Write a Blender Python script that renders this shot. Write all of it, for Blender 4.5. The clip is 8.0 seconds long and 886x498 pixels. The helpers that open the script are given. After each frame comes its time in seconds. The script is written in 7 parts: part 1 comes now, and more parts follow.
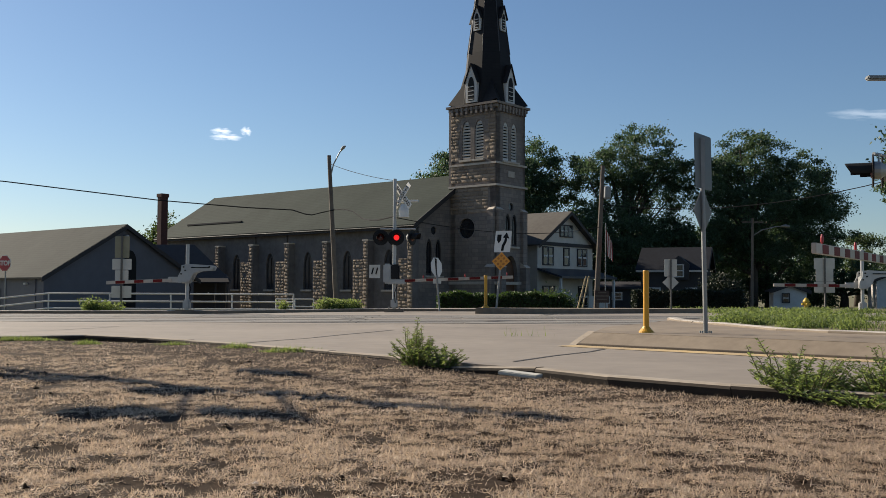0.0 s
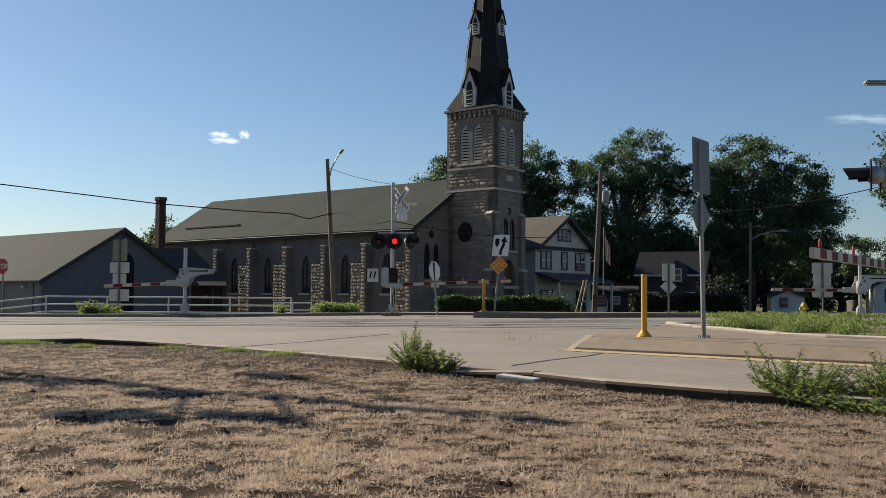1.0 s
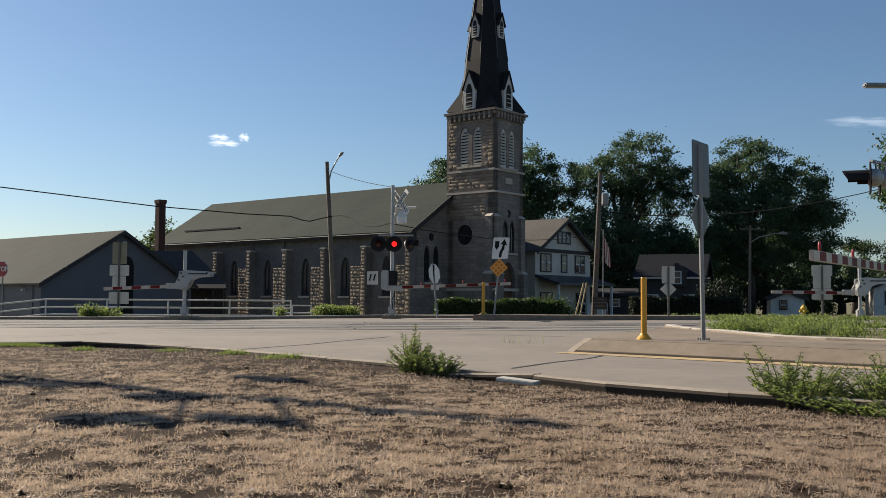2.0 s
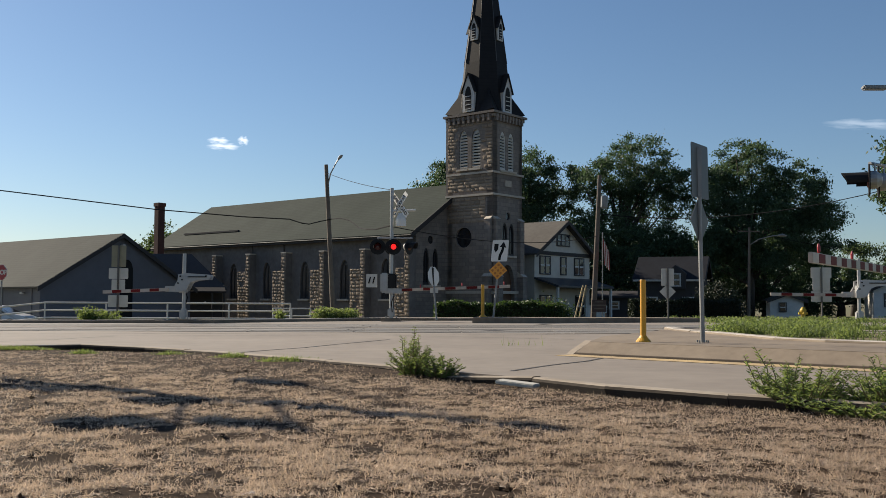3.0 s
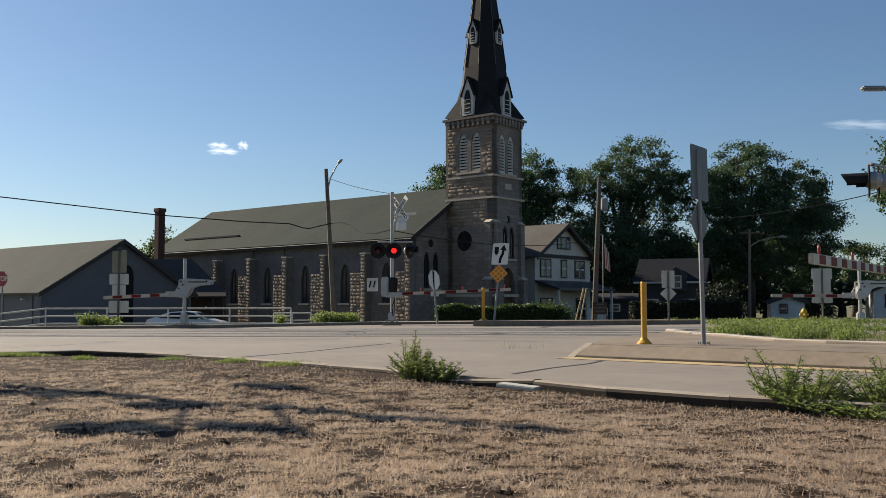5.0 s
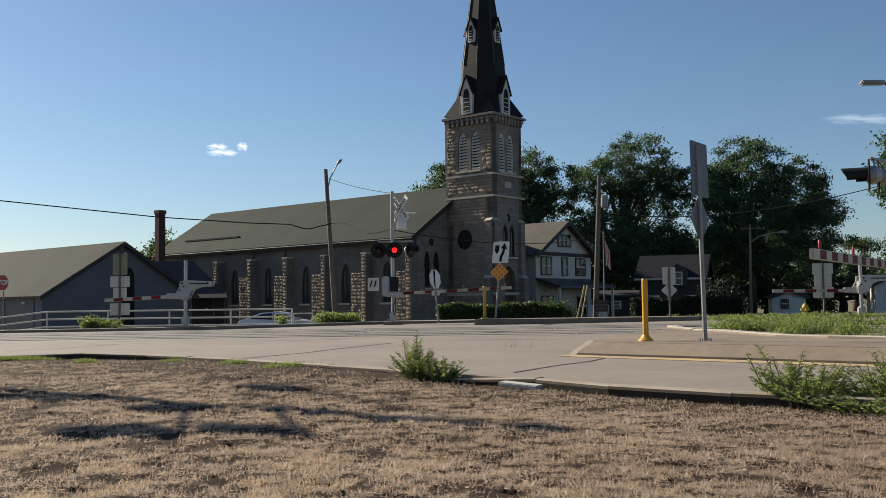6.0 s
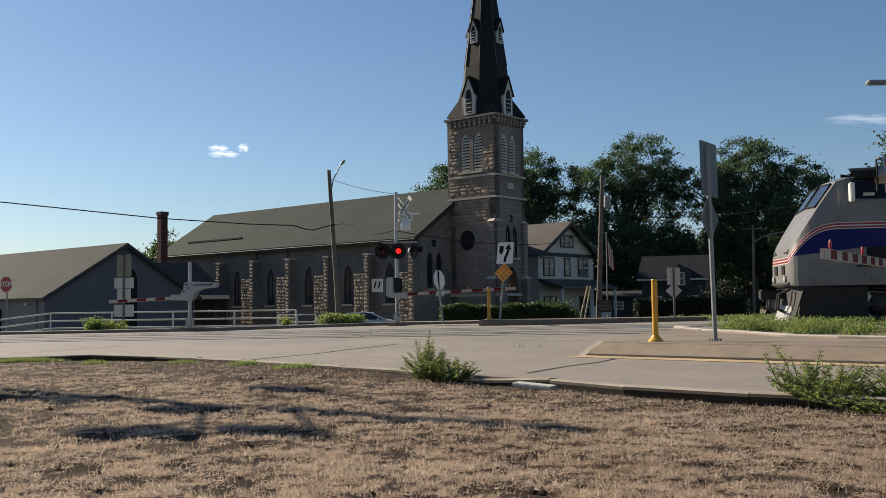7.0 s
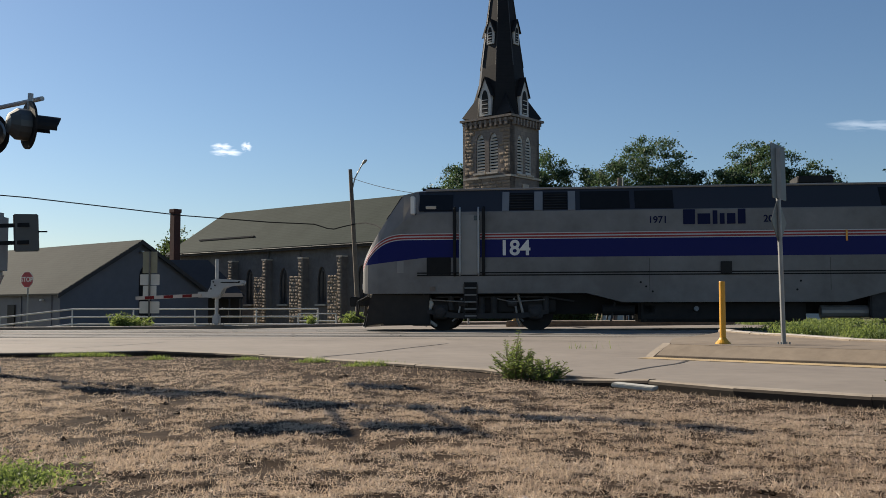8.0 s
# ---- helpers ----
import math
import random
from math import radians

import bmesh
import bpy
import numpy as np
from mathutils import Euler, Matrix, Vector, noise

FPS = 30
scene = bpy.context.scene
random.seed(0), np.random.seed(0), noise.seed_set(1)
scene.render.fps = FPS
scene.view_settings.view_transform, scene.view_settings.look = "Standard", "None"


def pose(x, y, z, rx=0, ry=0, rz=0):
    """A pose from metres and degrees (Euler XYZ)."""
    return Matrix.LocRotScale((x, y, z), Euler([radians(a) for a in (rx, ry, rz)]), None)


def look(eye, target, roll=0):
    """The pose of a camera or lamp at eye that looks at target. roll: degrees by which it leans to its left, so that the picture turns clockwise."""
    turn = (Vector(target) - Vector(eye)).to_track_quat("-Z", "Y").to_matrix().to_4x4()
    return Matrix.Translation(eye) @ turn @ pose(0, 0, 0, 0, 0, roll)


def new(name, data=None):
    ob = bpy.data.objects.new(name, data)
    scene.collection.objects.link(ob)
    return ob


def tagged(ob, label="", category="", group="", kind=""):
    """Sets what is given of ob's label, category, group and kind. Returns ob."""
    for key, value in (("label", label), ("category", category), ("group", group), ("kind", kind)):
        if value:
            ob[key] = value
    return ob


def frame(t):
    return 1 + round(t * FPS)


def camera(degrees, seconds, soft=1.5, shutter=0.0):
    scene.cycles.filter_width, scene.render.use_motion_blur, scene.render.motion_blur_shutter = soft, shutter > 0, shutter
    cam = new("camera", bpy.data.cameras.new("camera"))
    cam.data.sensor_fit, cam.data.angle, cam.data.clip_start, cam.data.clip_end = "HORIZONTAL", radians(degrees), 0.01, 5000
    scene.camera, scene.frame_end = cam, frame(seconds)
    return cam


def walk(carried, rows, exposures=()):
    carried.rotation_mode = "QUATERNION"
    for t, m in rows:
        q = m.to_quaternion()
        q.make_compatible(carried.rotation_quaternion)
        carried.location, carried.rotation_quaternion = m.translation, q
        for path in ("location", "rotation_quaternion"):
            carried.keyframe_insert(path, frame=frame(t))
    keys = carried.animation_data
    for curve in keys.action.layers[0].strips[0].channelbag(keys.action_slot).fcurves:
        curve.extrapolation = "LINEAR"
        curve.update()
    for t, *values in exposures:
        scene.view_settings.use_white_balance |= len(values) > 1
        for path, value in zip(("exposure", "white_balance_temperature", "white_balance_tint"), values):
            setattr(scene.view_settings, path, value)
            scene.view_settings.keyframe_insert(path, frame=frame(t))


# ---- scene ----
cam = camera(49.0, 8.0, soft=0.8)
PATH = [
    (0, (-0.024, 0.1, 0.77), (-0.042, 2.098, 0.861), 0.3),
    (0.5, (-0.025, 0.099, 0.77), (-0.04, 2.097, 0.865), 0.3),
    (1, (-0.025, 0.105, 0.769), (-0.039, 2.102, 0.868), 0.4),
    (1.5, (-0.025, 0.104, 0.771), (-0.039, 2.101, 0.873), 0.4),
    (3, (-0.024, 0.103, 0.77), (-0.036, 2.1, 0.88), 0.3),
    (3.5, (-0.026, 0.107, 0.772), (-0.038, 2.103, 0.886), 0.3),
    (4, (-0.023, 0.104, 0.769), (-0.036, 2.101, 0.886), 0.3),
    (4.5, (-0.021, 0.101, 0.768), (-0.034, 2.097, 0.886), 0.2),
    (6, (-0.021, 0.106, 0.773), (-0.035, 2.103, 0.888), -0.7),
    (6.5, (-0.039, 0.109, 0.77), (-0.054, 2.105, 0.886), -0.8),
    (7, (-0.137, 0.127, 0.771), (-0.153, 2.124, 0.888), -0.8),
    (7.5, (-0.364, 0.143, 0.768), (-0.379, 2.139, 0.884), -0.6),
    (7.6, (-0.472, 0.155, 0.775), (-0.488, 2.152, 0.891), -0.6),
    (7.8, (-0.718, 0.159, 0.775), (-0.735, 2.156, 0.891), -0.5),
    (8, (-1.058, 0.16, 0.756), (-1.077, 2.156, 0.875), -0.1),
]
walk(cam, [(t, look(eye, target, roll)) for t, eye, target, roll in PATH], [(0.0, 0.85, 6080, 9), (8.0, 0.85, 6080, 9)])

# ---- light ----
SUN_AZ = math.atan2(-0.81, 0.586)
SUN_EL = radians(29.0)
world = bpy.data.worlds.new("sky")
scene.world = world
world.use_nodes = True
wn = world.node_tree
sky = wn.nodes.new("ShaderNodeTexSky")
sky.sky_type = "NISHITA"
sky.sun_disc = False
sky.sun_elevation = SUN_EL
sky.sun_rotation = SUN_AZ
sky.air_density = 1.0
sky.dust_density = 0.35
sky.ozone_density = 3.2
wn.links.new(sky.outputs[0], wn.nodes["Background"].inputs[0])
wn.nodes["Background"].inputs[1].default_value = 0.05
sun_data = bpy.data.lights.new("sun", "SUN")
sun_data.energy = 4.8
sun_data.angle = radians(0.53)
sun_data.color = (1.0, 0.84, 0.64)
sun = new("sun", sun_data)
SUN_DIR = Vector((math.sin(SUN_AZ) * math.cos(SUN_EL), math.cos(SUN_AZ) * math.cos(SUN_EL), math.sin(SUN_EL)))
sun.matrix_world = look(SUN_DIR * 60, (0, 0, 0))


# ---- materials ----
def mat(name, c1, c2=None, scale=4.0, rough=0.8, metal=0.0, bump=0.0, bscale=None, spec=0.5, coord="Object", island=0.0, obj=0.0):
    """A surface with a fine grain and broad stains between two colours."""
    m = bpy.data.materials.new(name)
    m.use_nodes = True
    nt = m.node_tree
    b = nt.nodes["Principled BSDF"]
    b.inputs["Roughness"].default_value = rough
    b.inputs["Metallic"].default_value = metal
    b.inputs["Specular IOR Level"].default_value = spec
    c2 = c2 or tuple(v * 0.75 for v in c1)
    tc = nt.nodes.new("ShaderNodeTexCoord")
    src = tc.outputs[coord]
    n1 = nt.nodes.new("ShaderNodeTexNoise")
    n1.inputs["Scale"].default_value = scale
    n1.inputs["Detail"].default_value = 6
    n1.inputs["Roughness"].default_value = 0.65
    n2 = nt.nodes.new("ShaderNodeTexNoise")
    n2.inputs["Scale"].default_value = scale * 0.13
    n2.inputs["Detail"].default_value = 3
    nt.links.new(src, n1.inputs["Vector"])
    nt.links.new(src, n2.inputs["Vector"])
    mix = nt.nodes.new("ShaderNodeMath")
    mix.operation = "ADD"
    nt.links.new(n1.outputs[0], mix.inputs[0])
    nt.links.new(n2.outputs[0], mix.inputs[1])
    rng = nt.nodes.new("ShaderNodeMapRange")
    rng.inputs[1].default_value, rng.inputs[2].default_value = 0.72, 1.28
    nt.links.new(mix.outputs[0], rng.inputs[0])
    col = nt.nodes.new("ShaderNodeMix")
    col.data_type = "RGBA"
    col.inputs[6].default_value = (*c1, 1)
    col.inputs[7].default_value = (*c2, 1)
    nt.links.new(rng.outputs[0], col.inputs[0])
    out = col.outputs[2]
    for amount, kind in ((island, "g"), (obj, "o")):
        if amount:
            if kind == "g":
                r = nt.nodes.new("ShaderNodeNewGeometry").outputs["Random Per Island"]
            else:
                r = nt.nodes.new("ShaderNodeObjectInfo").outputs["Random"]
            vr = nt.nodes.new("ShaderNodeMapRange")
            vr.inputs[3].default_value, vr.inputs[4].default_value = 1 - amount, 1 + amount
            nt.links.new(r, vr.inputs[0])
            hs = nt.nodes.new("ShaderNodeHueSaturation")
            nt.links.new(vr.outputs[0], hs.inputs["Value"])
            nt.links.new(out, hs.inputs["Color"])
            out = hs.outputs[0]
    nt.links.new(out, b.inputs["Base Color"])
    if bump:
        bm_ = nt.nodes.new("ShaderNodeBump")
        bm_.inputs["Strength"].default_value = min(1.0, bump * 4)
        bm_.inputs["Distance"].default_value = bump
        n3 = nt.nodes.new("ShaderNodeTexNoise")
        n3.inputs["Scale"].default_value = bscale or scale * 3
        n3.inputs["Detail"].default_value = 5
        nt.links.new(src, n3.inputs["Vector"])
        nt.links.new(n3.outputs[0], bm_.inputs["Height"])
        nt.links.new(bm_.outputs[0], b.inputs["Normal"])
    return m


def leaf_mat(name, c1, c2, through_col, amount=0.35, island=0.35, rough=0.55, spec=0.3):
    """Leaves: two greens by leaf, with light shining through them."""
    m = mat(name, c1, c2, scale=1.2, rough=rough, island=island, spec=spec)
    nt = m.node_tree
    tr = nt.nodes.new("ShaderNodeBsdfTranslucent")
    tr.inputs[0].default_value = (*through_col, 1)
    mx = nt.nodes.new("ShaderNodeMixShader")
    mx.inputs[0].default_value = amount
    nt.links.new(nt.nodes["Principled BSDF"].outputs[0], mx.inputs[1])
    nt.links.new(tr.outputs[0], mx.inputs[2])
    nt.links.new(mx.outputs[0], nt.nodes["Material Output"].inputs[0])
    return m


def glow(name, color, strength):
    m = bpy.data.materials.new(name)
    m.use_nodes = True
    b = m.node_tree.nodes["Principled BSDF"]
    b.inputs["Base Color"].default_value = (*color, 1)
    b.inputs["Emission Color"].default_value = (*color, 1)
    b.inputs["Emission Strength"].default_value = strength
    return m


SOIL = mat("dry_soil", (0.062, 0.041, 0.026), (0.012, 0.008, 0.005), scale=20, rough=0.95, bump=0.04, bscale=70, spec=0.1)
STRAW = leaf_mat("straw", (0.63, 0.52, 0.41), (0.15, 0.095, 0.06), (0.58, 0.45, 0.32), 0.42, 0.88, 0.5, 0.4)
CONCRETE = mat("road_concrete", (0.2376, 0.2052, 0.1692), (0.1728, 0.1476, 0.1224), scale=3.0, rough=0.85, bump=0.004, bscale=60)
CONCRETE_WORN = mat("worn_concrete", (0.2325, 0.1875, 0.135), (0.135, 0.105, 0.075), scale=5, rough=0.9, bump=0.01, bscale=25)
BALLAST_SHADED = mat("shaded_ballast", (0.045, 0.04, 0.034), (0.02, 0.018, 0.016), scale=14, rough=0.95, bump=0.03, spec=0.1)
# Kerb sides: old concrete, darkened further to stand for shade.
KERB_SHADED = mat("shaded_old_kerb", (0.056, 0.043, 0.031), (0.02, 0.015, 0.0105), scale=6, rough=0.95, bump=0.015, bscale=22)
PANEL = mat("crossing_panel", (0.195, 0.1837, 0.165), (0.1275, 0.12, 0.1087), scale=4, rough=0.85, bump=0.004, obj=0.12)
YELLOW_LINE = mat("worn_yellow_paint", (0.50, 0.36, 0.16), (0.33, 0.25, 0.15), scale=9, rough=0.8)
ASPHALT = mat("asphalt", (0.06, 0.058, 0.055), (0.04, 0.04, 0.04), scale=6, rough=0.9, bump=0.004)
TAR = mat("tar_seam", (0.035, 0.033, 0.03), (0.05, 0.045, 0.04), scale=8, rough=0.7)
GRASS_SOIL = mat("grassy_ground", (0.091, 0.105, 0.035), (0.14, 0.105, 0.056), scale=1.5, rough=0.95, bump=0.03, bscale=12)
PALE_KERB = mat("pale_kerb_concrete", (0.50, 0.46, 0.40), (0.30, 0.27, 0.235), scale=4, rough=0.9, bump=0.012, bscale=16)
# Kerb tops: worn concrete, paler to stand for the sun on them.
KERB_TOP_LIT = mat("worn_kerb_top_lit", (0.32, 0.275, 0.22), (0.20, 0.165, 0.125), scale=7, rough=0.9, bump=0.01, bscale=30)
STONE = mat("limestone", (0.25, 0.214, 0.185), (0.165, 0.14, 0.12), scale=2.6, rough=0.92, bump=0.03, bscale=6)
STONE_PLAIN = mat("parged_stone", (0.185, 0.165, 0.152), (0.105, 0.094, 0.086), scale=3.0, rough=0.92, bump=0.02, bscale=5)
STONE_BLOCK = mat("rock_faced_stone", (0.285, 0.222, 0.16), (0.18, 0.14, 0.104), scale=3.0, rough=0.92, bump=0.04, bscale=7, obj=0.28)
STONE_TRIM = mat("pale_stone_trim", (0.52, 0.46, 0.38), (0.38, 0.33, 0.27), scale=3, rough=0.85, bump=0.01)
SHINGLE = mat("green_grey_shingle", (0.044, 0.054, 0.046), (0.031, 0.039, 0.033), scale=2.5, rough=0.9, spec=0.1, bump=0.015, bscale=9)
SHINGLE_L = mat("olive_shingle", (0.046, 0.051, 0.046), (0.033, 0.037, 0.034), scale=2.5, rough=0.9, spec=0.1, bump=0.015, bscale=9)
SLATE = mat("dark_slate", (0.0225, 0.0215, 0.022), (0.0145, 0.0138, 0.0145), scale=3, rough=0.6, spec=0.15, bump=0.012, bscale=8, obj=0.2)
FASCIA = mat("dark_fascia", (0.0245, 0.021, 0.021), (0.035, 0.0315, 0.0294), scale=3, rough=0.7)
GUTTER = mat("grey_gutter", (0.072, 0.0648, 0.0576), (0.0468, 0.0432, 0.0396), scale=3, rough=0.5)
GLASS_DARK = mat("dark_window_glass", (0.012, 0.013, 0.016), (0.025, 0.025, 0.03), scale=1, rough=0.08, spec=0.6)
GLASS_SKY = mat("leaded_window_glass", (0.035, 0.035, 0.04), (0.07, 0.065, 0.06), scale=2.5, rough=0.12, spec=0.7)
CAB_GLASS = mat("tinted_cab_glass", (0.01, 0.011, 0.013), (0.016, 0.016, 0.018), scale=1, rough=0.2, spec=0.2)
SHADED_SIDING = mat("shaded_grey_siding", (0.06, 0.056, 0.055), (0.042, 0.04, 0.04), scale=2, rough=0.8, spec=0.2)
WHITE_PAINT = mat("white_paint", (0.612, 0.595, 0.561), (0.476, 0.459, 0.425), scale=2.5, rough=0.6)
CREAM_PAINT = mat("cream_siding", (0.561, 0.5185, 0.4505), (0.442, 0.408, 0.357), scale=2.0, rough=0.7)
METAL_GREY = mat("grey_metal_wall", (0.105, 0.105, 0.12), (0.078, 0.078, 0.09), scale=1.5, rough=0.6)
BRICK = mat("chimney_brick", (0.1042, 0.04216, 0.02976), (0.05952, 0.0248, 0.01984), scale=4, rough=0.9, bump=0.02)
GALV = mat("galvanised_steel", (0.27, 0.275, 0.265), (0.19, 0.19, 0.185), scale=5, rough=0.5, metal=0.3)
SIGN_BACK = mat("sign_back_aluminium", (0.56, 0.54, 0.47), (0.44, 0.42, 0.36), scale=3, rough=0.5)
SIGN_OLIVE = mat("weathered_olive_board", (0.27, 0.25, 0.16), (0.19, 0.175, 0.11), scale=3, rough=0.6)
# Darker copy of the bare metal, with shade put into its colour.
SIGN_BACK_SHADED = mat("shaded_sign_back", (0.096, 0.102, 0.099), (0.072, 0.075, 0.072), scale=3, rough=0.45, metal=0.2)
SIGN_WHITE = mat("sign_white", (0.72, 0.702, 0.648), (0.612, 0.594, 0.54), scale=4, rough=0.4)
SIGN_BLACK = mat("sign_black", (0.006, 0.006, 0.006), (0.01, 0.01, 0.01), scale=4, rough=0.6, spec=0.2)
SIGN_ORANGE = mat("sign_orange", (0.75, 0.32, 0.03), (0.60, 0.24, 0.02), scale=5, rough=0.35)
ORANGE_DARK = mat("sign_orange_reflector", (0.48, 0.17, 0.015), (0.36, 0.12, 0.01), scale=8, rough=0.3)
SIGN_RED = mat("sign_red", (0.38, 0.025, 0.03), (0.28, 0.02, 0.025), scale=4, rough=0.4)
GATE_RED = mat("gate_red", (0.17, 0.018, 0.017), (0.09, 0.012, 0.011), scale=6, rough=0.6, spec=0.12)
GATE_WHITE = mat("gate_white", (0.50, 0.44, 0.37), (0.34, 0.295, 0.24), scale=6, rough=0.5)
SIGNAL_SILVER = mat("signal_silver_paint", (0.408, 0.408, 0.3944), (0.3128, 0.3128, 0.306), scale=4, rough=0.4, metal=0.3)
SIGNAL_BLACK = mat("signal_black_paint", (0.011, 0.011, 0.012), (0.02, 0.02, 0.02), scale=5, rough=0.6, spec=0.2)
RED_LENS_OFF = mat("dim_red_lens", (0.07, 0.008, 0.008), (0.05, 0.006, 0.006), scale=6, rough=0.2)
RED_LENS_ON = glow("lit_red_lens", (1.0, 0.02, 0.018), 0.62)
YELLOW = mat("yellow_plastic", (0.612, 0.323, 0.01275), (0.51, 0.255, 0.01275), scale=3, rough=0.45)
HYDRANT_YELLOW = mat("hydrant_yellow", (0.56, 0.384, 0.024), (0.416, 0.272, 0.024), scale=6, rough=0.5)
POST_DULL = mat("dull_sign_post", (0.12, 0.115, 0.10), (0.08, 0.076, 0.066), scale=5, rough=0.7)
WOOD_POLE = mat("weathered_pole_wood", (0.16, 0.132, 0.104), (0.088, 0.072, 0.06), scale=4, rough=0.9, bump=0.01)
WIRE = mat("black_cable", (0.02, 0.02, 0.022), (0.02, 0.02, 0.02), scale=4, rough=0.9, spec=0.1)
BARK = mat("bark", (0.075, 0.06, 0.045), (0.04, 0.033, 0.026), scale=4, rough=0.95, bump=0.03)
LEAF = leaf_mat("tree_leaf", (0.062, 0.102, 0.050), (0.030, 0.054, 0.027), (0.10, 0.16, 0.062), 0.3, 0.5)
# Leaf colours darkened to hold the big trees' shade on shrub and hedge.
LEAF_SHADE = leaf_mat("shaded_leaf", (0.018, 0.026, 0.013), (0.010, 0.016, 0.008), (0.02, 0.03, 0.01), 0.15)
LEAF_FAR = leaf_mat("pale_tree_leaf", (0.048, 0.068, 0.024), (0.028, 0.048, 0.0176), (0.104, 0.152, 0.04))
LEAF_HEDGE = leaf_mat("hedge_leaf", (0.04, 0.064, 0.0192), (0.024, 0.0416, 0.0128), (0.08, 0.136, 0.024), 0.25)
LEAF_WEED = leaf_mat("weed_leaf", (0.115, 0.16, 0.05), (0.048, 0.078, 0.022), (0.27, 0.34, 0.085), 0.43, 0.55)
STEM = mat("weed_stem", (0.16, 0.16, 0.064), (0.128, 0.088, 0.048), scale=9, rough=0.8)
STEEL = mat("rail_steel", (0.10, 0.075, 0.055), (0.17, 0.14, 0.12), scale=6, rough=0.5, metal=0.6)
RUBBER = mat("tyre_rubber", (0.018, 0.018, 0.018), (0.026, 0.025, 0.024), scale=6, rough=0.85)
CAR_PAINT = mat("white_car_paint", (0.68, 0.68, 0.67), (0.62, 0.62, 0.62), scale=1, rough=0.2)
TRUCK_GREY = mat("grimy_grey_steel", (0.052, 0.048, 0.044), (0.018, 0.016, 0.015), scale=5, rough=0.75, bump=0.01)
UNDER = mat("grimy_underframe", (0.007, 0.0065, 0.006), (0.02, 0.017, 0.014), scale=4, rough=0.8, bump=0.01)
LOCO_ROOF = mat("dark_grey_loco_paint", (0.04, 0.043, 0.055), (0.032, 0.034, 0.042), scale=1.5, rough=0.4)
LOCO_SILVER = mat("silver_loco_paint", (0.27, 0.258, 0.24), (0.20, 0.19, 0.176), scale=1.2, rough=0.4, metal=0.25)
LOGO_BLUE = mat("dark_blue_lettering", (0.006, 0.009, 0.04), (0.007, 0.01, 0.045), scale=3, rough=0.65, spec=0.15)
CLOTH_RED = mat("flag_red_cloth", (0.30, 0.05, 0.045), (0.24, 0.04, 0.04), scale=4, rough=0.8)
LITTER = mat("pale_litter", (0.70, 0.70, 0.70), (0.55, 0.56, 0.58), scale=9, rough=0.5)
SIGN_BROWN = mat("brown_board", (0.045, 0.02, 0.015), (0.03, 0.015, 0.012), scale=4, rough=0.6)
CLOUD = bpy.data.materials.new("thin_cloud")
CLOUD.use_nodes = True


def courses(m, period, amount):
    """Thin dark lines at even heights: the courses of a roof."""
    nt = m.node_tree
    b = nt.nodes["Principled BSDF"]
    src = b.inputs["Base Color"].links[0].from_socket
    sep = nt.nodes.new("ShaderNodeSeparateXYZ")
    nt.links.new(nt.nodes.new("ShaderNodeTexCoord").outputs["Object"], sep.inputs[0])
    chain = sep.outputs["Z"]
    for op, v in (("MULTIPLY", 1 / period), ("FRACT", 0), ("LESS_THAN", 0.2), ("MULTIPLY", amount)):
        q = nt.nodes.new("ShaderNodeMath")
        q.operation = op
        nt.links.new(chain, q.inputs[0])
        q.inputs[1].default_value = v
        chain = q.outputs[0]
    mx = nt.nodes.new("ShaderNodeMix")
    mx.data_type = "RGBA"
    nt.links.new(chain, mx.inputs[0])
    nt.links.new(src, mx.inputs[6])
    mx.inputs[7].default_value = (0.012, 0.012, 0.011, 1)
    nt.links.new(mx.outputs[2], b.inputs["Base Color"])


def masonry(m, w, h, amount):
    """Coursed blocks with darker joints and uneven tone, for walls along both of the church's axes."""
    nt = m.node_tree
    b = nt.nodes["Principled BSDF"]
    src = b.inputs["Base Color"].links[0].from_socket
    sep = nt.nodes.new("ShaderNodeSeparateXYZ")
    nt.links.new(nt.nodes.new("ShaderNodeTexCoord").outputs["Object"], sep.inputs[0])
    def times(sock, v):
        q = nt.nodes.new("ShaderNodeMath")
        q.operation = "MULTIPLY"
        nt.links.new(sock, q.inputs[0])
        q.inputs[1].default_value = v
        return q.outputs[0]
    add = nt.nodes.new("ShaderNodeMath")
    nt.links.new(times(sep.outputs["X"], -0.138), add.inputs[0])
    nt.links.new(times(sep.outputs["Y"], 1.408), add.inputs[1])
    cmb = nt.nodes.new("ShaderNodeCombineXYZ")
    nt.links.new(add.outputs[0], cmb.inputs[0])
    nt.links.new(sep.outputs["Z"], cmb.inputs[1])
    br = nt.nodes.new("ShaderNodeTexBrick")
    br.inputs["Scale"].default_value = 1.0
    br.inputs["Brick Width"].default_value = w
    br.inputs["Row Height"].default_value = h
    br.inputs["Mortar Size"].default_value = 0.018
    br.inputs["Color1"].default_value = (1.25, 1.22, 1.18, 1)
    br.inputs["Color2"].default_value = (0.72, 0.72, 0.74, 1)
    br.inputs["Mortar"].default_value = (0.6, 0.6, 0.6, 1)
    nt.links.new(cmb.outputs[0], br.inputs["Vector"])
    mx = nt.nodes.new("ShaderNodeMix")
    mx.data_type = "RGBA"
    mx.blend_type = "MULTIPLY"
    mx.inputs[0].default_value = amount
    nt.links.new(src, mx.inputs[6])
    nt.links.new(br.outputs["Color"], mx.inputs[7])
    nt.links.new(mx.outputs[2], b.inputs["Base Color"])


courses(SHINGLE, 0.16, 0.28)
courses(SHINGLE_L, 0.16, 0.25)
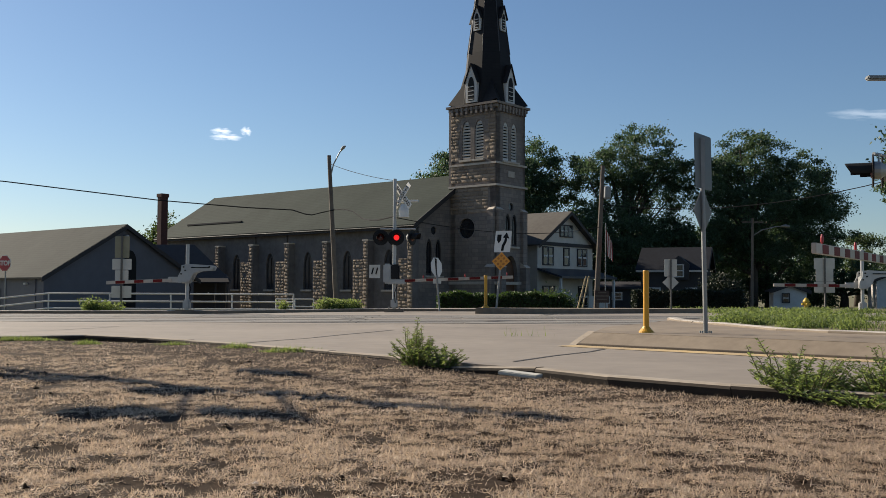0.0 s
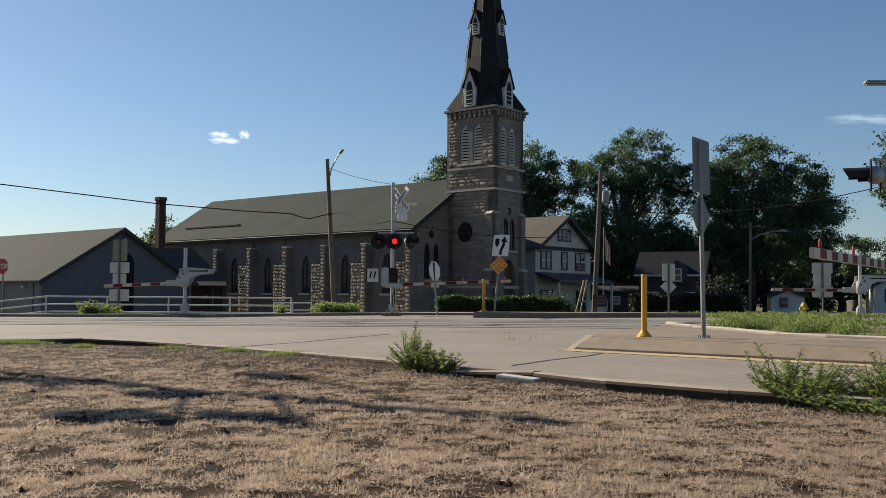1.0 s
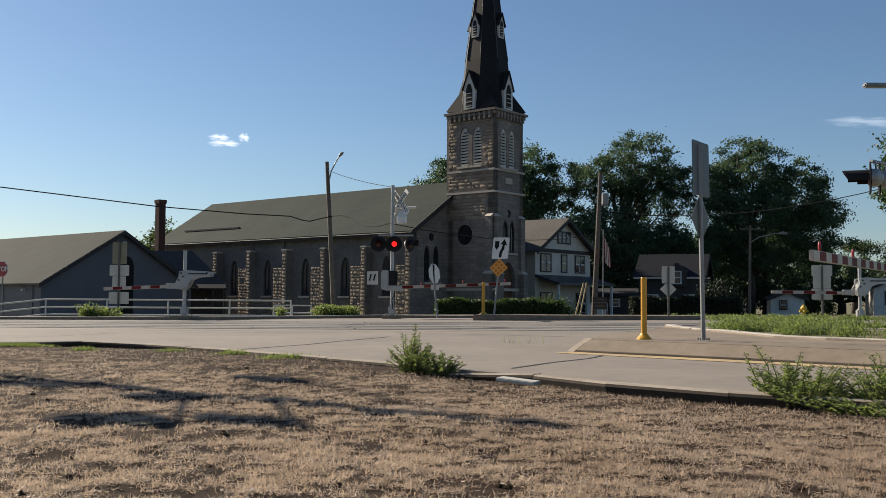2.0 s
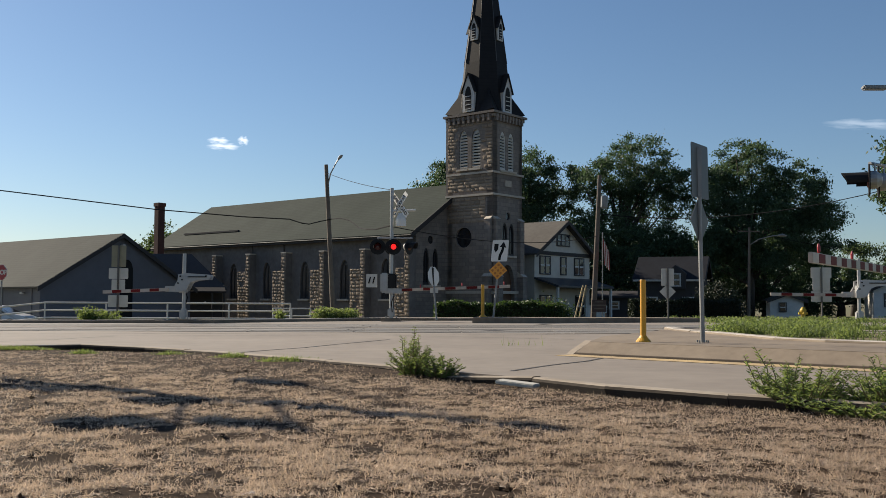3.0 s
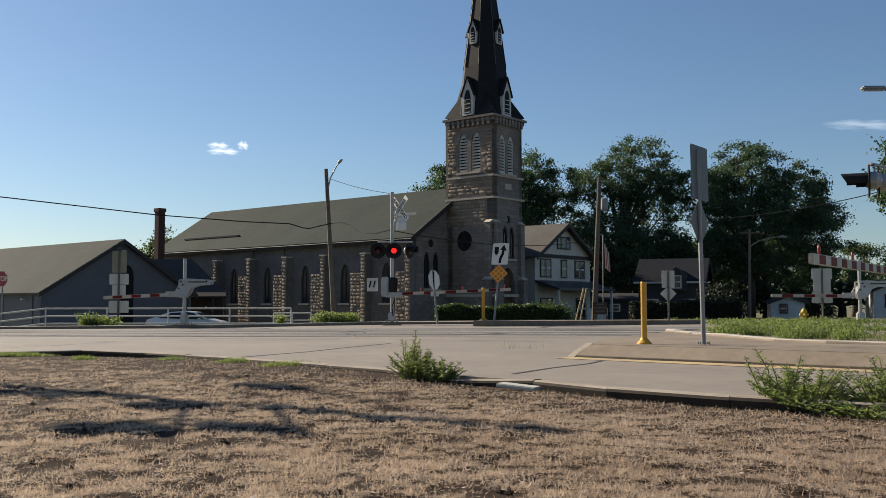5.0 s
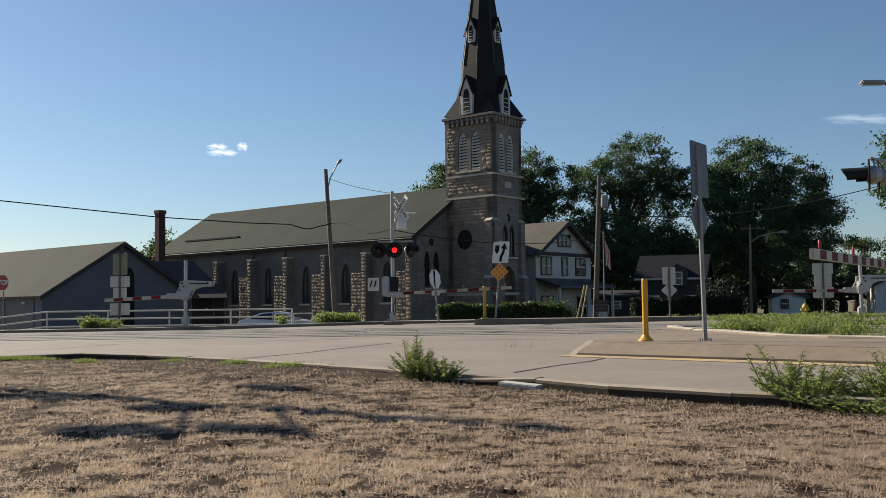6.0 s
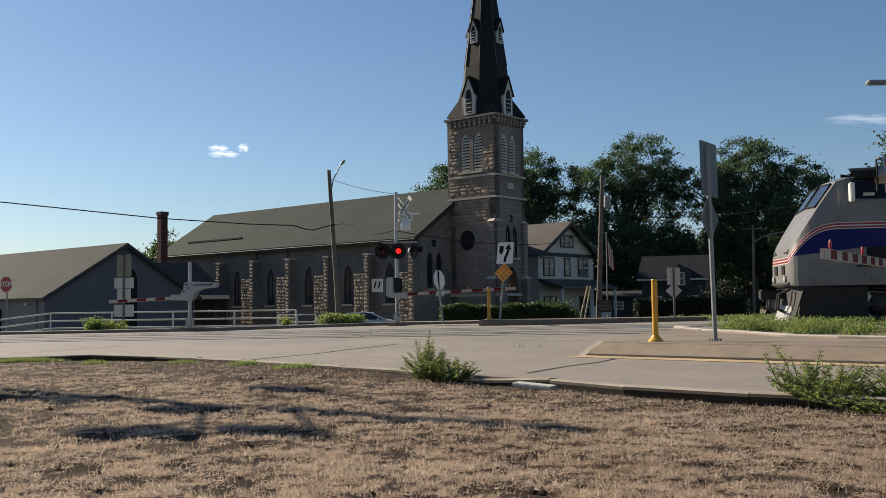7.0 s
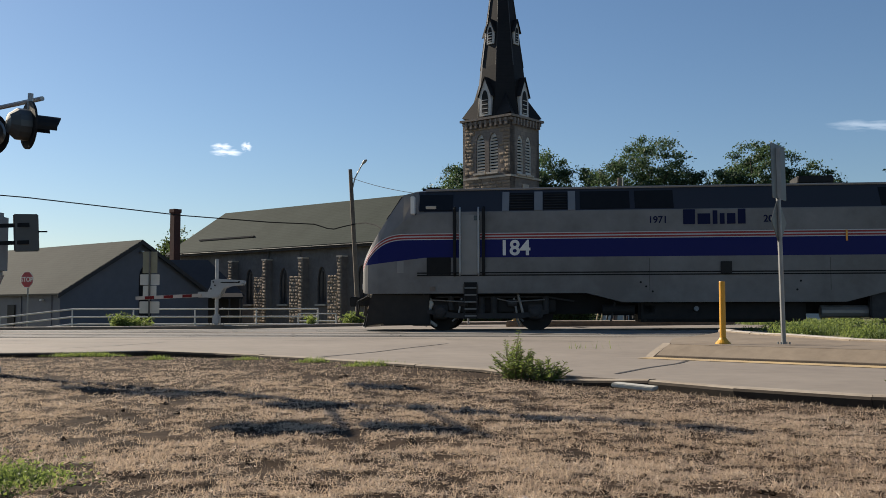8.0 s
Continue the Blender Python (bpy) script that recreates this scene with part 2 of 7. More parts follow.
courses(SLATE, 0.26, 0.5)
masonry(STONE, 0.6, 0.28, 0.6)


# ---- building blocks ----
class MB:
    """Collects vertices and faces for one mesh."""

    def __init__(self):
        self.v, self.f, self.mi, self.cur = [], [], [], 0

    def add(self, vs, fs):
        o = len(self.v)
        self.v += [tuple(p) for p in vs]
        self.f += [tuple(i + o for i in q) for q in fs]
        self.mi += [self.cur] * len(fs)
        return self

    def box(self, c, s, m=None):
        x, y, z = (a / 2 for a in s)
        vs = [Vector((i * x, j * y, k * z)) for k in (-1, 1) for j in (-1, 1) for i in (-1, 1)]
        if m is not None:
            vs = [m.to_3x3() @ p for p in vs]
        vs = [p + Vector(c) for p in vs]
        return self.add(vs, [(0, 2, 3, 1), (4, 5, 7, 6), (0, 1, 5, 4), (2, 6, 7, 3), (0, 4, 6, 2), (1, 3, 7, 5)])

    def tube(self, pts, r, n=10, caps=True):
        """A round bar along points; r one radius or one for each point."""
        pts = [Vector(p) for p in pts]
        rs = r if isinstance(r, (list, tuple)) else [r] * len(pts)
        rings = []
        side = None
        for i, p in enumerate(pts):
            d = (pts[min(i + 1, len(pts) - 1)] - pts[max(i - 1, 0)]).normalized()
            if side is None:
                side = d.orthogonal().normalized()
            side = (side - d * side.dot(d)).normalized()
            up = d.cross(side)
            rings.append([p + (side * math.cos(a) + up * math.sin(a)) * rs[i] for a in [2 * math.pi * k / n for k in range(n)]])
        vs = [q for ring in rings for q in ring]
        fs = [(i * n + k, i * n + (k + 1) % n, (i + 1) * n + (k + 1) % n, (i + 1) * n + k) for i in range(len(pts) - 1) for k in range(n)]
        if caps:
            fs += [tuple(range(n - 1, -1, -1)), tuple(range((len(pts) - 1) * n, len(pts) * n))]
        return self.add(vs, fs)

    def prism(self, poly, origin, ex, ey, depth):
        """A polygon in the plane (ex, ey) at origin, thickened along ex x ey by depth."""
        ex, ey, o = Vector(ex), Vector(ey), Vector(origin)
        n = ex.cross(ey).normalized()
        k = len(poly)
        a = [o + ex * p[0] + ey * p[1] for p in poly]
        b = [p + n * depth for p in a]
        fs = [tuple(range(k - 1, -1, -1)), tuple(range(k, 2 * k))]
        fs += [(i, (i + 1) % k, k + (i + 1) % k, k + i) for i in range(k)]
        return self.add(a + b, fs)

    def slab(self, poly, z0, z1):
        return self.prism([(p[0], p[1]) for p in poly], (0, 0, z0), (1, 0, 0), (0, 1, 0), z1 - z0)

    def ring(self, outer, inner, origin, ex, ey, depth):
        """A frame between two outlines of equal length."""
        ex, ey, o = Vector(ex), Vector(ey), Vector(origin)
        n = ex.cross(ey).normalized()
        k = len(outer)
        A = [o + ex * p[0] + ey * p[1] for p in outer]
        B = [o + ex * p[0] + ey * p[1] for p in inner]
        vs = A + B + [p + n * depth for p in A] + [p + n * depth for p in B]
        fs = []
        for i in range(k):
            j = (i + 1) % k
            fs += [(i, j, k + j, k + i), (2 * k + i, 3 * k + i, 3 * k + j, 2 * k + j), (i, 2 * k + i, 2 * k + j, j), (k + i, k + j, 3 * k + j, 3 * k + i)]
        return self.add(vs, fs)


def part(name, mb, material, parent=None, label="", bevel=0.0, smooth=False):
    """Links one mesh, as a thing or under one."""
    me = bpy.data.meshes.new(name)
    me.from_pydata(mb.v, [], mb.f)
    mats = material if isinstance(material, (list, tuple)) else [material]
    for q in mats:
        me.materials.append(q)
    if len(mats) > 1:
        me.polygons.foreach_set("material_index", mb.mi)
    bm = bmesh.new()
    bm.from_mesh(me)
    bmesh.ops.recalc_face_normals(bm, faces=bm.faces)
    if bevel:
        bmesh.ops.bevel(bm, geom=[e for e in bm.edges if e.calc_face_angle(0) > 0.6], offset=bevel, segments=2, affect="EDGES", clamp_overlap=True)
    bm.to_mesh(me)
    bm.free()
    if smooth:
        me.polygons.foreach_set("use_smooth", [True] * len(me.polygons))
    ob = new(name, me)
    if parent is not None:
        ob.parent = parent
    if label:
        ob["label"] = label
    return ob


def empty(name, m=None):
    ob = new(name)
    ob.empty_display_size = 0.2
    if m is not None:
        ob.matrix_world = m
    return ob


def quads(name, centres, length, width, dirs, material, parent=None, normals=None, tri=False):
    """Many small blades or leaves in one mesh: a quad at each centre, along dirs."""
    c = np.asarray(centres, float)
    d = np.asarray(dirs, float)
    d /= np.linalg.norm(d, axis=1, keepdims=True) + 1e-9
    rnd = np.random.normal(size=c.shape) if normals is None else np.asarray(normals, float)
    s = np.cross(d, rnd)
    s /= np.linalg.norm(s, axis=1, keepdims=True) + 1e-9
    L = np.broadcast_to(np.asarray(length, float), (len(c),))[:, None]
    W = np.broadcast_to(np.asarray(width, float), (len(c),))[:, None]
    a = c - d * L / 2
    b = c + d * L / 2
    if tri:
        v = np.stack([a - s * W / 2, a + s * W / 2, b], 1)
        k = 3
    else:
        mid = c - d * L * 0.08
        v = np.stack([a, mid + s * W / 2, b, mid - s * W / 2], 1)
        k = 4
    n = len(c)
    me = bpy.data.meshes.new(name)
    me.vertices.add(n * k)
    me.vertices.foreach_set("co", v.reshape(-1))
    me.loops.add(n * k)
    me.loops.foreach_set("vertex_index", np.arange(n * k, dtype=np.int32))
    me.polygons.add(n)
    me.polygons.foreach_set("loop_start", np.arange(0, n * k, k, dtype=np.int32))
    me.update(calc_edges=True)
    me.materials.append(material)
    ob = new(name, me)
    if parent is not None:
        ob.parent = parent
    return ob


def arch(w, h, spring, n=7):
    """Outline of a pointed window w wide, h high, from its sill's middle."""
    pts = [(-w / 2, 0), (w / 2, 0), (w / 2, spring)]
    for i in range(1, n + 1):
        t = i / n
        pts.append((w / 2 * (1 - t ** 1.6), spring + (h - spring) * math.sin(t * math.pi / 2) ** 0.9))
    for i in range(n - 1, 0, -1):
        t = i / n
        pts.append((-w / 2 * (1 - t ** 1.6), spring + (h - spring) * math.sin(t * math.pi / 2) ** 0.9))
    pts.append((-w / 2, spring))
    return pts


def scaled(poly, f, c):
    return [(c[0] + (p[0] - c[0]) * f, c[1] + (p[1] - c[1]) * f) for p in poly]


def circle(r, n=24, a0=0.0):
    return [(r * math.cos(a0 + 2 * math.pi * i / n), r * math.sin(a0 + 2 * math.pi * i / n)) for i in range(n)]


def writing(text, size, material, parent, m, name="lettering", depth=0.004, bold=0.0):
    """Raised letters in the built-in font, as a mesh, set by the pose m under parent."""
    cu = bpy.data.curves.new(name, "FONT")
    cu.body, cu.size, cu.extrude, cu.offset = text, size, depth, bold
    cu.align_x, cu.align_y = "CENTER", "CENTER"
    tmp = new(name, cu)
    me = bpy.data.meshes.new_from_object(tmp.evaluated_get(bpy.context.evaluated_depsgraph_get()))
    bpy.data.objects.remove(tmp)
    me.materials.clear()
    me.materials.append(material)
    ob = new(name, me)
    ob.parent = parent
    ob.matrix_basis = m
    return ob


# ---- ground, road, tracks ----
def smooth01(t):
    t = min(1.0, max(0.0, t))
    return t * t * (3 - 2 * t)


def road_z(x, y):
    """The pavement's gently twisted surface."""
    return 0.06 + 0.005 * max(-25.0, min(25.0, x)) * min(y, 40.0) / 30.0


def track_y(x, off=0.0):
    return 29.55 - 0.108 * x + off


KERB_LINE = [(-60, 16.0), (-30, 15.2), (-12, 15.0), (-7.2, 15.5), (-5.9, 15.8), (-4.6, 15.1), (-3.0, 13.7), (-0.65, 11.1), (0.1, 10.05), (0.85, 9.35), (1.4, 8.5), (2.2, 7.7), (6, 4.75), (14, -1.5), (30, -14)]
FAR_LINE = [(60, 33), (14, 36.0), (9, 36.4), (2, 38.2), (-2.4, 38.4), (-5.5, 36.6), (-8.2, 33.9), (-14.5, 34.3), (-30, 36.5), (-60, 40)]


def kerb_y(x):
    for (x0, y0), (x1, y1) in zip(KERB_LINE, KERB_LINE[1:]):
        if x0 <= x <= x1:
            return y0 + (y1 - y0) * (x - x0) / (x1 - x0)
    return 10.0


def ground_z(x, y):
    near = 0.022 * noise.noise((x * 0.9, y * 0.9, 0)) + 0.014 * noise.noise((x * 2.7, y * 2.7, 3)) + 0.02 * noise.noise((x * 5.5, y * 5.5, 9)) + 0.02 * noise.noise((x * 11, y * 11, 4))
    z = near * (1 - smooth01((y - 14) / 6))
    near_kerb = max(0.0, (kerb_y(x) - 0.15 - y) / 0.7)
    if near_kerb < 3 and -12 < x < 7:
        foot = -0.02 + 0.045 * smooth01((x + 4.8) / 0.8) * (1 - smooth01((x + 0.9) / 1.2))
        w = math.exp(-near_kerb * near_kerb)
        z += (foot - z) * w
    if y > kerb_y(x):
        z = min(z, 0.0) - 0.06
    left = -1.0 * smooth01((y - 40.5 + 4.7 * smooth01((-5 - x) / 3)) / 5)
    right = -0.45 * smooth01((y - 50) / 14)
    return z + left + (right - left) * smooth01((x - 6) / 5)


def spaced(lo, hi, near_lo, near_hi, step, grow=1.35):
    out = list(np.arange(near_lo, near_hi + 1e-6, step))
    s, p = step, near_hi
    while p < hi:
        s *= grow
        p += s
        out.append(min(p, hi))
    s, p = step, near_lo
    while p > lo:
        s *= grow
        p -= s
        out.insert(0, max(p, lo))
    return out


def build_ground():
    xs, ys = spaced(-2600, 2600, -8, 6, 0.08), spaced(-2600, 2600, 2, 16.4, 0.08)
    ys = sorted(set(ys + [40, 41, 42, 43, 44, 45, 46, 48, 52, 56, 60, 65]))
    mb = MB()
    nx = len(xs)
    mb.add([(x, y, ground_z(x, y)) for y in ys for x in xs],
           [(j * nx + i, j * nx + i + 1, (j + 1) * nx + i + 1, (j + 1) * nx + i) for j in range(len(ys) - 1) for i in range(nx - 1)])
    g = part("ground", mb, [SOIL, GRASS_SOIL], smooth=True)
    me = g.data
    cy = np.empty(len(me.polygons) * 3)
    me.polygons.foreach_get("center", cy)
    me.polygons.foreach_set("material_index", (cy.reshape(-1, 3)[:, 1] > 17).astype(np.int32))
    tagged(g, "bare dry earth with cut straw, green farther off", "ground", kind="structure")


def sheet(name, poly, zf, material, thick=0.3, step=2.0):
    """A paved area: a polygon cut into strips that follow zf, with a skirt down its edge."""
    bm = bmesh.new()
    f = bm.faces.new([bm.verts.new((x, y, 0)) for x, y in poly])
    for axis in (0, 1):
        lo = min(p[axis] for p in poly)
        hi = max(p[axis] for p in poly)
        k = math.ceil((hi - lo) / step)
        for i in range(1, k):
            co = [0, 0, 0]
            no = [0, 0, 0]
            co[axis], no[axis] = lo + i * (hi - lo) / k, 1
            bmesh.ops.bisect_plane(bm, geom=bm.verts[:] + bm.edges[:] + bm.faces[:], plane_co=co, plane_no=no)
    bmesh.ops.triangulate(bm, faces=[q for q in bm.faces if len(q.verts) > 4])
    edges = [e for e in bm.edges if e.is_boundary]
    for v in bm.verts:
        v.co.z = zf(v.co.x, v.co.y)
    r = bmesh.ops.extrude_edge_only(bm, edges=edges)
    for v in [q for q in r["geom"] if isinstance(q, bmesh.types.BMVert)]:
        v.co.z -= thick
    bmesh.ops.recalc_face_normals(bm, faces=bm.faces)
    if sum(q.normal.z * q.calc_area() for q in bm.faces) < 0:
        bmesh.ops.reverse_faces(bm, faces=bm.faces)
    me = bpy.data.meshes.new(name)
    bm.to_mesh(me)
    bm.free()
    me.materials.append(material)
    return new(name, me)


def strip(mb, pts, w, zf, lift):
    """A flat band along points, laid on a surface."""
    for (x0, y0), (x1, y1) in zip(pts, pts[1:]):
        k = max(1, int(math.hypot(x1 - x0, y1 - y0) / 1.5))
        d = Vector((x1 - x0, y1 - y0)).normalized()
        n = Vector((-d.y, d.x)) * w / 2
        for i in range(k):
            a = Vector((x0 + (x1 - x0) * i / k, y0 + (y1 - y0) * i / k))
            b = Vector((x0 + (x1 - x0) * (i + 1) / k, y0 + (y1 - y0) * (i + 1) / k))
            ps = [a - n, b - n, b + n, a + n]
            mb.add([(p.x, p.y, zf(p.x, p.y) + lift) for p in ps], [(0, 1, 2, 3)])


ISLAND_FRONT = [(1.74, 13.6), (2.2, 13.12), (3.61, 11.8), (4.71, 10.71), (9.4, 5.6)]
ISLAND_TOP = [(1.96, 13.8), (2.42, 13.33), (3.82, 12.01), (4.92, 10.92), (9.62, 5.8)]
ISLAND_BACK = [(12.5, 7.2), (7.0, 12.4), (5.4, 14.0), (5.0, 14.8), (4.85, 16.2), (4.75, 17.4), (4.65, 19.6), (4.6, 20.4), (3.6, 18.2), (2.5, 16.0)]
LAWN = [(4.75, 17.5), (4.85, 16.3), (5.0, 14.9), (5.4, 14.1), (7.0, 12.5), (12.5, 7.3), (40, -4), (60, 22.0), (30, 25.0), (6.7, 27.6), (6.0, 26.0), (4.8, 20.6), (4.65, 19.6)]


def lawn_z(x, y):
    """The verge: a low bank that falls to the railway."""
    return road_z(x, y) + 0.15 - 0.21 * smooth01((y - 18) / 3.5) + 0.05 * noise.noise((x * .6, y * .6, 7))


def kerb_run(parent, pts, off, zf, depth, material, length, seed, face=None, under=0.0):
    """Kerb stones end to end along a line, each one mesh with a rounded upper edge; off: width, to the line's side."""
    rnd = random.Random(seed)
    line = []
    for (x0, y0), (x1, y1) in zip(pts, pts[1:]):
        k = max(1, round(math.hypot(x1 - x0, y1 - y0) / length))
        line += [Vector((x0 + (x1 - x0) * i / k, y0 + (y1 - y0) * i / k)) for i in range(k)]
    line.append(Vector(pts[-1]))
    nor = []
    for i in range(len(line)):
        d = (line[min(i + 1, len(line) - 1)] - line[max(i - 1, 0)]).normalized()
        nor.append(Vector((-d.y, d.x)))
    for i in range(len(line) - 1):
        vs = []
        lift = rnd.uniform(-0.006, 0.006)
        jog = rnd.uniform(-0.012, 0.012)
        for q, n, t in ((line[i], nor[i], 0.003), (line[i + 1], nor[i + 1], -0.003)):
            d = (line[i + 1] - line[i]).normalized()
            q = q + d * t
            z = zf(q.x, q.y) + lift
            for w, dz in ((-0.02, -depth), (-0.02, 0.0), (0.78, 0.0), (0.94, -0.012), (1.0, -0.035), (1.0 - under, -depth)):
                p = q + n * (off * w + jog)
                vs.append((p.x, p.y, z + dz))
        fs = [(k, k + 1, k + 7, k + 6) for k in range(5)] + [(5, 0, 6, 11), (0, 5, 4, 3, 2, 1), (6, 7, 8, 9, 10, 11)]
        mb = MB().add(vs, fs)
        # Upper faces take the first material, sides the second.
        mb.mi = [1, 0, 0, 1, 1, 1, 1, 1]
        part("kerb_stone", mb, [material, face or material], parent)


def build_road():
    road = tagged(sheet("road", KERB_LINE + FAR_LINE, road_z, CONCRETE, 0.2), "pale worn concrete road crossing the railway", "road", kind="structure")
    # slab joints
    mb = MB()
    for pts in ([(-7.95, 17.30), (-7.42, 18.44), (-7.23, 19.37), (-6.97, 20.41)], [(-3.05, 13.57), (-2.71, 14.40), (-2.27, 15.35), (-1.89, 16.65), (-1.54, 17.65), (-1.15, 18.78)], [(0.63, 10.28), (1.14, 11.24), (1.67, 12.04), (1.95, 12.67)],
                [(-14, 19.0), (-6, 20.8), (-2.4, 21.2)], [(-18, 21.5), (-8, 22.2), (3, 21.8)], [(-1.2, 21.2), (2.4, 19.0)]):
        strip(mb, pts, 0.05, road_z, 0.004)
    tagged(part("road_joint", mb, TAR), "dark tar seams between road slabs", "road joint", kind="structure")
    # kerb round the dry verge: worn concrete lengths, sunken where it is broken
    kerb = tagged(part("kerb", MB().box((-60, 16.1, 0.0), (0.3, 0.12, 0.1)), KERB_SHADED), "weathered concrete kerb beside dry earth", "kerb", kind="structure")
    # Pale tops and dark undercut sides put sun and shade into the kerb.
    kerb_run(kerb, KERB_LINE[1:13], -0.12, lambda x, y: road_z(x, y) + 0.016 + (0.015 if -6.6 < x < -4.7 else 0.0) - (0.05 if 0.02 < x < 0.5 else 0.0), 0.26, KERB_TOP_LIT, 1.3, 5, KERB_SHADED, 0.85)
    slab = part("loose_slab", MB().box((0, 0, 0), (0.42, 0.13, 0.035)), SIGN_BACK, kerb, "pale broken slab at the kerb", bevel=0.008)
    slab.matrix_basis = pose(0.62, 9.2, 0.022, 3, 3, -36)
    # traffic island with a sloping face
    isl = sheet("traffic_island", ISLAND_TOP + ISLAND_BACK, lambda x, y: road_z(x, y) + 0.17, CONCRETE_WORN, 0.2, 1.5)
    tagged(isl, "tan concrete traffic island with a sloped kerb", "traffic island", kind="structure")
    mb, lip = MB(), MB()
    for a, b, a1, b1 in zip(ISLAND_FRONT, ISLAND_FRONT[1:], ISLAND_TOP, ISLAND_TOP[1:]):
        p = []
        for q, q1 in ((a, a1), (b, b1)):
            p += [(q1[0], q1[1], road_z(*q1) + 0.166), (q[0], q[1], road_z(*q) + 0.03)]
        lo = [(v[0], v[1], v[2] - 0.3) for v in p]
        mb.add(p + lo, [(0, 1, 3, 2), (0, 2, 6, 4), (1, 5, 7, 3), (4, 6, 7, 5), (0, 4, 5, 1), (2, 3, 7, 6)])
        q = [(v[0] + dx, v[1] + dy, road_z(v[0], v[1]) + dz) for v in (a, b) for dx, dy, dz in ((0.004, 0.004, 0.032), (-0.012, -0.012, 0.024), (-0.016, -0.016, -0.02))]
        lip.add(q, [(0, 1, 4, 3), (1, 2, 5, 4), (0, 3, 5, 2), (0, 2, 1), (3, 4, 5)])
    part("kerb_face", mb, mat("island_face_concrete", (0.235, 0.19, 0.138), (0.155, 0.122, 0.088), scale=5, rough=0.92, bump=0.01, bscale=25), isl)
    # Lip in a darker brown than the sloped face above it.
    part("kerb_lip", lip, mat("brown_lip", (0.11, 0.084, 0.058), (0.05, 0.038, 0.027), scale=6, rough=0.9, bump=0.01), isl, "brown chipped lower lip")
    nose = MB().add([(1.70, 13.66, 0.06), (1.78, 13.72, 0.115), (2.0, 13.86, 0.245), (1.92, 13.98, 0.245), (1.70, 13.84, 0.115), (1.62, 13.76, 0.06),
                     (2.0, 13.86, 0.0), (1.92, 13.98, 0.0)], [(0, 1, 4, 5), (1, 2, 3, 4), (0, 5, 7, 6), (0, 6, 2, 1), (5, 4, 3, 7), (2, 6, 7, 3)])
    # End piece in the pale top colour, painting its sunlit edge.
    part("kerb_nose", nose, KERB_TOP_LIT, isl, "worn kerb end, pale as if sunlit")
    mb = MB()
    strip(mb, [(x - 0.2, y - 0.19) for x, y in ISLAND_FRONT], 0.38, road_z, 0.005)
    tagged(part("yellow_line", mb, YELLOW_LINE), "worn yellow edge line on concrete", "road marking", kind="structure")
    # verge behind the island
    lawn = tagged(sheet("grass_verge", LAWN, lawn_z, GRASS_SOIL, 0.25, 1.5), "weedy verge between island and railway", "verge", kind="structure")
    kerb_run(lawn, [(4.72, 20.7), (4.6, 19.5), (4.75, 17.3), (4.85, 16.1), (5.0, 14.7), (5.4, 13.9), (7.0, 12.3), (9.8, 9.6), (12.5, 7.1)], -0.2, lambda x, y: road_z(x, y) + 0.21 + 0.02 * noise.noise((x * 2, y * 2, 1)), 0.3, PALE_KERB, 1.1, 6, CONCRETE_WORN)
    # far pavement and kerbs
    far = [(-60, 40.2), (-30, 36.7), (-14.5, 34.5), (-8.2, 34.1), (-5.5, 36.8), (-2.4, 38.6), (2, 38.4), (9, 36.6), (9, 39.5), (2, 40.6), (-2.4, 40.4), (-5.8, 38), (-8.4, 35.0), (-14.5, 35.3), (-30, 37.5), (-60, 41)]
    side = tagged(sheet("pavement", far, lambda x, y: road_z(x, y) + 0.1, CONCRETE_WORN, 0.4), "pale concrete pavement beyond the crossing", "pavement", kind="structure")
    kerb_run(side, far[:8], -0.16, lambda x, y: road_z(x, y) + 0.115 + 0.02 * noise.noise((x * .7, y, 1)), 0.35, PALE_KERB, 2.4, 7, CONCRETE_WORN)
    med = [(0.8, 33.9), (2.2, 33.6), (9, 34.9), (9, 36), (2.4, 35.6), (1.0, 35.4)]
    md = tagged(part("median_island", MB().slab(med, -0.1, 0.26), CONCRETE_WORN, bevel=0.02), "raised concrete median beyond the railway", "median", kind="structure")
    # street in front of the church
    tagged(sheet("church_street", [(-80, 49), (12, 49), (60, 52), (60, 58), (12, 60.5), (-80, 60.5)], lambda x, y: -0.965 + 0.53 * smooth01((x - 6) / 5), ASPHALT, 0.1, 4), "asphalt street before the church", "street", kind="structure")
    # verge past the railway on the other side
    tagged(sheet("far_verge", [(8.6, 32.4), (60, 26.8), (60, 46), (12, 48), (9.2, 40)], lambda x, y: road_z(x, y) - 0.06, GRASS_SOIL, 0.3, 3), "weedy grass beside the railway", "verge", kind="structure")


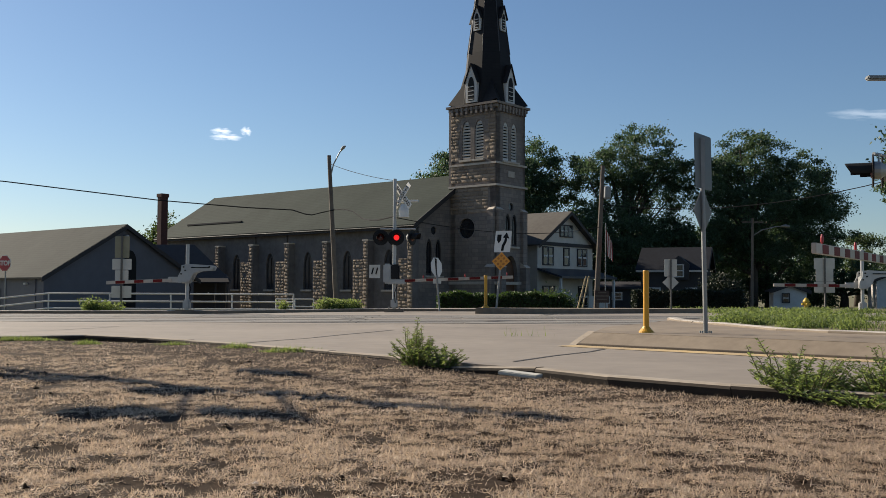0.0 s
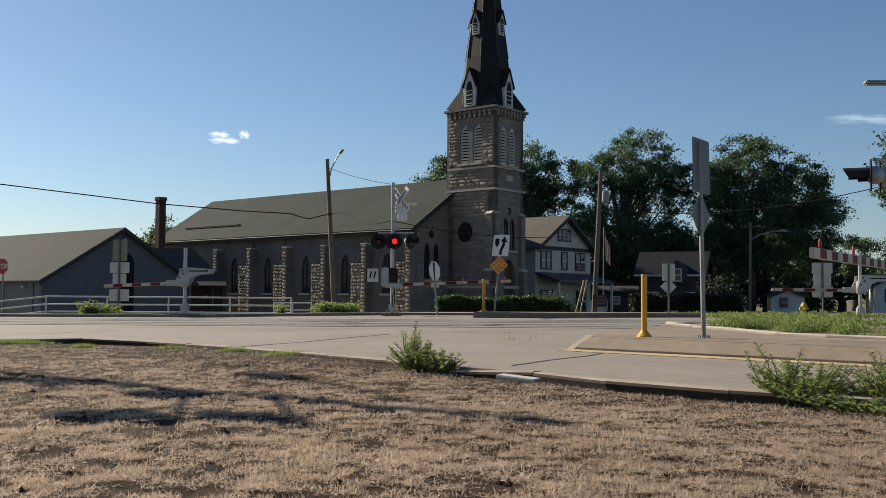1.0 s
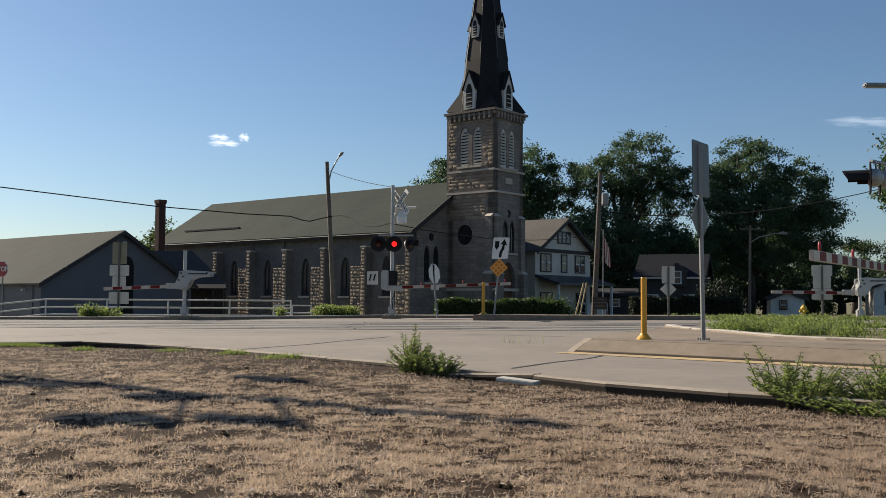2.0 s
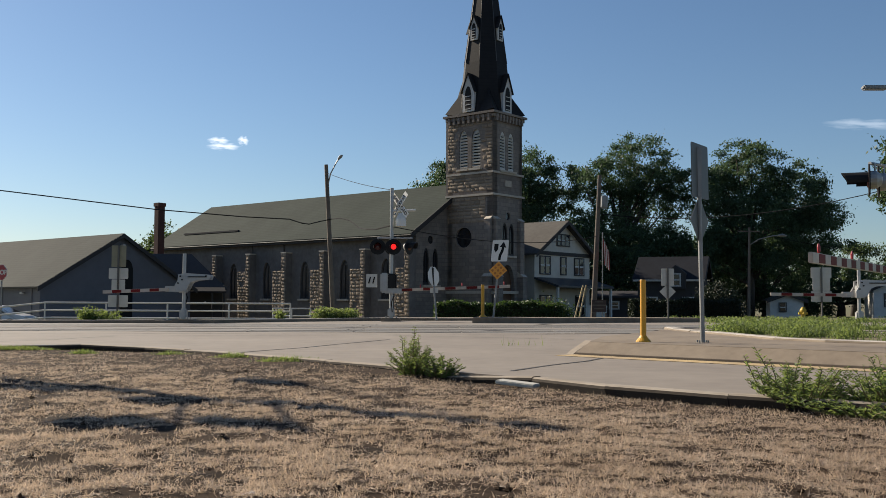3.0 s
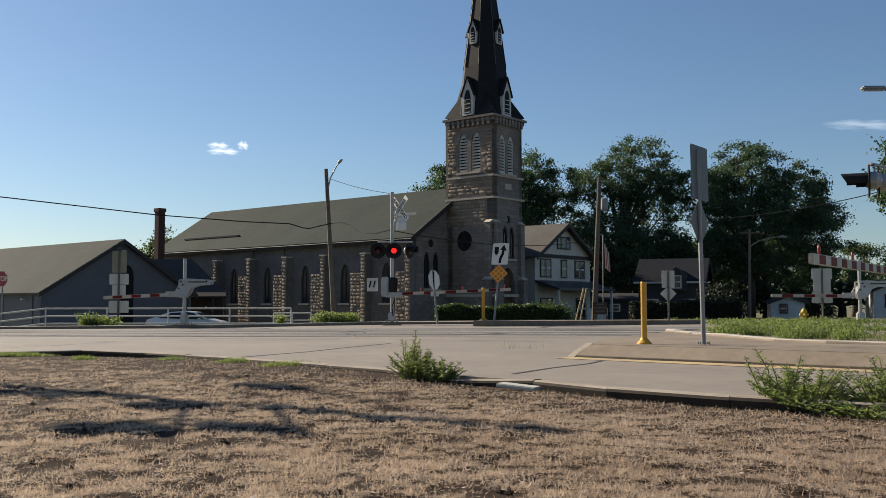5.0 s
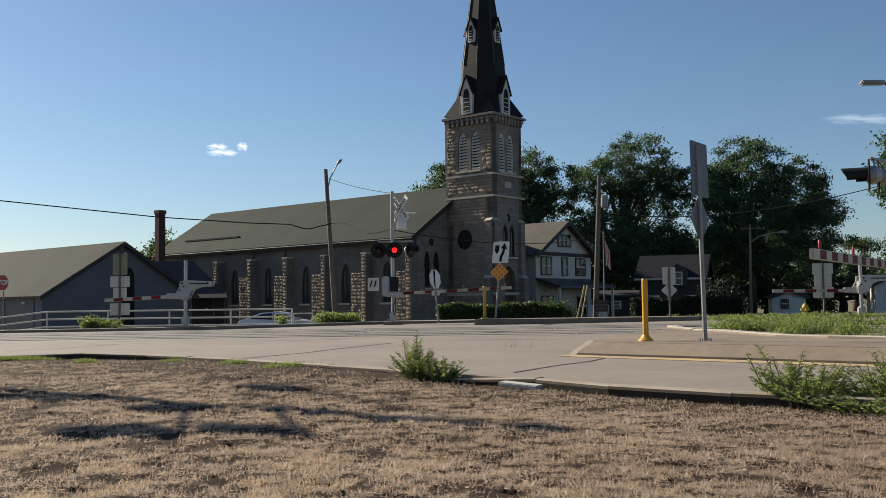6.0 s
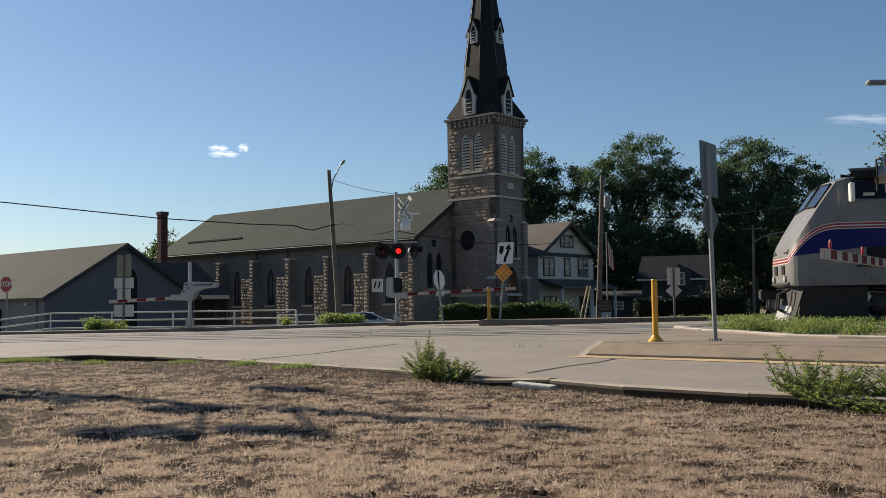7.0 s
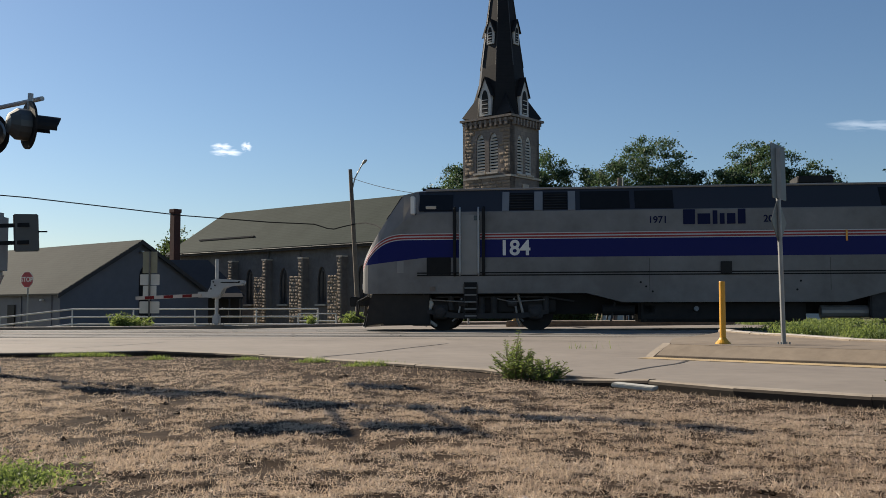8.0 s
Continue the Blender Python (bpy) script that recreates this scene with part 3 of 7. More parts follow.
def build_tracks():
    for off, nm in ((0.0, "railway_track"), (-4.7, "siding_track")):
        tr = empty(nm)
        tagged(tr, "railway track set flush in the concrete crossing", "railway track", kind="structure")
        for side in (-0.75, 0.75):
            mb = MB()
            for s, w, lift in ((0.0, 0.075, 0.012),):
                for i in range(-60, 160, 4):
                    x0, x1 = i, i + 4
                    for x, X in ((x0, x1),):
                        p = [(x, track_y(x, off + side) - w / 2), (X, track_y(X, off + side) - w / 2), (X, track_y(X, off + side) + w / 2), (x, track_y(x, off + side) + w / 2)]
                        top = [(a, b, road_z(a, b) + lift) for a, b in p]
                        lo = [(a, b, c - 0.16) for a, b, c in top]
                        mb.add(top + lo, [(0, 1, 2, 3), (4, 7, 6, 5), (0, 4, 5, 1), (2, 6, 7, 3), (1, 5, 6, 2), (0, 3, 7, 4)])
            part("rail", mb, STEEL, tr)
            mb = MB()
            for w in (-0.10, 0.10):
                strip(mb, [(-60, track_y(-60, off + side + w)), (4.6 if off else 8.2, track_y(4.6 if off else 8.2, off + side + w))], 0.17, road_z, 0.006)
            part("flangeway", mb, TAR, tr)
        # The bed's dark colour also stands for shade along the rail sides.
        mb = MB()
        x0 = 7.0 if off else 8.4
        strip(mb, [(x0, track_y(x0, off)), (60, track_y(60, off))], 2.6, road_z, -0.012)
        part("shaded_ballast_bed", mb, BALLAST_SHADED, tr, "dark stone ballast under the rails, coloured for their shade")
        # crossing panels between and beside the rails
        pan = None
        for row, w in ((-1.35, 0.9), (0.0, 1.18), (1.35, 0.9)):
            for i in range(-9, 3 if not off else 2):
                x0 = i * 2.6 + (0.3 if row else 0)
                x1 = x0 + 2.57
                vs = []
                for x, s in ((x0, -1), (x1, -1), (x1, 1), (x0, 1)):
                    y = track_y(x, off + row + s * w / 2)
                    vs.append((x, y, road_z(x, y) + 0.010))
                mb = MB()
                lo = [(a, b, c - 0.1) for a, b, c in vs]
                mb.add(vs + lo, [(0, 1, 2, 3), (4, 7, 6, 5), (0, 4, 5, 1), (2, 6, 7, 3), (1, 5, 6, 2), (0, 3, 7, 4)])
                part("crossing_panel", mb, PANEL, tr)
    # asphalt patches on the crossing
    mb = MB()
    for x, y, w in ((0.95, 24.3, 0.35), (-3.0, 26.8, 0.22), (2.9, 31.6, 0.3), (6.5, 27.0, 0.35)):
        strip(mb, [(x, y), (x + 0.5, y + 1.0)], w, road_z, 0.014)
    tagged(part("road_patch", mb, TAR), "dark tar patches on the crossing", "road patch", kind="structure")


# ---- church ----
CH_A = radians(50.6)
U = Vector((-math.sin(CH_A), math.cos(CH_A), 0))
V = Vector((math.cos(CH_A), math.sin(CH_A), 0))
Z = Vector((0, 0, 1))
CH_C = Vector((-2.60, 67.10, 0))
BASE = -1.05


def wall_with_arches(mb, origin, ex, length, z0, z1, holes, thick, top=None):
    """A wall along ex with pointed holes cut through: holes are (s, sill, outline). top: gable outline points above z1."""
    bm = bmesh.new()
    o = Vector(origin)
    n = ex.cross(Z).normalized()
    outer = [(0, z0), (length, z0), (length, z1)] + (top or []) + [(0, z1)]
    loops = [[bm.verts.new(o + ex * s + Z * z) for s, z in outer]]
    for s, sill, poly in holes:
        loops.append([bm.verts.new(o + ex * (s + p[0]) + Z * (sill + p[1])) for p in poly])
    edges = []
    for lp in loops:
        edges += [bm.edges.new((lp[i], lp[(i + 1) % len(lp)])) for i in range(len(lp))]
    bmesh.ops.triangle_fill(bm, use_beauty=True, use_dissolve=False, edges=edges, normal=n)
    ext = bmesh.ops.extrude_face_region(bm, geom=bm.faces[:])
    for v in [q for q in ext["geom"] if isinstance(q, bmesh.types.BMVert)]:
        v.co -= n * thick
    bm.verts.index_update()
    mb.add([v.co.copy() for v in bm.verts], [[v.index for v in f.verts] for f in bm.faces])
    bm.free()


STONE_MESH = []


def stone_mesh(material):
    """A few rock-faced blocks, unit size, that the walls share."""
    out = []
    rnd = random.Random(3)
    for i in range(5):
        bm = bmesh.new()
        g = [[bm.verts.new((a, 0.25 + (0.0 if a in (-0.5, 0.5) or c in (-0.5, 0.5) else rnd.uniform(0.35, 0.75)), c)) for a in (-0.5, -0.2, 0.2, 0.5)] for c in (-0.5, -0.05, 0.5)]
        b = [[bm.verts.new((a, -0.4, c)) for a in (-0.5, 0.5)] for c in (-0.5, 0.5)]
        for j in range(2):
            for k in range(3):
                bm.faces.new((g[j][k], g[j][k + 1], g[j + 1][k + 1], g[j + 1][k]))
        bm.faces.new((b[0][0], b[0][1], g[0][3], g[0][2], g[0][1], g[0][0]))
        bm.faces.new((b[1][1], b[1][0], g[2][0], g[2][1], g[2][2], g[2][3]))
        bm.faces.new((b[1][0], b[0][0], g[0][0], g[1][0], g[2][0]))
        bm.faces.new((b[0][1], b[1][1], g[2][3], g[1][3], g[0][3]))
        bmesh.ops.recalc_face_normals(bm, faces=bm.faces)
        me = bpy.data.meshes.new("stone")
        bm.to_mesh(me)
        bm.free()
        me.materials.append(material)
        out.append(me)
    return out


def lay_stones(parent, origin, ex, out, s0, s1, z0, z1, rnd, holes=(), course=0.27, proud=0.07, skip=0.0, piece=(0.34, 0.8)):
    """Courses of blocks on a wall's face, leaving the openings free. holes: (s, z, half width, half height)."""
    if not STONE_MESH:
        STONE_MESH.extend(stone_mesh(STONE_BLOCK))
    rot = Matrix((ex, out, Z)).transposed().to_4x4()
    z = z0
    while z < z1 - 0.1:
        h = min(course * rnd.uniform(0.75, 1.25), z1 - z)
        s = s0
        while s < s1 - 0.08:
            w = min(rnd.uniform(*piece), s1 - s)
            c, cz = s + w / 2, z + h / 2
            if not any(abs(c - a) < b + w / 2 and abs(cz - q) < d + h / 2 for a, q, b, d in holes) and rnd.random() > skip:
                ob = new("stone", rnd.choice(STONE_MESH))
                ob.parent = parent
                ob.matrix_basis = Matrix.Translation(Vector(origin) + ex * c + Z * cz + out * 0.005) @ rot @ Matrix.Diagonal((w - 0.03, proud * rnd.uniform(0.8, 1.6), h - 0.03, 1))
            s += w
        z += h


def pointed_window(parent, centre, ex, out, w, h, spring, glass, name="window", frame_mat=None, louvres=False):
    """A pointed window set back in its hole: frame, panes or louvres, sill."""
    fm = frame_mat or FASCIA
    win = part(name, MB().ring(arch(w, h, spring), scaled(arch(w, h, spring), 0.86, (0, h * 0.48)), Vector(centre) - out * 0.12, ex, Z, 0.08), fm, parent)
    if louvres:
        k = int(h / 0.22)
        for i in range(k):
            z = 0.1 + i * (h - 0.2) / k
            half = w / 2 if z < spring else w / 2 * max(0.1, 1 - ((z - spring) / (h - spring)) ** 1.5)
            slat = MB().box((0, 0, 0), (2 * half * 0.9, 0.12, 0.10), pose(0, 0, 0, 35))
            ob = part("louvre_slat", slat, fm, win)
            ob.matrix_basis = Matrix.Translation(Vector(centre) + Z * (z + 0.06) - out * 0.11) @ Matrix((ex, -out, Z)).transposed().to_4x4()
        part("dark_backing", MB().prism(scaled(arch(w, h, spring), 0.98, (0, h / 2)), Vector(centre) - out * 0.24, ex, Z, 0.02), SIGN_BLACK, win)
    else:
        part("pane", MB().prism(scaled(arch(w, h, spring), 0.9, (0, h * 0.48)), Vector(centre) - out * 0.14, ex, Z, 0.02), glass, win)
        part("mullion", MB().box(Vector(centre) + Z * h * 0.45 - out * 0.10, (0.04, 0.04, h * 0.85), Matrix((ex, out, Z)).transposed().to_4x4()), fm, win)
    part("sill", MB().box(Vector(centre) - Z * 0.07 + out * 0.04, (w + 0.25, 0.3, 0.14), Matrix((ex, out, Z)).transposed().to_4x4()), STONE_TRIM, win, bevel=0.01)
    return win


def build_church():
    rnd = random.Random(11)
    ch = tagged(empty("church"), "grey stone church with a tall dark slate spire", "church")
    C, L, W = CH_C, 30.0, 11.6
    side_out, front_out = -V, -U
    eave, ridge = 5.76, 9.45
    # side wall with lancets
    lan = [(s, 1.0) for s in (2.40, 6.56, 10.84, 15.24, 19.42)]
    w, h, sp = 0.95, 2.84, 1.75
    mb = MB()
    wall_with_arches(mb, C, U, L, BASE, eave, [(s, z, arch(w, h, sp)) for s, z in lan], -0.45)
    part("nave_wall", mb, STONE_PLAIN, ch, "grey stone nave wall with pointed windows")
    for s, z in lan:
        pointed_window(ch, C + U * s + Z * z, U, side_out, w, h, sp, GLASS_SKY, "lancet_window")
    # far side and back walls
    part("nave_wall", MB().box(C + V * (W - 0.25) + U * L / 2 + Z * (BASE + eave) / 2, (L, 0.45, eave - BASE), Matrix((U, V, Z)).transposed().to_4x4()), STONE, ch)
    mb = MB()
    wall_with_arches(mb, C + U * L, V, W, BASE, eave, [], 0.45, [(W / 2, ridge - 0.2)])
    part("gable_wall", mb, STONE, ch)
    # front gable with two lancets and a small roundel
    fl = [(1.55, 2.0, arch(0.6, 2.6, 1.8)), (2.55, 2.0, arch(0.6, 2.6, 1.8)), (2.04, 5.2, circle(0.3, 14))]
    mb = MB()
    wall_with_arches(mb, C, V, W, BASE, eave, fl, 0.45, [(W / 2, ridge - 0.15)])
    part("gable_wall", mb, STONE, ch)
    for s, z, _ in fl[:2]:
        pointed_window(ch, C + V * s + Z * z, V, front_out, 0.6, 2.6, 1.8, GLASS_DARK, "lancet_window")
    part("roundel_window", MB().prism(circle(0.3, 14), C + V * 2.04 + Z * 5.2 + U * 0.12, V, Z, 0.03), GLASS_DARK, ch)
    # roof: two slopes with an overhang, dark barge boards and a gutter
    ov, endov = 0.62, 0.5
    slope = (ridge - eave) / (W / 2)
    for sgn, nm in ((0, "roof_slope"), (1, "roof_slope")):
        a = C + (V * (-ov) if not sgn else V * (W + ov)) + Z * (eave - ov * slope + 0.12)
        b = C + V * W / 2 + Z * (ridge + 0.12)
        p = [a - U * endov, a + U * (L + 0.3), b + U * (L + 0.3), b - U * endov]
        mb = MB().add(p + [q - Z * 0.14 for q in p], [(0, 1, 2, 3), (4, 7, 6, 5), (0, 4, 5, 1), (2, 6, 7, 3), (1, 5, 6, 2), (0, 3, 7, 4)])
        part(nm, mb, SHINGLE, ch, "grey-green asphalt shingle roof")
        q0, q1 = a - U * (endov + 0.04), b - U * (endov + 0.04)
        part("barge_board", MB().add([q0 + Z * .05, q1 + Z * .05, q1 - Z * 0.33, q0 - Z * 0.33] + [q + U * 0.05 for q in (q0 + Z * .05, q1 + Z * .05, q1 - Z * 0.33, q0 - Z * 0.33)],
                                     [(0, 1, 2, 3), (4, 7, 6, 5), (0, 4, 5, 1), (2, 6, 7, 3), (1, 5, 6, 2), (0, 3, 7, 4)]), FASCIA, ch)
    g = C - V * ov + Z * (eave - ov * slope)
    part("gutter", MB().tube([g - U * endov, g + U * (L + .3)], 0.05, 8), FASCIA, ch)
    part("fascia", MB().box(g + U * L / 2 + V * 0.1 - Z * 0.06, (L + 0.8, 0.05, 0.24), Matrix((U, V, Z)).transposed().to_4x4()), FASCIA, ch)
    part("roof_vent_strip", MB().box(C + V * 1.1 + U * 24.0 + Z * (eave + 1.1 * slope + 0.2), (7.5, 0.2, 0.12), Matrix((U, V, Z)).transposed().to_4x4()), FASCIA, ch)
    for s in (13.2, 17.0):
        part("downpipe", MB().tube([C + U * s - V * 0.06 + Z * (eave - 0.3), C + U * s - V * 0.06 + Z * BASE], 0.05, 8), GUTTER, ch)
    # buttresses of two stages, with blocks on their faces
    # a narrow full-height pier, and a lower, wider shoulder beside it
    Rb = Matrix((U, V, Z)).transposed().to_4x4()
    for s, wide in ((0.12, 0.95), (4.38, 1.08), (8.58, 1.08), (12.84, 1.12), (17.13, 1.12), (21.43, 0.6)):
        d, top, sh = 0.6, 4.48, 3.16
        bt = part("buttress", MB().box(C + U * (s - 0.25) - V * d / 2 + Z * (BASE + top) / 2, (0.5, d, top - BASE), Rb).box(C + U * (s + wide / 2 + 0.03) - V * (d - 0.1) / 2 + Z * (BASE + sh) / 2, (wide, d - 0.1, sh - BASE), Rb), STONE_PLAIN, ch, "stepped buttress of rock-faced stone")
        lay_stones(bt, C + U * s - V * d, U, -V, -0.5, 0.0, BASE + 0.6, top, rnd, course=0.26, proud=0.065, piece=(0.34, 0.5))
        lay_stones(bt, C + U * s - V * (d - 0.1), U, -V, 0.06, wide, BASE + 0.6, sh, rnd, course=0.24, proud=0.065, skip=0.06, piece=(0.22, 0.5))
        part("buttress_cap", MB().prism([(-0.54, 0), (0.04, 0), (0.04, 0.1), (-0.54, 0.1)], C + U * s - V * (d + 0.06) + Z * top, U, Z, d + 0.06), STONE_TRIM, ch)
    # tower
    T, TV = 4.05, 3.5
    N = C + V * 3.80 - U * 4.15
    A = N
    tz = 14.0
    belf = [(1.50, 10.26, arch(0.8, 2.8, 2.0)), (2.66, 10.26, arch(0.8, 2.8, 2.0))]
    rnd_win = (2.55, 5.38, circle(0.73, 22))
    mb = MB()
    wall_with_arches(mb, N, U, T + 0.2, BASE, tz, belf + [rnd_win], -0.5)
    part("tower_wall", mb, STONE, ch, "weathered stone tower wall")
    mb = MB()
    bel2 = [(1.15, 10.1, arch(0.7, 2.75, 1.95)), (2.15, 10.1, arch(0.7, 2.75, 1.95))]
    wall_with_arches(mb, N, V, TV, BASE, tz, bel2 + [(1.4, 4.1, arch(0.6, 2.3, 1.5)), (2.2, 4.1, arch(0.6, 2.3, 1.5)), (1.8, 6.9, circle(0.28, 12)), (1.75, BASE + 0.5, arch(1.7, 4.0, 2.5))], 0.5)
    part("tower_wall", mb, STONE, ch)
    for o, e in ((N + V * TV, U), (N + U * (T - 0.02), V)):
        mb = MB()
        wall_with_arches(mb, o, e, T - 0.05 if e is U else TV - 0.05, BASE, tz, [], 0.4 if e is U else -0.4)
        part("tower_wall", mb, STONE, ch)
    for s, z, _ in belf:
        pointed_window(ch, N + U * s + Z * z, U, -V, 0.8, 2.8, 2.0, GLASS_DARK, "belfry_louvre", WHITE_PAINT, True)
    for s, z, _ in bel2:
        pointed_window(ch, N + V * s + Z * z, V, -U, 0.7, 2.75, 1.95, GLASS_DARK, "belfry_louvre", WHITE_PAINT, True)
    for s in (1.4, 2.2):
        pointed_window(ch, N + V * s + Z * 4.1, V, -U, 0.6, 2.3, 1.5, GLASS_DARK, "lancet_window")
    part("roundel_window", MB().prism(circle(0.28, 12), N + V * 1.8 + Z * 6.9 + U * 0.15, V, Z, 0.03), GLASS_DARK, ch)
    part("rose_window", MB().prism(circle(0.73, 22), N + U * 2.55 + Z * 5.38 + V * 0.15, U, Z, -0.03), GLASS_DARK, ch)
    part("rose_window_rim", MB().ring(circle(0.84, 22), circle(0.72, 22), N + U * 2.55 + Z * 5.38 - V * 0.05, U, Z, 0.1), STONE, ch)
    door = part("entrance_door", MB().prism(arch(1.66, 3.95, 2.5), N + V * 1.75 + Z * (BASE + 0.5) + U * 0.35, V, Z, 0.06), mat("brown_door_wood", (0.10, 0.045, 0.02), (0.06, 0.03, 0.015), 5, 0.6), ch, "dark wooden pointed church door")
    # string courses, corner buttresses, cornice with brackets
    M = N + U * T / 2 + V * TV / 2
    R = Matrix((U, V, Z)).transposed().to_4x4()
    for z, ex, hh in ((8.42, 0.14, 0.14), (9.98, 0.10, 0.14), (14.0, 0.14, 0.2), (14.2, 0.28, 0.16), (1.6, 0.10, 0.2)):
        part("string_course", MB().ring([(-T / 2 - ex, -TV / 2 - ex), (T / 2 + ex, -TV / 2 - ex), (T / 2 + ex, TV / 2 + ex), (-T / 2 - ex, TV / 2 + ex)],
                                        [(-T / 2 + .3, -TV / 2 + .3), (T / 2 - .3, -TV / 2 + .3), (T / 2 - .3, TV / 2 - .3), (-T / 2 + .3, TV / 2 - .3)], M + Z * z, U, V, hh * 1.0), STONE_TRIM if z < 10 else STONE, ch)
    for i in range(9):
        for o, e, out in ((N, U, -V), (N, V, -U)):
            s = 0.25 + i * ((T if e is U else TV) - 0.5) / 8
            ob = part("cornice_bracket", MB().box(o + e * s + out * 0.12 + Z * 13.76, (0.18, 0.24, 0.48), Matrix((e, out, Z)).transposed().to_4x4()), STONE, ch)
    for o, e, out, s in ((N, U, -V, 0.3), (N, V, -U, 0.3), (N, V, -U, TV - 0.3)):
        for z0, z1, d in ((BASE, 2.6, 0.5), (2.6, 6.6, 0.26)):
            part("buttress", MB().box(o + e * s + out * d / 2 + Z * (z0 + z1) / 2, (0.5, d, z1 - z0), Matrix((e, out, Z)).transposed().to_4x4()), STONE, ch)
            p = o + e * s
            cap = MB().add([p - e * .27 + Z * z1, p + e * .27 + Z * z1, p + e * .27 + out * (d + .06) + Z * z1, p - e * .27 + out * (d + .06) + Z * z1, p - e * .27 + Z * (z1 + d * .8), p + e * .27 + Z * (z1 + d * .8)],
                           [(0, 1, 2, 3), (3, 2, 5, 4), (0, 3, 4), (1, 5, 2), (0, 4, 5, 1)])
            part("buttress_cap", cap, STONE_TRIM, ch)
    part("datestone", MB().box(N + V * 1.75 - U * 0.03 + Z * 9.2, (0.75, 0.08, 0.42), Matrix((V, U, Z)).transposed().to_4x4()), STONE_TRIM, ch, "pale blank stone tablet")
    tw = [o for o in ch.children if o.name.startswith("tower_wall")]
    hol = [(1.50, 11.6, 0.46, 1.42), (2.66, 11.6, 0.46, 1.42)]
    lay_stones(tw[0], N, U, -V, 0.02, T, 10.2, 13.5, rnd, hol, proud=0.055)
    lay_stones(tw[0], N, U, -V, 0.02, T, 8.62, 9.95, rnd, proud=0.055)
    lay_stones(tw[0], N, U, -V, 0.65, T, 6.4, 8.3, rnd, [(2.55, 5.38, 1.0, 0.95)], proud=0.055)
    # spire: a flared skirt, eight slated sides, dormers
    spire = part("spire", spire_mesh(M, T, TV), SLATE, ch, "tall dark slate octagonal spire")
    k = 8
    for i in range(k):
        a = CH_A + math.pi / 8 + i * math.pi / 4
        pts = [M + Vector((math.cos(a) * r, math.sin(a) * r, z)) for r, z in ((1.605, 18.0), (0.04, 29.3))]
        part("hip_rib", MB().tube(pts, [0.035, 0.02], 6), GUTTER if i % 2 else FASCIA, spire)
    for e, out in ((U, -V), (V, -U), (U, V), (V, U)):
        dormer(spire, M + out * 2.0 + Z * 14.3, e, out, 1.0, 2.75, 1.3)
        dormer(spire, M + out * 1.36 + Z * 19.6, e, out, 0.62, 1.8, 0.7)
    # boiler chimney behind the nave's far end
    chim = tagged(part("chimney", MB().box((-24.05, 80.4, 3.9), (0.62, 0.62, 9.5), pose(0, 0, 0, 0, 0, 50)).box((-24.05, 80.4, 8.75), (0.74, 0.74, 0.3), pose(0, 0, 0, 0, 0, 50)), BRICK, bevel=0.02), "tall slim dark brick chimney behind the church", "chimney")


def spire_mesh(M, T, TV):
    """Eight sides on the square tower, with a broach at each corner."""
    mb = MB()
    low = [M + U * a * (T / 2 + 0.16) + V * b * (TV / 2 + 0.16) + Z * 14.36 for a, b in ((1, 1), (-1, 1), (-1, -1), (1, -1))]
    oc = []
    for r, z in ((2.04, 14.1), (1.60, 18.0), (0.02, 29.4)):
        oc.append([M + Vector((math.cos(CH_A + math.pi / 8 + i * math.pi / 4) * r, math.sin(CH_A + math.pi / 8 + i * math.pi / 4) * r, z)) for i in range(8)])
    mb.add(oc[0] + oc[1] + oc[2], [tuple(range(8))] + [(a + i, a + (i + 1) % 8, a + 8 + (i + 1) % 8, a + 8 + i) for a in (0, 8) for i in range(8)])
    for c in low:
        a, b = sorted(oc[0], key=lambda p: (p - c).length)[:2]
        top = (a + b) / 2 * 0.9 + Vector((M.x, M.y, 0)) * 0.1
        top.z = 16.0
        mb.add([c, a, b, top], [(0, 1, 3), (0, 3, 2), (0, 2, 1)])
    return mb


def dormer(parent, p, e, out, w, h, depth):
    """A little gabled louvre dormer on the spire."""
    d = part("dormer", MB().prism([(-w / 2, 0), (w / 2, 0), (w / 2, h * 0.55), (0, h * 1.0), (-w / 2, h * 0.55)], p - out * depth, e, Z, -depth if e.cross(Z).dot(out) < 0 else depth), WHITE_PAINT, parent, "pale painted dormer front")
    ov = 0.1
    for s in (-1, 1):
        a0 = p + e * s * (w / 2 + ov) + Z * (h * 0.55 - ov * 0.9)
        b0 = p + Z * (h + 0.06)
        vs = [a0 + out * 0.12, b0 + out * 0.12, b0 - out * depth, a0 - out * depth]
        part("dormer_roof", MB().add(vs + [q - Z * 0.06 for q in vs], [(0, 1, 2, 3), (4, 7, 6, 5), (0, 4, 5, 1), (2, 6, 7, 3), (1, 5, 6, 2), (0, 3, 7, 4)]), SLATE, d)
    part("dormer_louvre", MB().prism(arch(w * 0.55, h * 0.62, h * 0.36), p + out * 0.012 + Z * 0.12, e, Z, 0.02 if e.cross(Z).dot(out) > 0 else -0.02), SIGN_BLACK, d)
    for i in range(4):
        part("louvre_slat", MB().box(p + out * 0.03 + Z * (0.2 + i * h * 0.11), (w * 0.5, 0.03, 0.05), Matrix((e, out, Z)).transposed().to_4x4()), WHITE_PAINT, d)


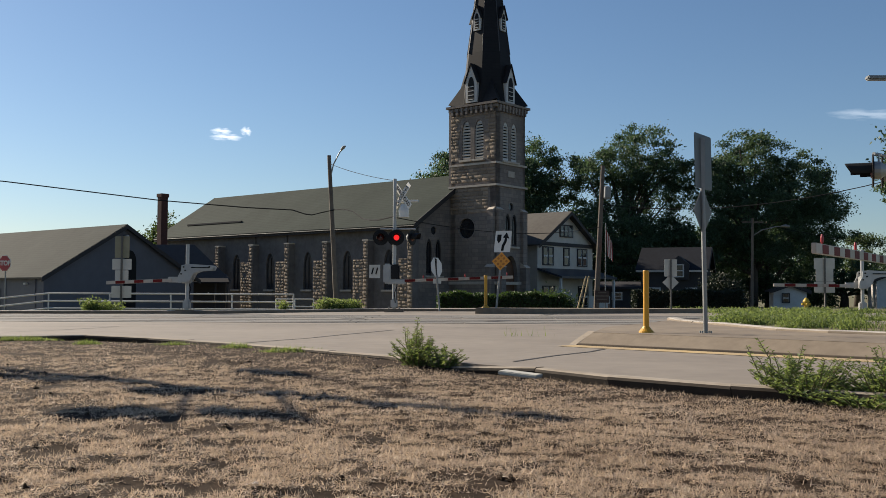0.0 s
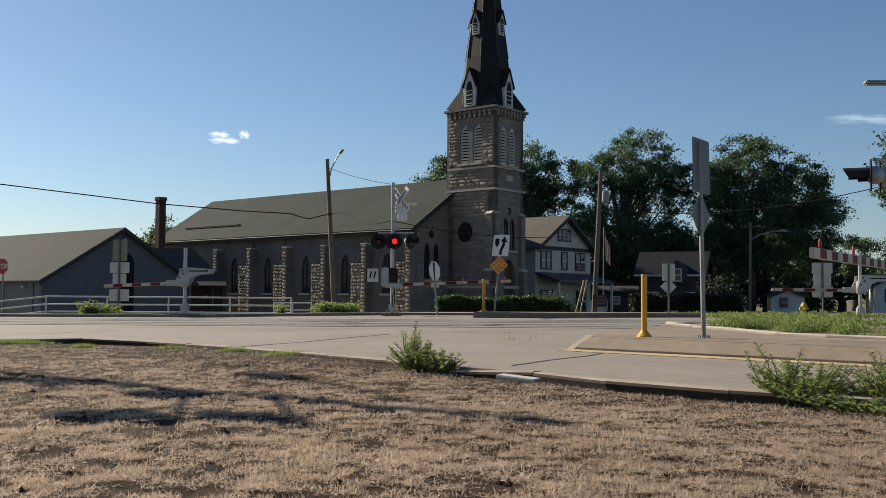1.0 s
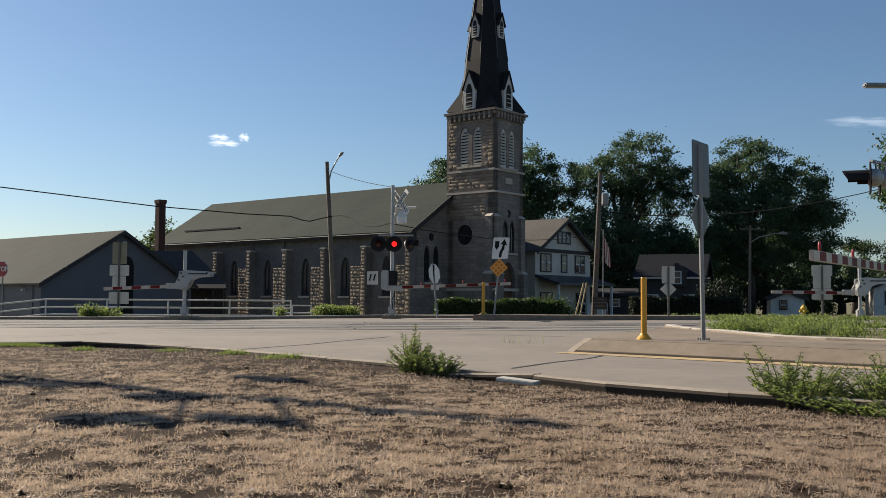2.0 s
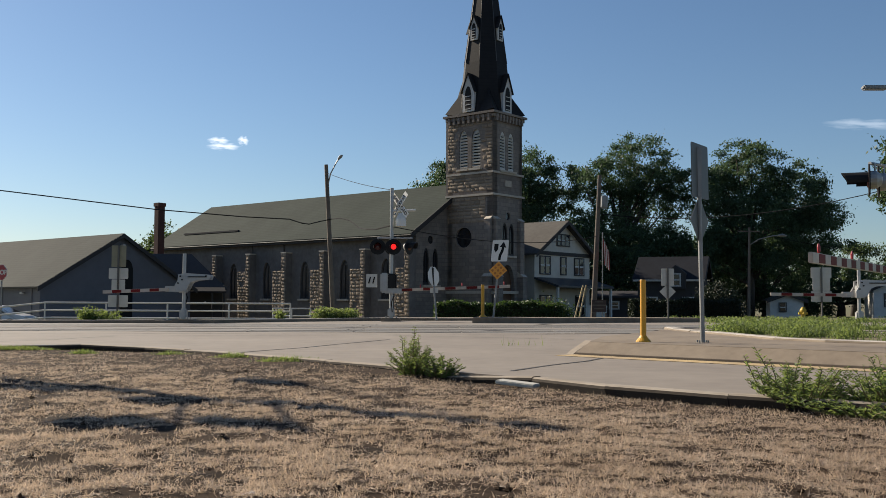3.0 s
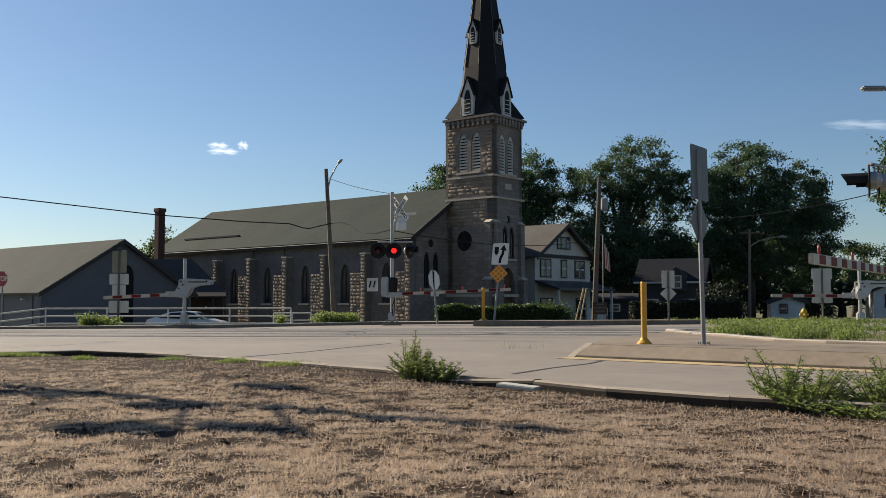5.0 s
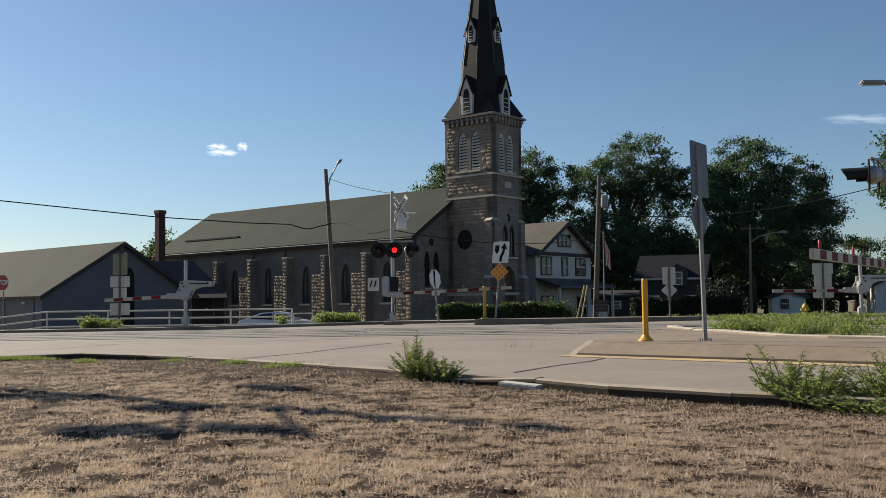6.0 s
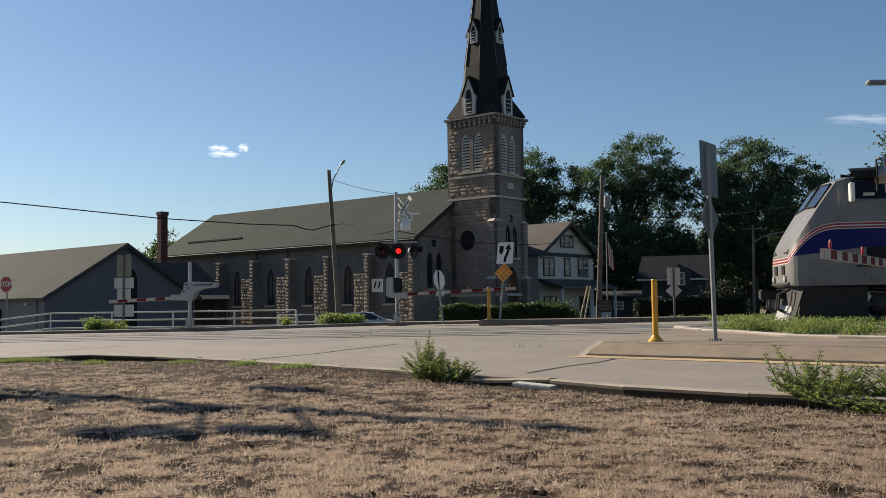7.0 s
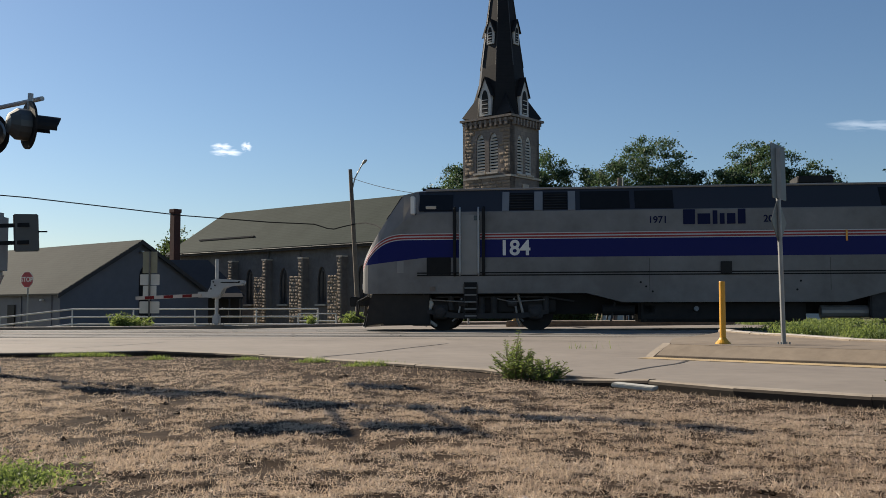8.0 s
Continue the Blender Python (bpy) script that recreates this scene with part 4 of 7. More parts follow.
# ---- other buildings ----
def gabled_house(name, label, apex, eave_z, ridge_z, half, length, base, wall_mat, roof_mat, a=U, b=V, over=0.35, trim=None):
    """Walls and a gabled roof; the gable stands at apex, the ridge runs along a."""
    h = tagged(empty(name), label, name.split("_")[-1])
    P = Vector((apex[0], apex[1], 0))
    R = Matrix((a, b, Z)).transposed().to_4x4()
    mb = MB()
    wall_with_arches(mb, P - b * half, b, 2 * half, base, eave_z, [], 0.2, [(half, ridge_z - 0.1)])
    part("gable_wall", mb, wall_mat, h)
    mb = MB()
    wall_with_arches(mb, P - b * half + a * length, b, 2 * half, base, eave_z, [], -0.2, [(half, ridge_z - 0.1)])
    part("gable_wall", mb, wall_mat, h)
    for s in (-1, 1):
        part("side_wall", MB().box(P + b * s * (half - 0.1) + a * length / 2 + Z * (base + eave_z) / 2, (length - 0.42, 0.2, eave_z - base), R), wall_mat, h)
        sl = (ridge_z - eave_z) / half
        p0 = P + b * s * (half + over) + Z * (eave_z - over * sl)
        p1 = P + Z * ridge_z
        vs = [p0 - a * over, p0 + a * (length + over), p1 + a * (length + over), p1 - a * over]
        part("roof_slope", MB().add([q + Z * 0.12 for q in vs] + vs, [(0, 1, 2, 3), (4, 7, 6, 5), (0, 4, 5, 1), (2, 6, 7, 3), (1, 5, 6, 2), (0, 3, 7, 4)]), roof_mat, h)
        q = [vs[0] - a * 0.04 + Z * 0.1, vs[3] - a * 0.04 + Z * 0.1, vs[3] - a * 0.04 - Z * 0.2, vs[0] - a * 0.04 - Z * 0.2]
        part("barge_board", MB().add(q + [v + a * 0.04 for v in q], [(0, 1, 2, 3), (4, 7, 6, 5), (0, 4, 5, 1), (2, 6, 7, 3), (1, 5, 6, 2), (0, 3, 7, 4)]), trim or FASCIA, h)
    return h, P, R


def sash_window(parent, c, ex, out, w, h, frame_mat, cols=1):
    """A double-hung window: frame, meeting rail and panes."""
    R = Matrix((ex, out, Z)).transposed().to_4x4()
    win = part("window", MB().ring([(-w / 2, -h / 2), (w / 2, -h / 2), (w / 2, h / 2), (-w / 2, h / 2)], [(-w / 2 + .09, -h / 2 + .09), (w / 2 - .09, -h / 2 + .09), (w / 2 - .09, h / 2 - .09), (-w / 2 + .09, h / 2 - .09)], Vector(c) - out * 0.02, ex, Z, 0.08 if ex.cross(Z).dot(out) > 0 else -0.08), frame_mat, parent)
    part("meeting_rail", MB().box(Vector(c) + out * 0.02, (w - 0.1, 0.05, 0.06), R), WHITE_PAINT, win)
    for k in range(cols - 1):
        part("mullion", MB().box(Vector(c) + ex * (-w / 2 + w * (k + 1) / cols) + out * 0.03, (0.12, 0.06, h - 0.1), R), frame_mat, win)
    for k in range(cols):
        ww = w / cols
        for s in (-1, 1):
            part("pane", MB().box(Vector(c) + ex * (-w / 2 + ww * (k + .5)) + Z * s * h * 0.235 + out * 0.004, (ww - 0.16, 0.02, h * 0.40), R), GLASS_DARK, win)
            part("sash", MB().ring([(-ww / 2 + .06, -h * .225), (ww / 2 - .06, -h * .225), (ww / 2 - .06, h * .225), (-ww / 2 + .06, h * .225)], [(-ww / 2 + .11, -h * .19), (ww / 2 - .11, -h * .19), (ww / 2 - .11, h * .19), (-ww / 2 + .11, h * .19)], Vector(c) + ex * (-w / 2 + ww * (k + .5)) + Z * s * h * 0.235 + out * 0.01, ex, Z, 0.03 if ex.cross(Z).dot(out) > 0 else -0.03), WHITE_PAINT, win)
    return win


def build_hall():
    h, P, R = gabled_house("parish_hall", "low grey hall with an olive shingle roof", (-22.40, 66.25), 1.75, 5.25, 5.7, 26, -1.05, METAL_GREY, SHINGLE_L)
    h["category"] = "hall"
    # tall pointed doorway, wall lamps, side doors
    part("doorway", MB().prism(arch(0.95, 4.0, 3.2), P + V * 0.45 - U * 0.03 + Z * -0.4, V, Z, -0.03 if V.cross(Z).dot(-U) < 0 else 0.03), SIGN_BLACK, h, "dark tall pointed opening")
    part("wall_lamp", MB().box(P - U * 0.2 + V * 0.05 + Z * 4.55, (0.3, 0.25, 0.12), R), SIGNAL_SILVER, h, bevel=0.03)
    E_ = P - V * 5.72
    for s in (1.0, 5.0, 9.0, 13.0):
        part("wall_rib", MB().box(E_ + U * s + Z * 0.4, (0.07, 0.06, 2.5), R), METAL_GREY, h)
    part("side_door", MB().box(E_ + U * 6.3 - V * 0.03 + Z * 0.0, (1.0, 0.06, 1.9), R), SIGN_BLACK, h, "dark steel side door")
    for s in (2.1, 9.5):
        part("wall_lamp", MB().box(E_ + U * s - V * 0.1 + Z * 1.25, (0.3, 0.2, 0.12), R), WHITE_PAINT, h, bevel=0.02)
    # link roof between hall and church, and a porch
    link = tagged(empty("link_building"), "low dark link between hall and church with a porch", "building")
    box = [(0, 1, 2, 3), (4, 7, 6, 5), (0, 4, 5, 1), (2, 6, 7, 3), (1, 5, 6, 2), (0, 3, 7, 4)]
    pts = [Vector(p) for p in ((-20.5, 74.6, 1.62), (-17.0, 74.6, 1.62), (-20.6, 77.6, 4.45), (-23.8, 77.6, 4.45))]
    part("roof_slope", MB().add([q + Z * .1 for q in pts] + pts, box), FASCIA, link, "dark shingled roof")
    part("wall", MB().slab([(-20.3, 75.6), (-17.6, 75.6), (-18.4, 77.4), (-21.2, 77.4)], -1.05, 1.55), FASCIA, link)
    eave = [Vector(p) for p in ((-20.4, 73.9, 1.42), (-16.95, 73.9, 1.42), (-17.5, 75.6, 2.05), (-20.0, 75.6, 2.05))]
    part("porch_roof", MB().add([q + Z * .12 for q in eave] + eave, box), SLATE, link, "dark hipped porch roof")
    for x in (-20.2, -18.0, -17.1):
        part("porch_post", MB().tube([(x, 74.05, 1.45), (x, 74.05, -1.05)], 0.07, 8), FASCIA, link)
    part("porch_lamp", MB().tube([(-18.9, 75.5, 0.75), (-18.9, 75.45, 0.62)], [0.05, 0.07], 8), SIGN_WHITE, link, "small white porch lamp")


def build_houses():
    h, P, R = gabled_house("white_house", "white two-storey house with a dark-trimmed gable", (9.05, 77.3), 4.75, 7.2, 4.0, 9, -0.8, CREAM_PAINT, mat("tan_grey_shingle", (0.12, 0.112, 0.10), (0.088, 0.081, 0.073), 3, 0.9, bump=0.01, spec=0.1), over=0.55)
    out = -U
    part("belt_board", MB().box(P + out * 0.05 + Z * 4.65, (0.1, 8.1, 0.28), R), FASCIA, h)
    sash_window(h, P - V * 0.0 + Z * 5.75 + out * 0.02, V, out, 1.9, 1.0, FASCIA, 3)
    for s, w, c in ((-2.6, 1.5, 2), (0.0, 0.85, 1), (2.35, 1.5, 2)):
        sash_window(h, P + V * s + Z * 3.7 + out * 0.02, V, out, w, 1.45, FASCIA, c)
    for s, w, c in ((-2.5, 1.7, 2), (2.5, 1.5, 2)):
        sash_window(h, P + V * s + Z * 0.55 + out * 0.02, V, out, w, 1.7, FASCIA, c)
    # front porch
    a = P + out * 0.05
    vs = [a - V * 4.1 + Z * 2.75, a + V * 4.1 + Z * 2.75, a + V * 4.1 + out * 2.2 + Z * 2.1, a - V * 4.1 + out * 2.2 + Z * 2.1]
    part("porch_roof", MB().add(vs + [q - Z * 0.15 for q in vs], [(0, 1, 2, 3), (4, 7, 6, 5), (0, 4, 5, 1), (2, 6, 7, 3), (1, 5, 6, 2), (0, 3, 7, 4)]), LOCO_ROOF, h, "dark porch roof")
    for s in (-3.9, 3.9):
        part("porch_post", MB().box(a + out * 2.0 + V * s + Z * 0.58, (0.16, 0.16, 2.8), R), WHITE_PAINT, h)
    part("porch_wall", MB().box(a + out * 2.0 + V * 1.6 + Z * -0.1, (0.12, 3.2, 1.4), R), CREAM_PAINT, h)
    # dark house under the trees; their shade is put into its wall and roof colours
    X, Y = Vector((1, 0, 0)), Vector((0, 1, 0))
    a2 = Vector((-0.94, 0.34, 0))
    b2 = Vector((0.34, 0.94, 0))
    d, P, R = gabled_house("dark_house", "dark grey house shaded by big trees", (22.0, 84.0), 2.95, 4.75, 3.2, 5.2, -0.8, SHADED_SIDING, mat("shaded_grey_shingle", (0.022, 0.024, 0.03), (0.014, 0.015, 0.019), 3, 0.9, bump=0.01, spec=0.1), a=a2, b=b2, over=0.4)
    f = P - b2 * 3.22
    sash_window(d, f + a2 * 2.0 + Z * 2.75 - b2 * 0.5, -a2, -b2, 0.9, 1.1, WHITE_PAINT)
    mb = MB().prism([(-0.85, 0), (0.85, 0), (0.85, 1.3), (0, 2.0), (-0.85, 1.3)], f + a2 * 2.0 + Z * 2.0 - b2 * 0.45, -a2, Z, -1.8)
    part("dormer", mb, SHADED_SIDING, d)
    part("eave_board", MB().box(f + a2 * 2.6 - b2 * 0.36 + Z * 2.72, (5.9, 0.08, 0.16), R), CREAM_PAINT, d)
    for s in (1.0, 4.0):
        sash_window(d, f + a2 * s + Z * 0.6 - b2 * 0.02, -a2, -b2, 0.95, 1.5, WHITE_PAINT)
    sash_window(d, P + b2 * 0.2 + Z * 3.6 - a2 * 0.02, b2, -a2, 0.7, 1.2, WHITE_PAINT)
    sh = f + a2 * 7.0
    part("side_wing", MB().box(sh + b2 * 1.5 + Z * 0.3, (4.0, 3.0, 2.3), R), SHADED_SIDING, d)
    part("wing_roof", MB().box(sh + b2 * 1.4 + Z * 1.55, (4.4, 3.6, 0.18), R @ pose(0, 0, 0, 8)), mat("wing_shingle", (0.05, 0.05, 0.055), (0.035, 0.035, 0.04), 3, 0.9, spec=0.1), d)
    sash_window(d, sh + a2 * 0.2 - b2 * 0.02 + Z * 0.6, -a2, -b2, 0.9, 0.7, WHITE_PAINT)
    # far white buildings at the end of the verge
    w2 = gabled_house("white_shed", "small white building far behind the railway", (30.8, 89), 1.2, 1.75, 1.45, 3.2, -0.8, WHITE_PAINT, LOCO_ROOF, a=Vector((0.2, 0.98, 0)), b=Vector((0.98, -0.2, 0)))[0]
    sash_window(w2, Vector((30.4, 88.95, 0.5)), Vector((0.98, -0.2, 0)), Vector((-0.2, -0.98, 0)), 0.7, 0.9, FASCIA)
    w3, P, R = gabled_house("white_house", "tall white house far behind the railway", (43.0, 90), 2.3, 3.9, 3.6, 8, -0.8, WHITE_PAINT, LOCO_ROOF, a=Vector((0.3, 0.95, 0)), b=Vector((0.95, -0.3, 0)))
    for s in (-2.3, 0.6):
        sash_window(w3, P + Vector((0.95, -0.3, 0)) * s + Z * 1.2 - Vector((0.3, 0.95, 0)) * 0.02, Vector((0.95, -0.3, 0)), Vector((-0.3, -0.95, 0)), 0.8, 1.3, FASCIA)


# ---- plants ----
def tree(name, label, x, y, base, height, crowns, n, leaf=0.25, material=None, seed=0, trunk_r=0.4):
    """A trunk with limbs and a ragged crown: crowns are (dx, dy, z, rx, ry, rz) clouds of leaf clumps."""
    rng = np.random.default_rng(seed)
    rnd = random.Random(seed)
    t = tagged(empty(name), label, "tree", "trees behind the crossing")
    mb = MB()
    mb.tube([(x, y, base), (x + 0.1, y, base + height * 0.2), (x - 0.1, y + 0.1, base + height * 0.42), (x, y, base + height * 0.72)], [trunk_r * 1.25, trunk_r, trunk_r * 0.75, trunk_r * 0.25], 9)
    for cx, cy, cz, rx, ry, rz in crowns:
        for k in range(5):
            s = base + height * rnd.uniform(0.2, 0.5)
            e = Vector((x + cx + rnd.uniform(-.6, .6) * rx, y + cy + rnd.uniform(-.6, .6) * ry, cz + rnd.uniform(-0.5, 0.6) * rz))
            m = Vector((x, y, s)).lerp(e, 0.5) + Vector((0, 0, 0.6))
            mb.tube([(x, y, s), m, e], [trunk_r * 0.42, trunk_r * 0.25, 0.04], 6)
    part("trunk", mb, BARK, t, smooth=True)
    cs, vol = [], sum(c[3] * c[4] * c[5] for c in crowns)
    for cx, cy, cz, rx, ry, rz in crowns:
        m = max(30, int(n * rx * ry * rz / vol / 95))
        d = rng.normal(size=(m, 3))
        d /= np.linalg.norm(d, axis=1, keepdims=True)
        r = rng.uniform(0.35, 1.0, size=(m, 1)) ** 0.6
        lump = np.array([1 + 0.22 * noise.noise((float(v[0]) * 2.2 + seed, float(v[1]) * 2.2, float(v[2]) * 2.2)) for v in d])[:, None]
        p = d * r * lump * np.array([rx, ry, rz]) + np.array([x + cx, y + cy, cz])
        size = rng.uniform(0.45, 1.0, size=(m, 1, 1))
        q = p[:, None, :] + rng.normal(size=(m, 150, 3)) * size * np.array([0.56, 0.56, 0.36])
        cs.append(q.reshape(-1, 3))
    c = np.concatenate(cs)
    dirs = rng.normal(size=c.shape) + np.array([0, 0, -0.4])
    np.random.seed(seed + 1)
    quads("crown", c, rng.uniform(0.7, 1.3, len(c)) * leaf, rng.uniform(0.45, 0.7, len(c)) * leaf, dirs, material or LEAF, t)
    return t


def build_trees():
    L = "broad dark green tree behind the houses"
    tree("tree", L, 5.0, 100, -0.8, 15, [(0, 0, 11.5, 5.2, 4, 4.6), (2.5, -2, 9, 4, 3.5, 4.2), (3.6, 0, 13.9, 3.0, 3.0, 3.0), (6.6, 0, 12.6, 2.2, 2.6, 3.2)], 32000, seed=1)
    tree("tree", "tall open-crowned tree behind the houses", 17.2, 97, -0.8, 17.5, [(1.6, 0, 15.2, 3.2, 3, 2.2), (-2.6, 0, 13.4, 2.2, 3, 2.8), (0.6, 0, 12.0, 1.9, 2.2, 1.5), (4.3, 0, 13.3, 2.4, 2.6, 1.6), (3.6, 0, 10.4, 3.0, 3, 1.7), (-1.8, -1, 8.4, 3.4, 3.2, 2.4), (3.0, -1, 6.4, 3.8, 3.2, 2.2)], 22000, seed=2)
    tree("tree", L, 29.3, 95, -0.8, 17, [(0, 0, 13.2, 3.4, 3.4, 3.5), (-4.2, 0, 11.8, 3.2, 3.0, 3.0), (4.6, 0, 10.8, 3.7, 3.4, 3.8), (1, -2, 7.6, 6.2, 3.5, 4.2), (6.5, 0, 7.6, 3.2, 3.0, 3.4), (-5.5, -1, 5.2, 3.6, 3, 2.6)], 52000, seed=3)
    tree("tree", L, 12.2, 93, -0.8, 9, [(0, 0, 5.2, 4.2, 2.5, 3.6), (4.6, 0, 4.5, 3.6, 2.5, 3.4), (8.8, 2, 4.8, 3.8, 2.5, 3.6), (-1, -2, 1.6, 4.2, 1.6, 2.6), (5, -2, 1.4, 3.6, 1.6, 2.4)], 27000, seed=4)
    tree("tree", L, 31.5, 97, -0.8, 8, [(-4.5, 0, 3.6, 4.4, 2.0, 3.8), (1, 0, 3.4, 4.4, 2, 3.9)], 16000, seed=5)
    tree("tree", "tree rising behind the church roof", -0.2, 92, -0.8, 14, [(0, 0, 11.0, 3.0, 2.8, 2.9)], 8000, seed=6)
    tree("tree", "small tree behind the brick chimney", -26.4, 92, -0.8, 8.5, [(0, 0, 6.0, 2.1, 2, 2.3), (-1.0, 0, 5, 1.8, 1.5, 1.8)], 5000, material=LEAF_FAR, seed=7)
    tree("tree", "pale distant leafy green tree", 46.5, 112, -0.8, 8.5, [(0, 0, 4.8, 4.6, 3, 3.4), (6.5, 0, 4.2, 4.5, 3, 3.4)], 11000, material=LEAF_FAR, seed=8)
    tree("tree", "low dark trees closing the street", 40.5, 101, -0.8, 6, [(-3, 0, 2.2, 4.6, 2, 3.4), (4, 0, 2.4, 4.6, 2, 3.2), (10, 0, 2.2, 4.6, 2, 3.0)], 16000, seed=14)
    tree("tree", "tree at the edge of the street", 27.6, 57.5, -0.5, 11, [(0, 0, 8.5, 1.8, 1.8, 2.6)], 5000, seed=9, leaf=0.26, trunk_r=0.2)
    tree("tree", "dense dark trees deep behind the houses", 24, 104, -0.8, 11, [(-4, 0, 3.5, 5, 2, 4.4), (4, 0, 3.8, 5.5, 2, 4.8), (12, 0, 3.6, 5.5, 2, 4.6), (9, 1, 8, 5.0, 2, 3.4)], 36000, leaf=0.36, seed=15)
    tree("shrub_tree", "bushy dark shrub beside the dark house", 19.1, 70, -0.6, 3.6, [(0, 0, 0.9, 1.2, 1.2, 1.2), (1.2, 0.5, 0.2, 0.9, 0.9, 0.7)], 5000, leaf=0.17, seed=10, material=LEAF_SHADE, trunk_r=0.12)["category"] = "shrub"
    tree("shrub_tree", "dark rounded shrub by the white house porch", 6.4, 60, -0.7, 2.0, [(0, 0, 0.0, 0.7, 0.7, 0.75)], 2400, leaf=0.16, seed=13, material=LEAF_HEDGE, trunk_r=0.08)["category"] = "shrub"


def hedge(label, x0, x1, y, z0, z1, depth, n, seed, leaf):
    """A clipped hedge: leaves over a woody core."""
    rng = np.random.default_rng(seed)
    t = tagged(empty("hedge"), label, "hedge")
    part("core", MB().box(((x0 + x1) / 2, y, (z0 + z1) / 2 - 0.05), (x1 - x0 - 0.25, depth - 0.3, z1 - z0 - 0.2)), BARK, t)
    p = rng.uniform(size=(n, 3))
    face = rng.integers(0, 4, n)
    p[face == 0, 1] = 0
    p[face == 1, 2] = 1
    p[face == 2, 0] = np.round(p[face == 2, 0])
    c = np.stack([x0 + p[:, 0] * (x1 - x0), y - depth / 2 + p[:, 1] * depth, z0 + p[:, 2] * (z1 - z0)], 1)
    c += rng.normal(size=c.shape) * np.array([0.06, 0.06, 0.05])
    c[:, 2] += 0.06 * np.sin(c[:, 0] * 2.1 + seed) + 0.04 * np.sin(c[:, 0] * 5.3)
    quads("foliage", c, 0.12, 0.07, rng.normal(size=c.shape), leaf, t)


def build_hedges():
    hedge("clipped dark green hedge before the church", -0.55, 5.1, 45.0, -1.02, 0.70, 1.2, 24000, 1, LEAF_HEDGE)
    hedge("dark green hedge before the dark house", 11.2, 17.6, 60, -0.7, 0.95, 1.2, 22000, 2, LEAF_SHADE)


def weed(name, label, x, y, z, h, spread, stems, seed, leaf=0.07, leafy=26):
    """A leafy weed: arching stems with narrow leaves."""
    rng = np.random.default_rng(seed)
    t = tagged(empty(name), label, "weed", "roadside weeds")
    mb = MB()
    cs, ds, ls = [], [], []
    for k in range(stems):
        a = rng.uniform(0, 2 * math.pi)
        r = spread * math.sqrt(rng.uniform(0.0, 1)) * 0.5
        bx, by = x + math.cos(a) * r * 0.5, y + math.sin(a) * r * 0.5
        hh = h * rng.uniform(0.45, 1.0) * (1 - 0.35 * (r / (spread * .5)) ** 2)
        tip = Vector((x + math.cos(a) * r * 1.35, y + math.sin(a) * r * 1.35, z + hh))
        mid = Vector((bx, by, z)).lerp(tip, 0.5) + Vector((rng.uniform(-.03, .03), rng.uniform(-.03, .03), hh * 0.12))
        P = [Vector((bx, by, z - 0.02)), mid, tip]
        part("stem", MB().tube(P, [0.006, 0.0045, 0.002], 5, False), STEM, t)
        for j in range(leafy):
            u = rng.uniform(0.03, 1.0)
            q = P[0].lerp(P[1], u * 2) if u < .5 else P[1].lerp(P[2], u * 2 - 1)
            aa = rng.uniform(0, 2 * math.pi)
            d = Vector((math.cos(aa), math.sin(aa), rng.uniform(-0.1, 0.8))).normalized()
            L = leaf * rng.uniform(0.6, 1.35) * (1.15 - 0.5 * u)
            cs.append(q + d * L * 0.55)
            ds.append(d)
            ls.append(L)
    quads("foliage", [tuple(c) for c in cs], np.array(ls), np.array(ls) * 0.25, [tuple(d) for d in ds], LEAF_WEED, t)


def tufts(name, label, pts, n, h, material, seed, lean=0.35, w=0.012):
    """Upright blades over small patches: pts are (x, y, z, rx, ry)."""
    rng = np.random.default_rng(seed)
    a = sum(p[3] * p[4] for p in pts)
    cs, ds, ls = [], [], []
    for x, y, z, rx, ry in pts:
        m = max(10, int(n * rx * ry / a))
        q = rng.normal(size=(m, 2)) * 0.5
        L = h * rng.uniform(0.4, 1.15, m) * np.clip(1.15 - 0.35 * (q ** 2).sum(1), 0.35, 1.2)
        d = np.stack([rng.normal(size=m) * lean, rng.normal(size=m) * lean, np.ones(m)], 1)
        d /= np.linalg.norm(d, axis=1, keepdims=True)
        cs.append(np.stack([x + q[:, 0] * rx, y + q[:, 1] * ry, np.full(m, z)], 1) + d * L[:, None] / 2)
        ds.append(d)
        ls.append(L)
    L = np.concatenate(ls)
    tagged(quads(name, np.concatenate(cs), L, w, np.concatenate(ds), material, tri=True), label, "grass", kind="stuff")


def leafy(name, label, pts, n, h, seed, leaf=0.06):
    """Low leafy plants over patches: pts are (x, y, z, rx, ry)."""
    rng = np.random.default_rng(seed)
    a = sum(p[3] * p[4] for p in pts)
    cs = []
    for x, y, z, rx, ry in pts:
        m = max(20, int(n * rx * ry / a))
        k = max(2, m // 60)
        cen = rng.normal(size=(k, 2)) * 0.5
        hh = h * rng.uniform(0.4, 1.2, k)
        w = rng.integers(0, k, m)
        u = rng.uniform(size=m)
        q = cen[w] * np.array([rx, ry]) + rng.normal(size=(m, 2)) * 0.09 * (0.5 + u[:, None])
        cs.append(np.stack([x + q[:, 0], y + q[:, 1], z + u * hh[w]], 1))
    c = np.concatenate(cs)
    d = rng.normal(size=c.shape) + np.array([0, 0, 0.5])
    tagged(quads(name, c, rng.uniform(0.6, 1.3, len(c)) * leaf, leaf * 0.35, d, LEAF_WEED), label, "weeds", kind="stuff")


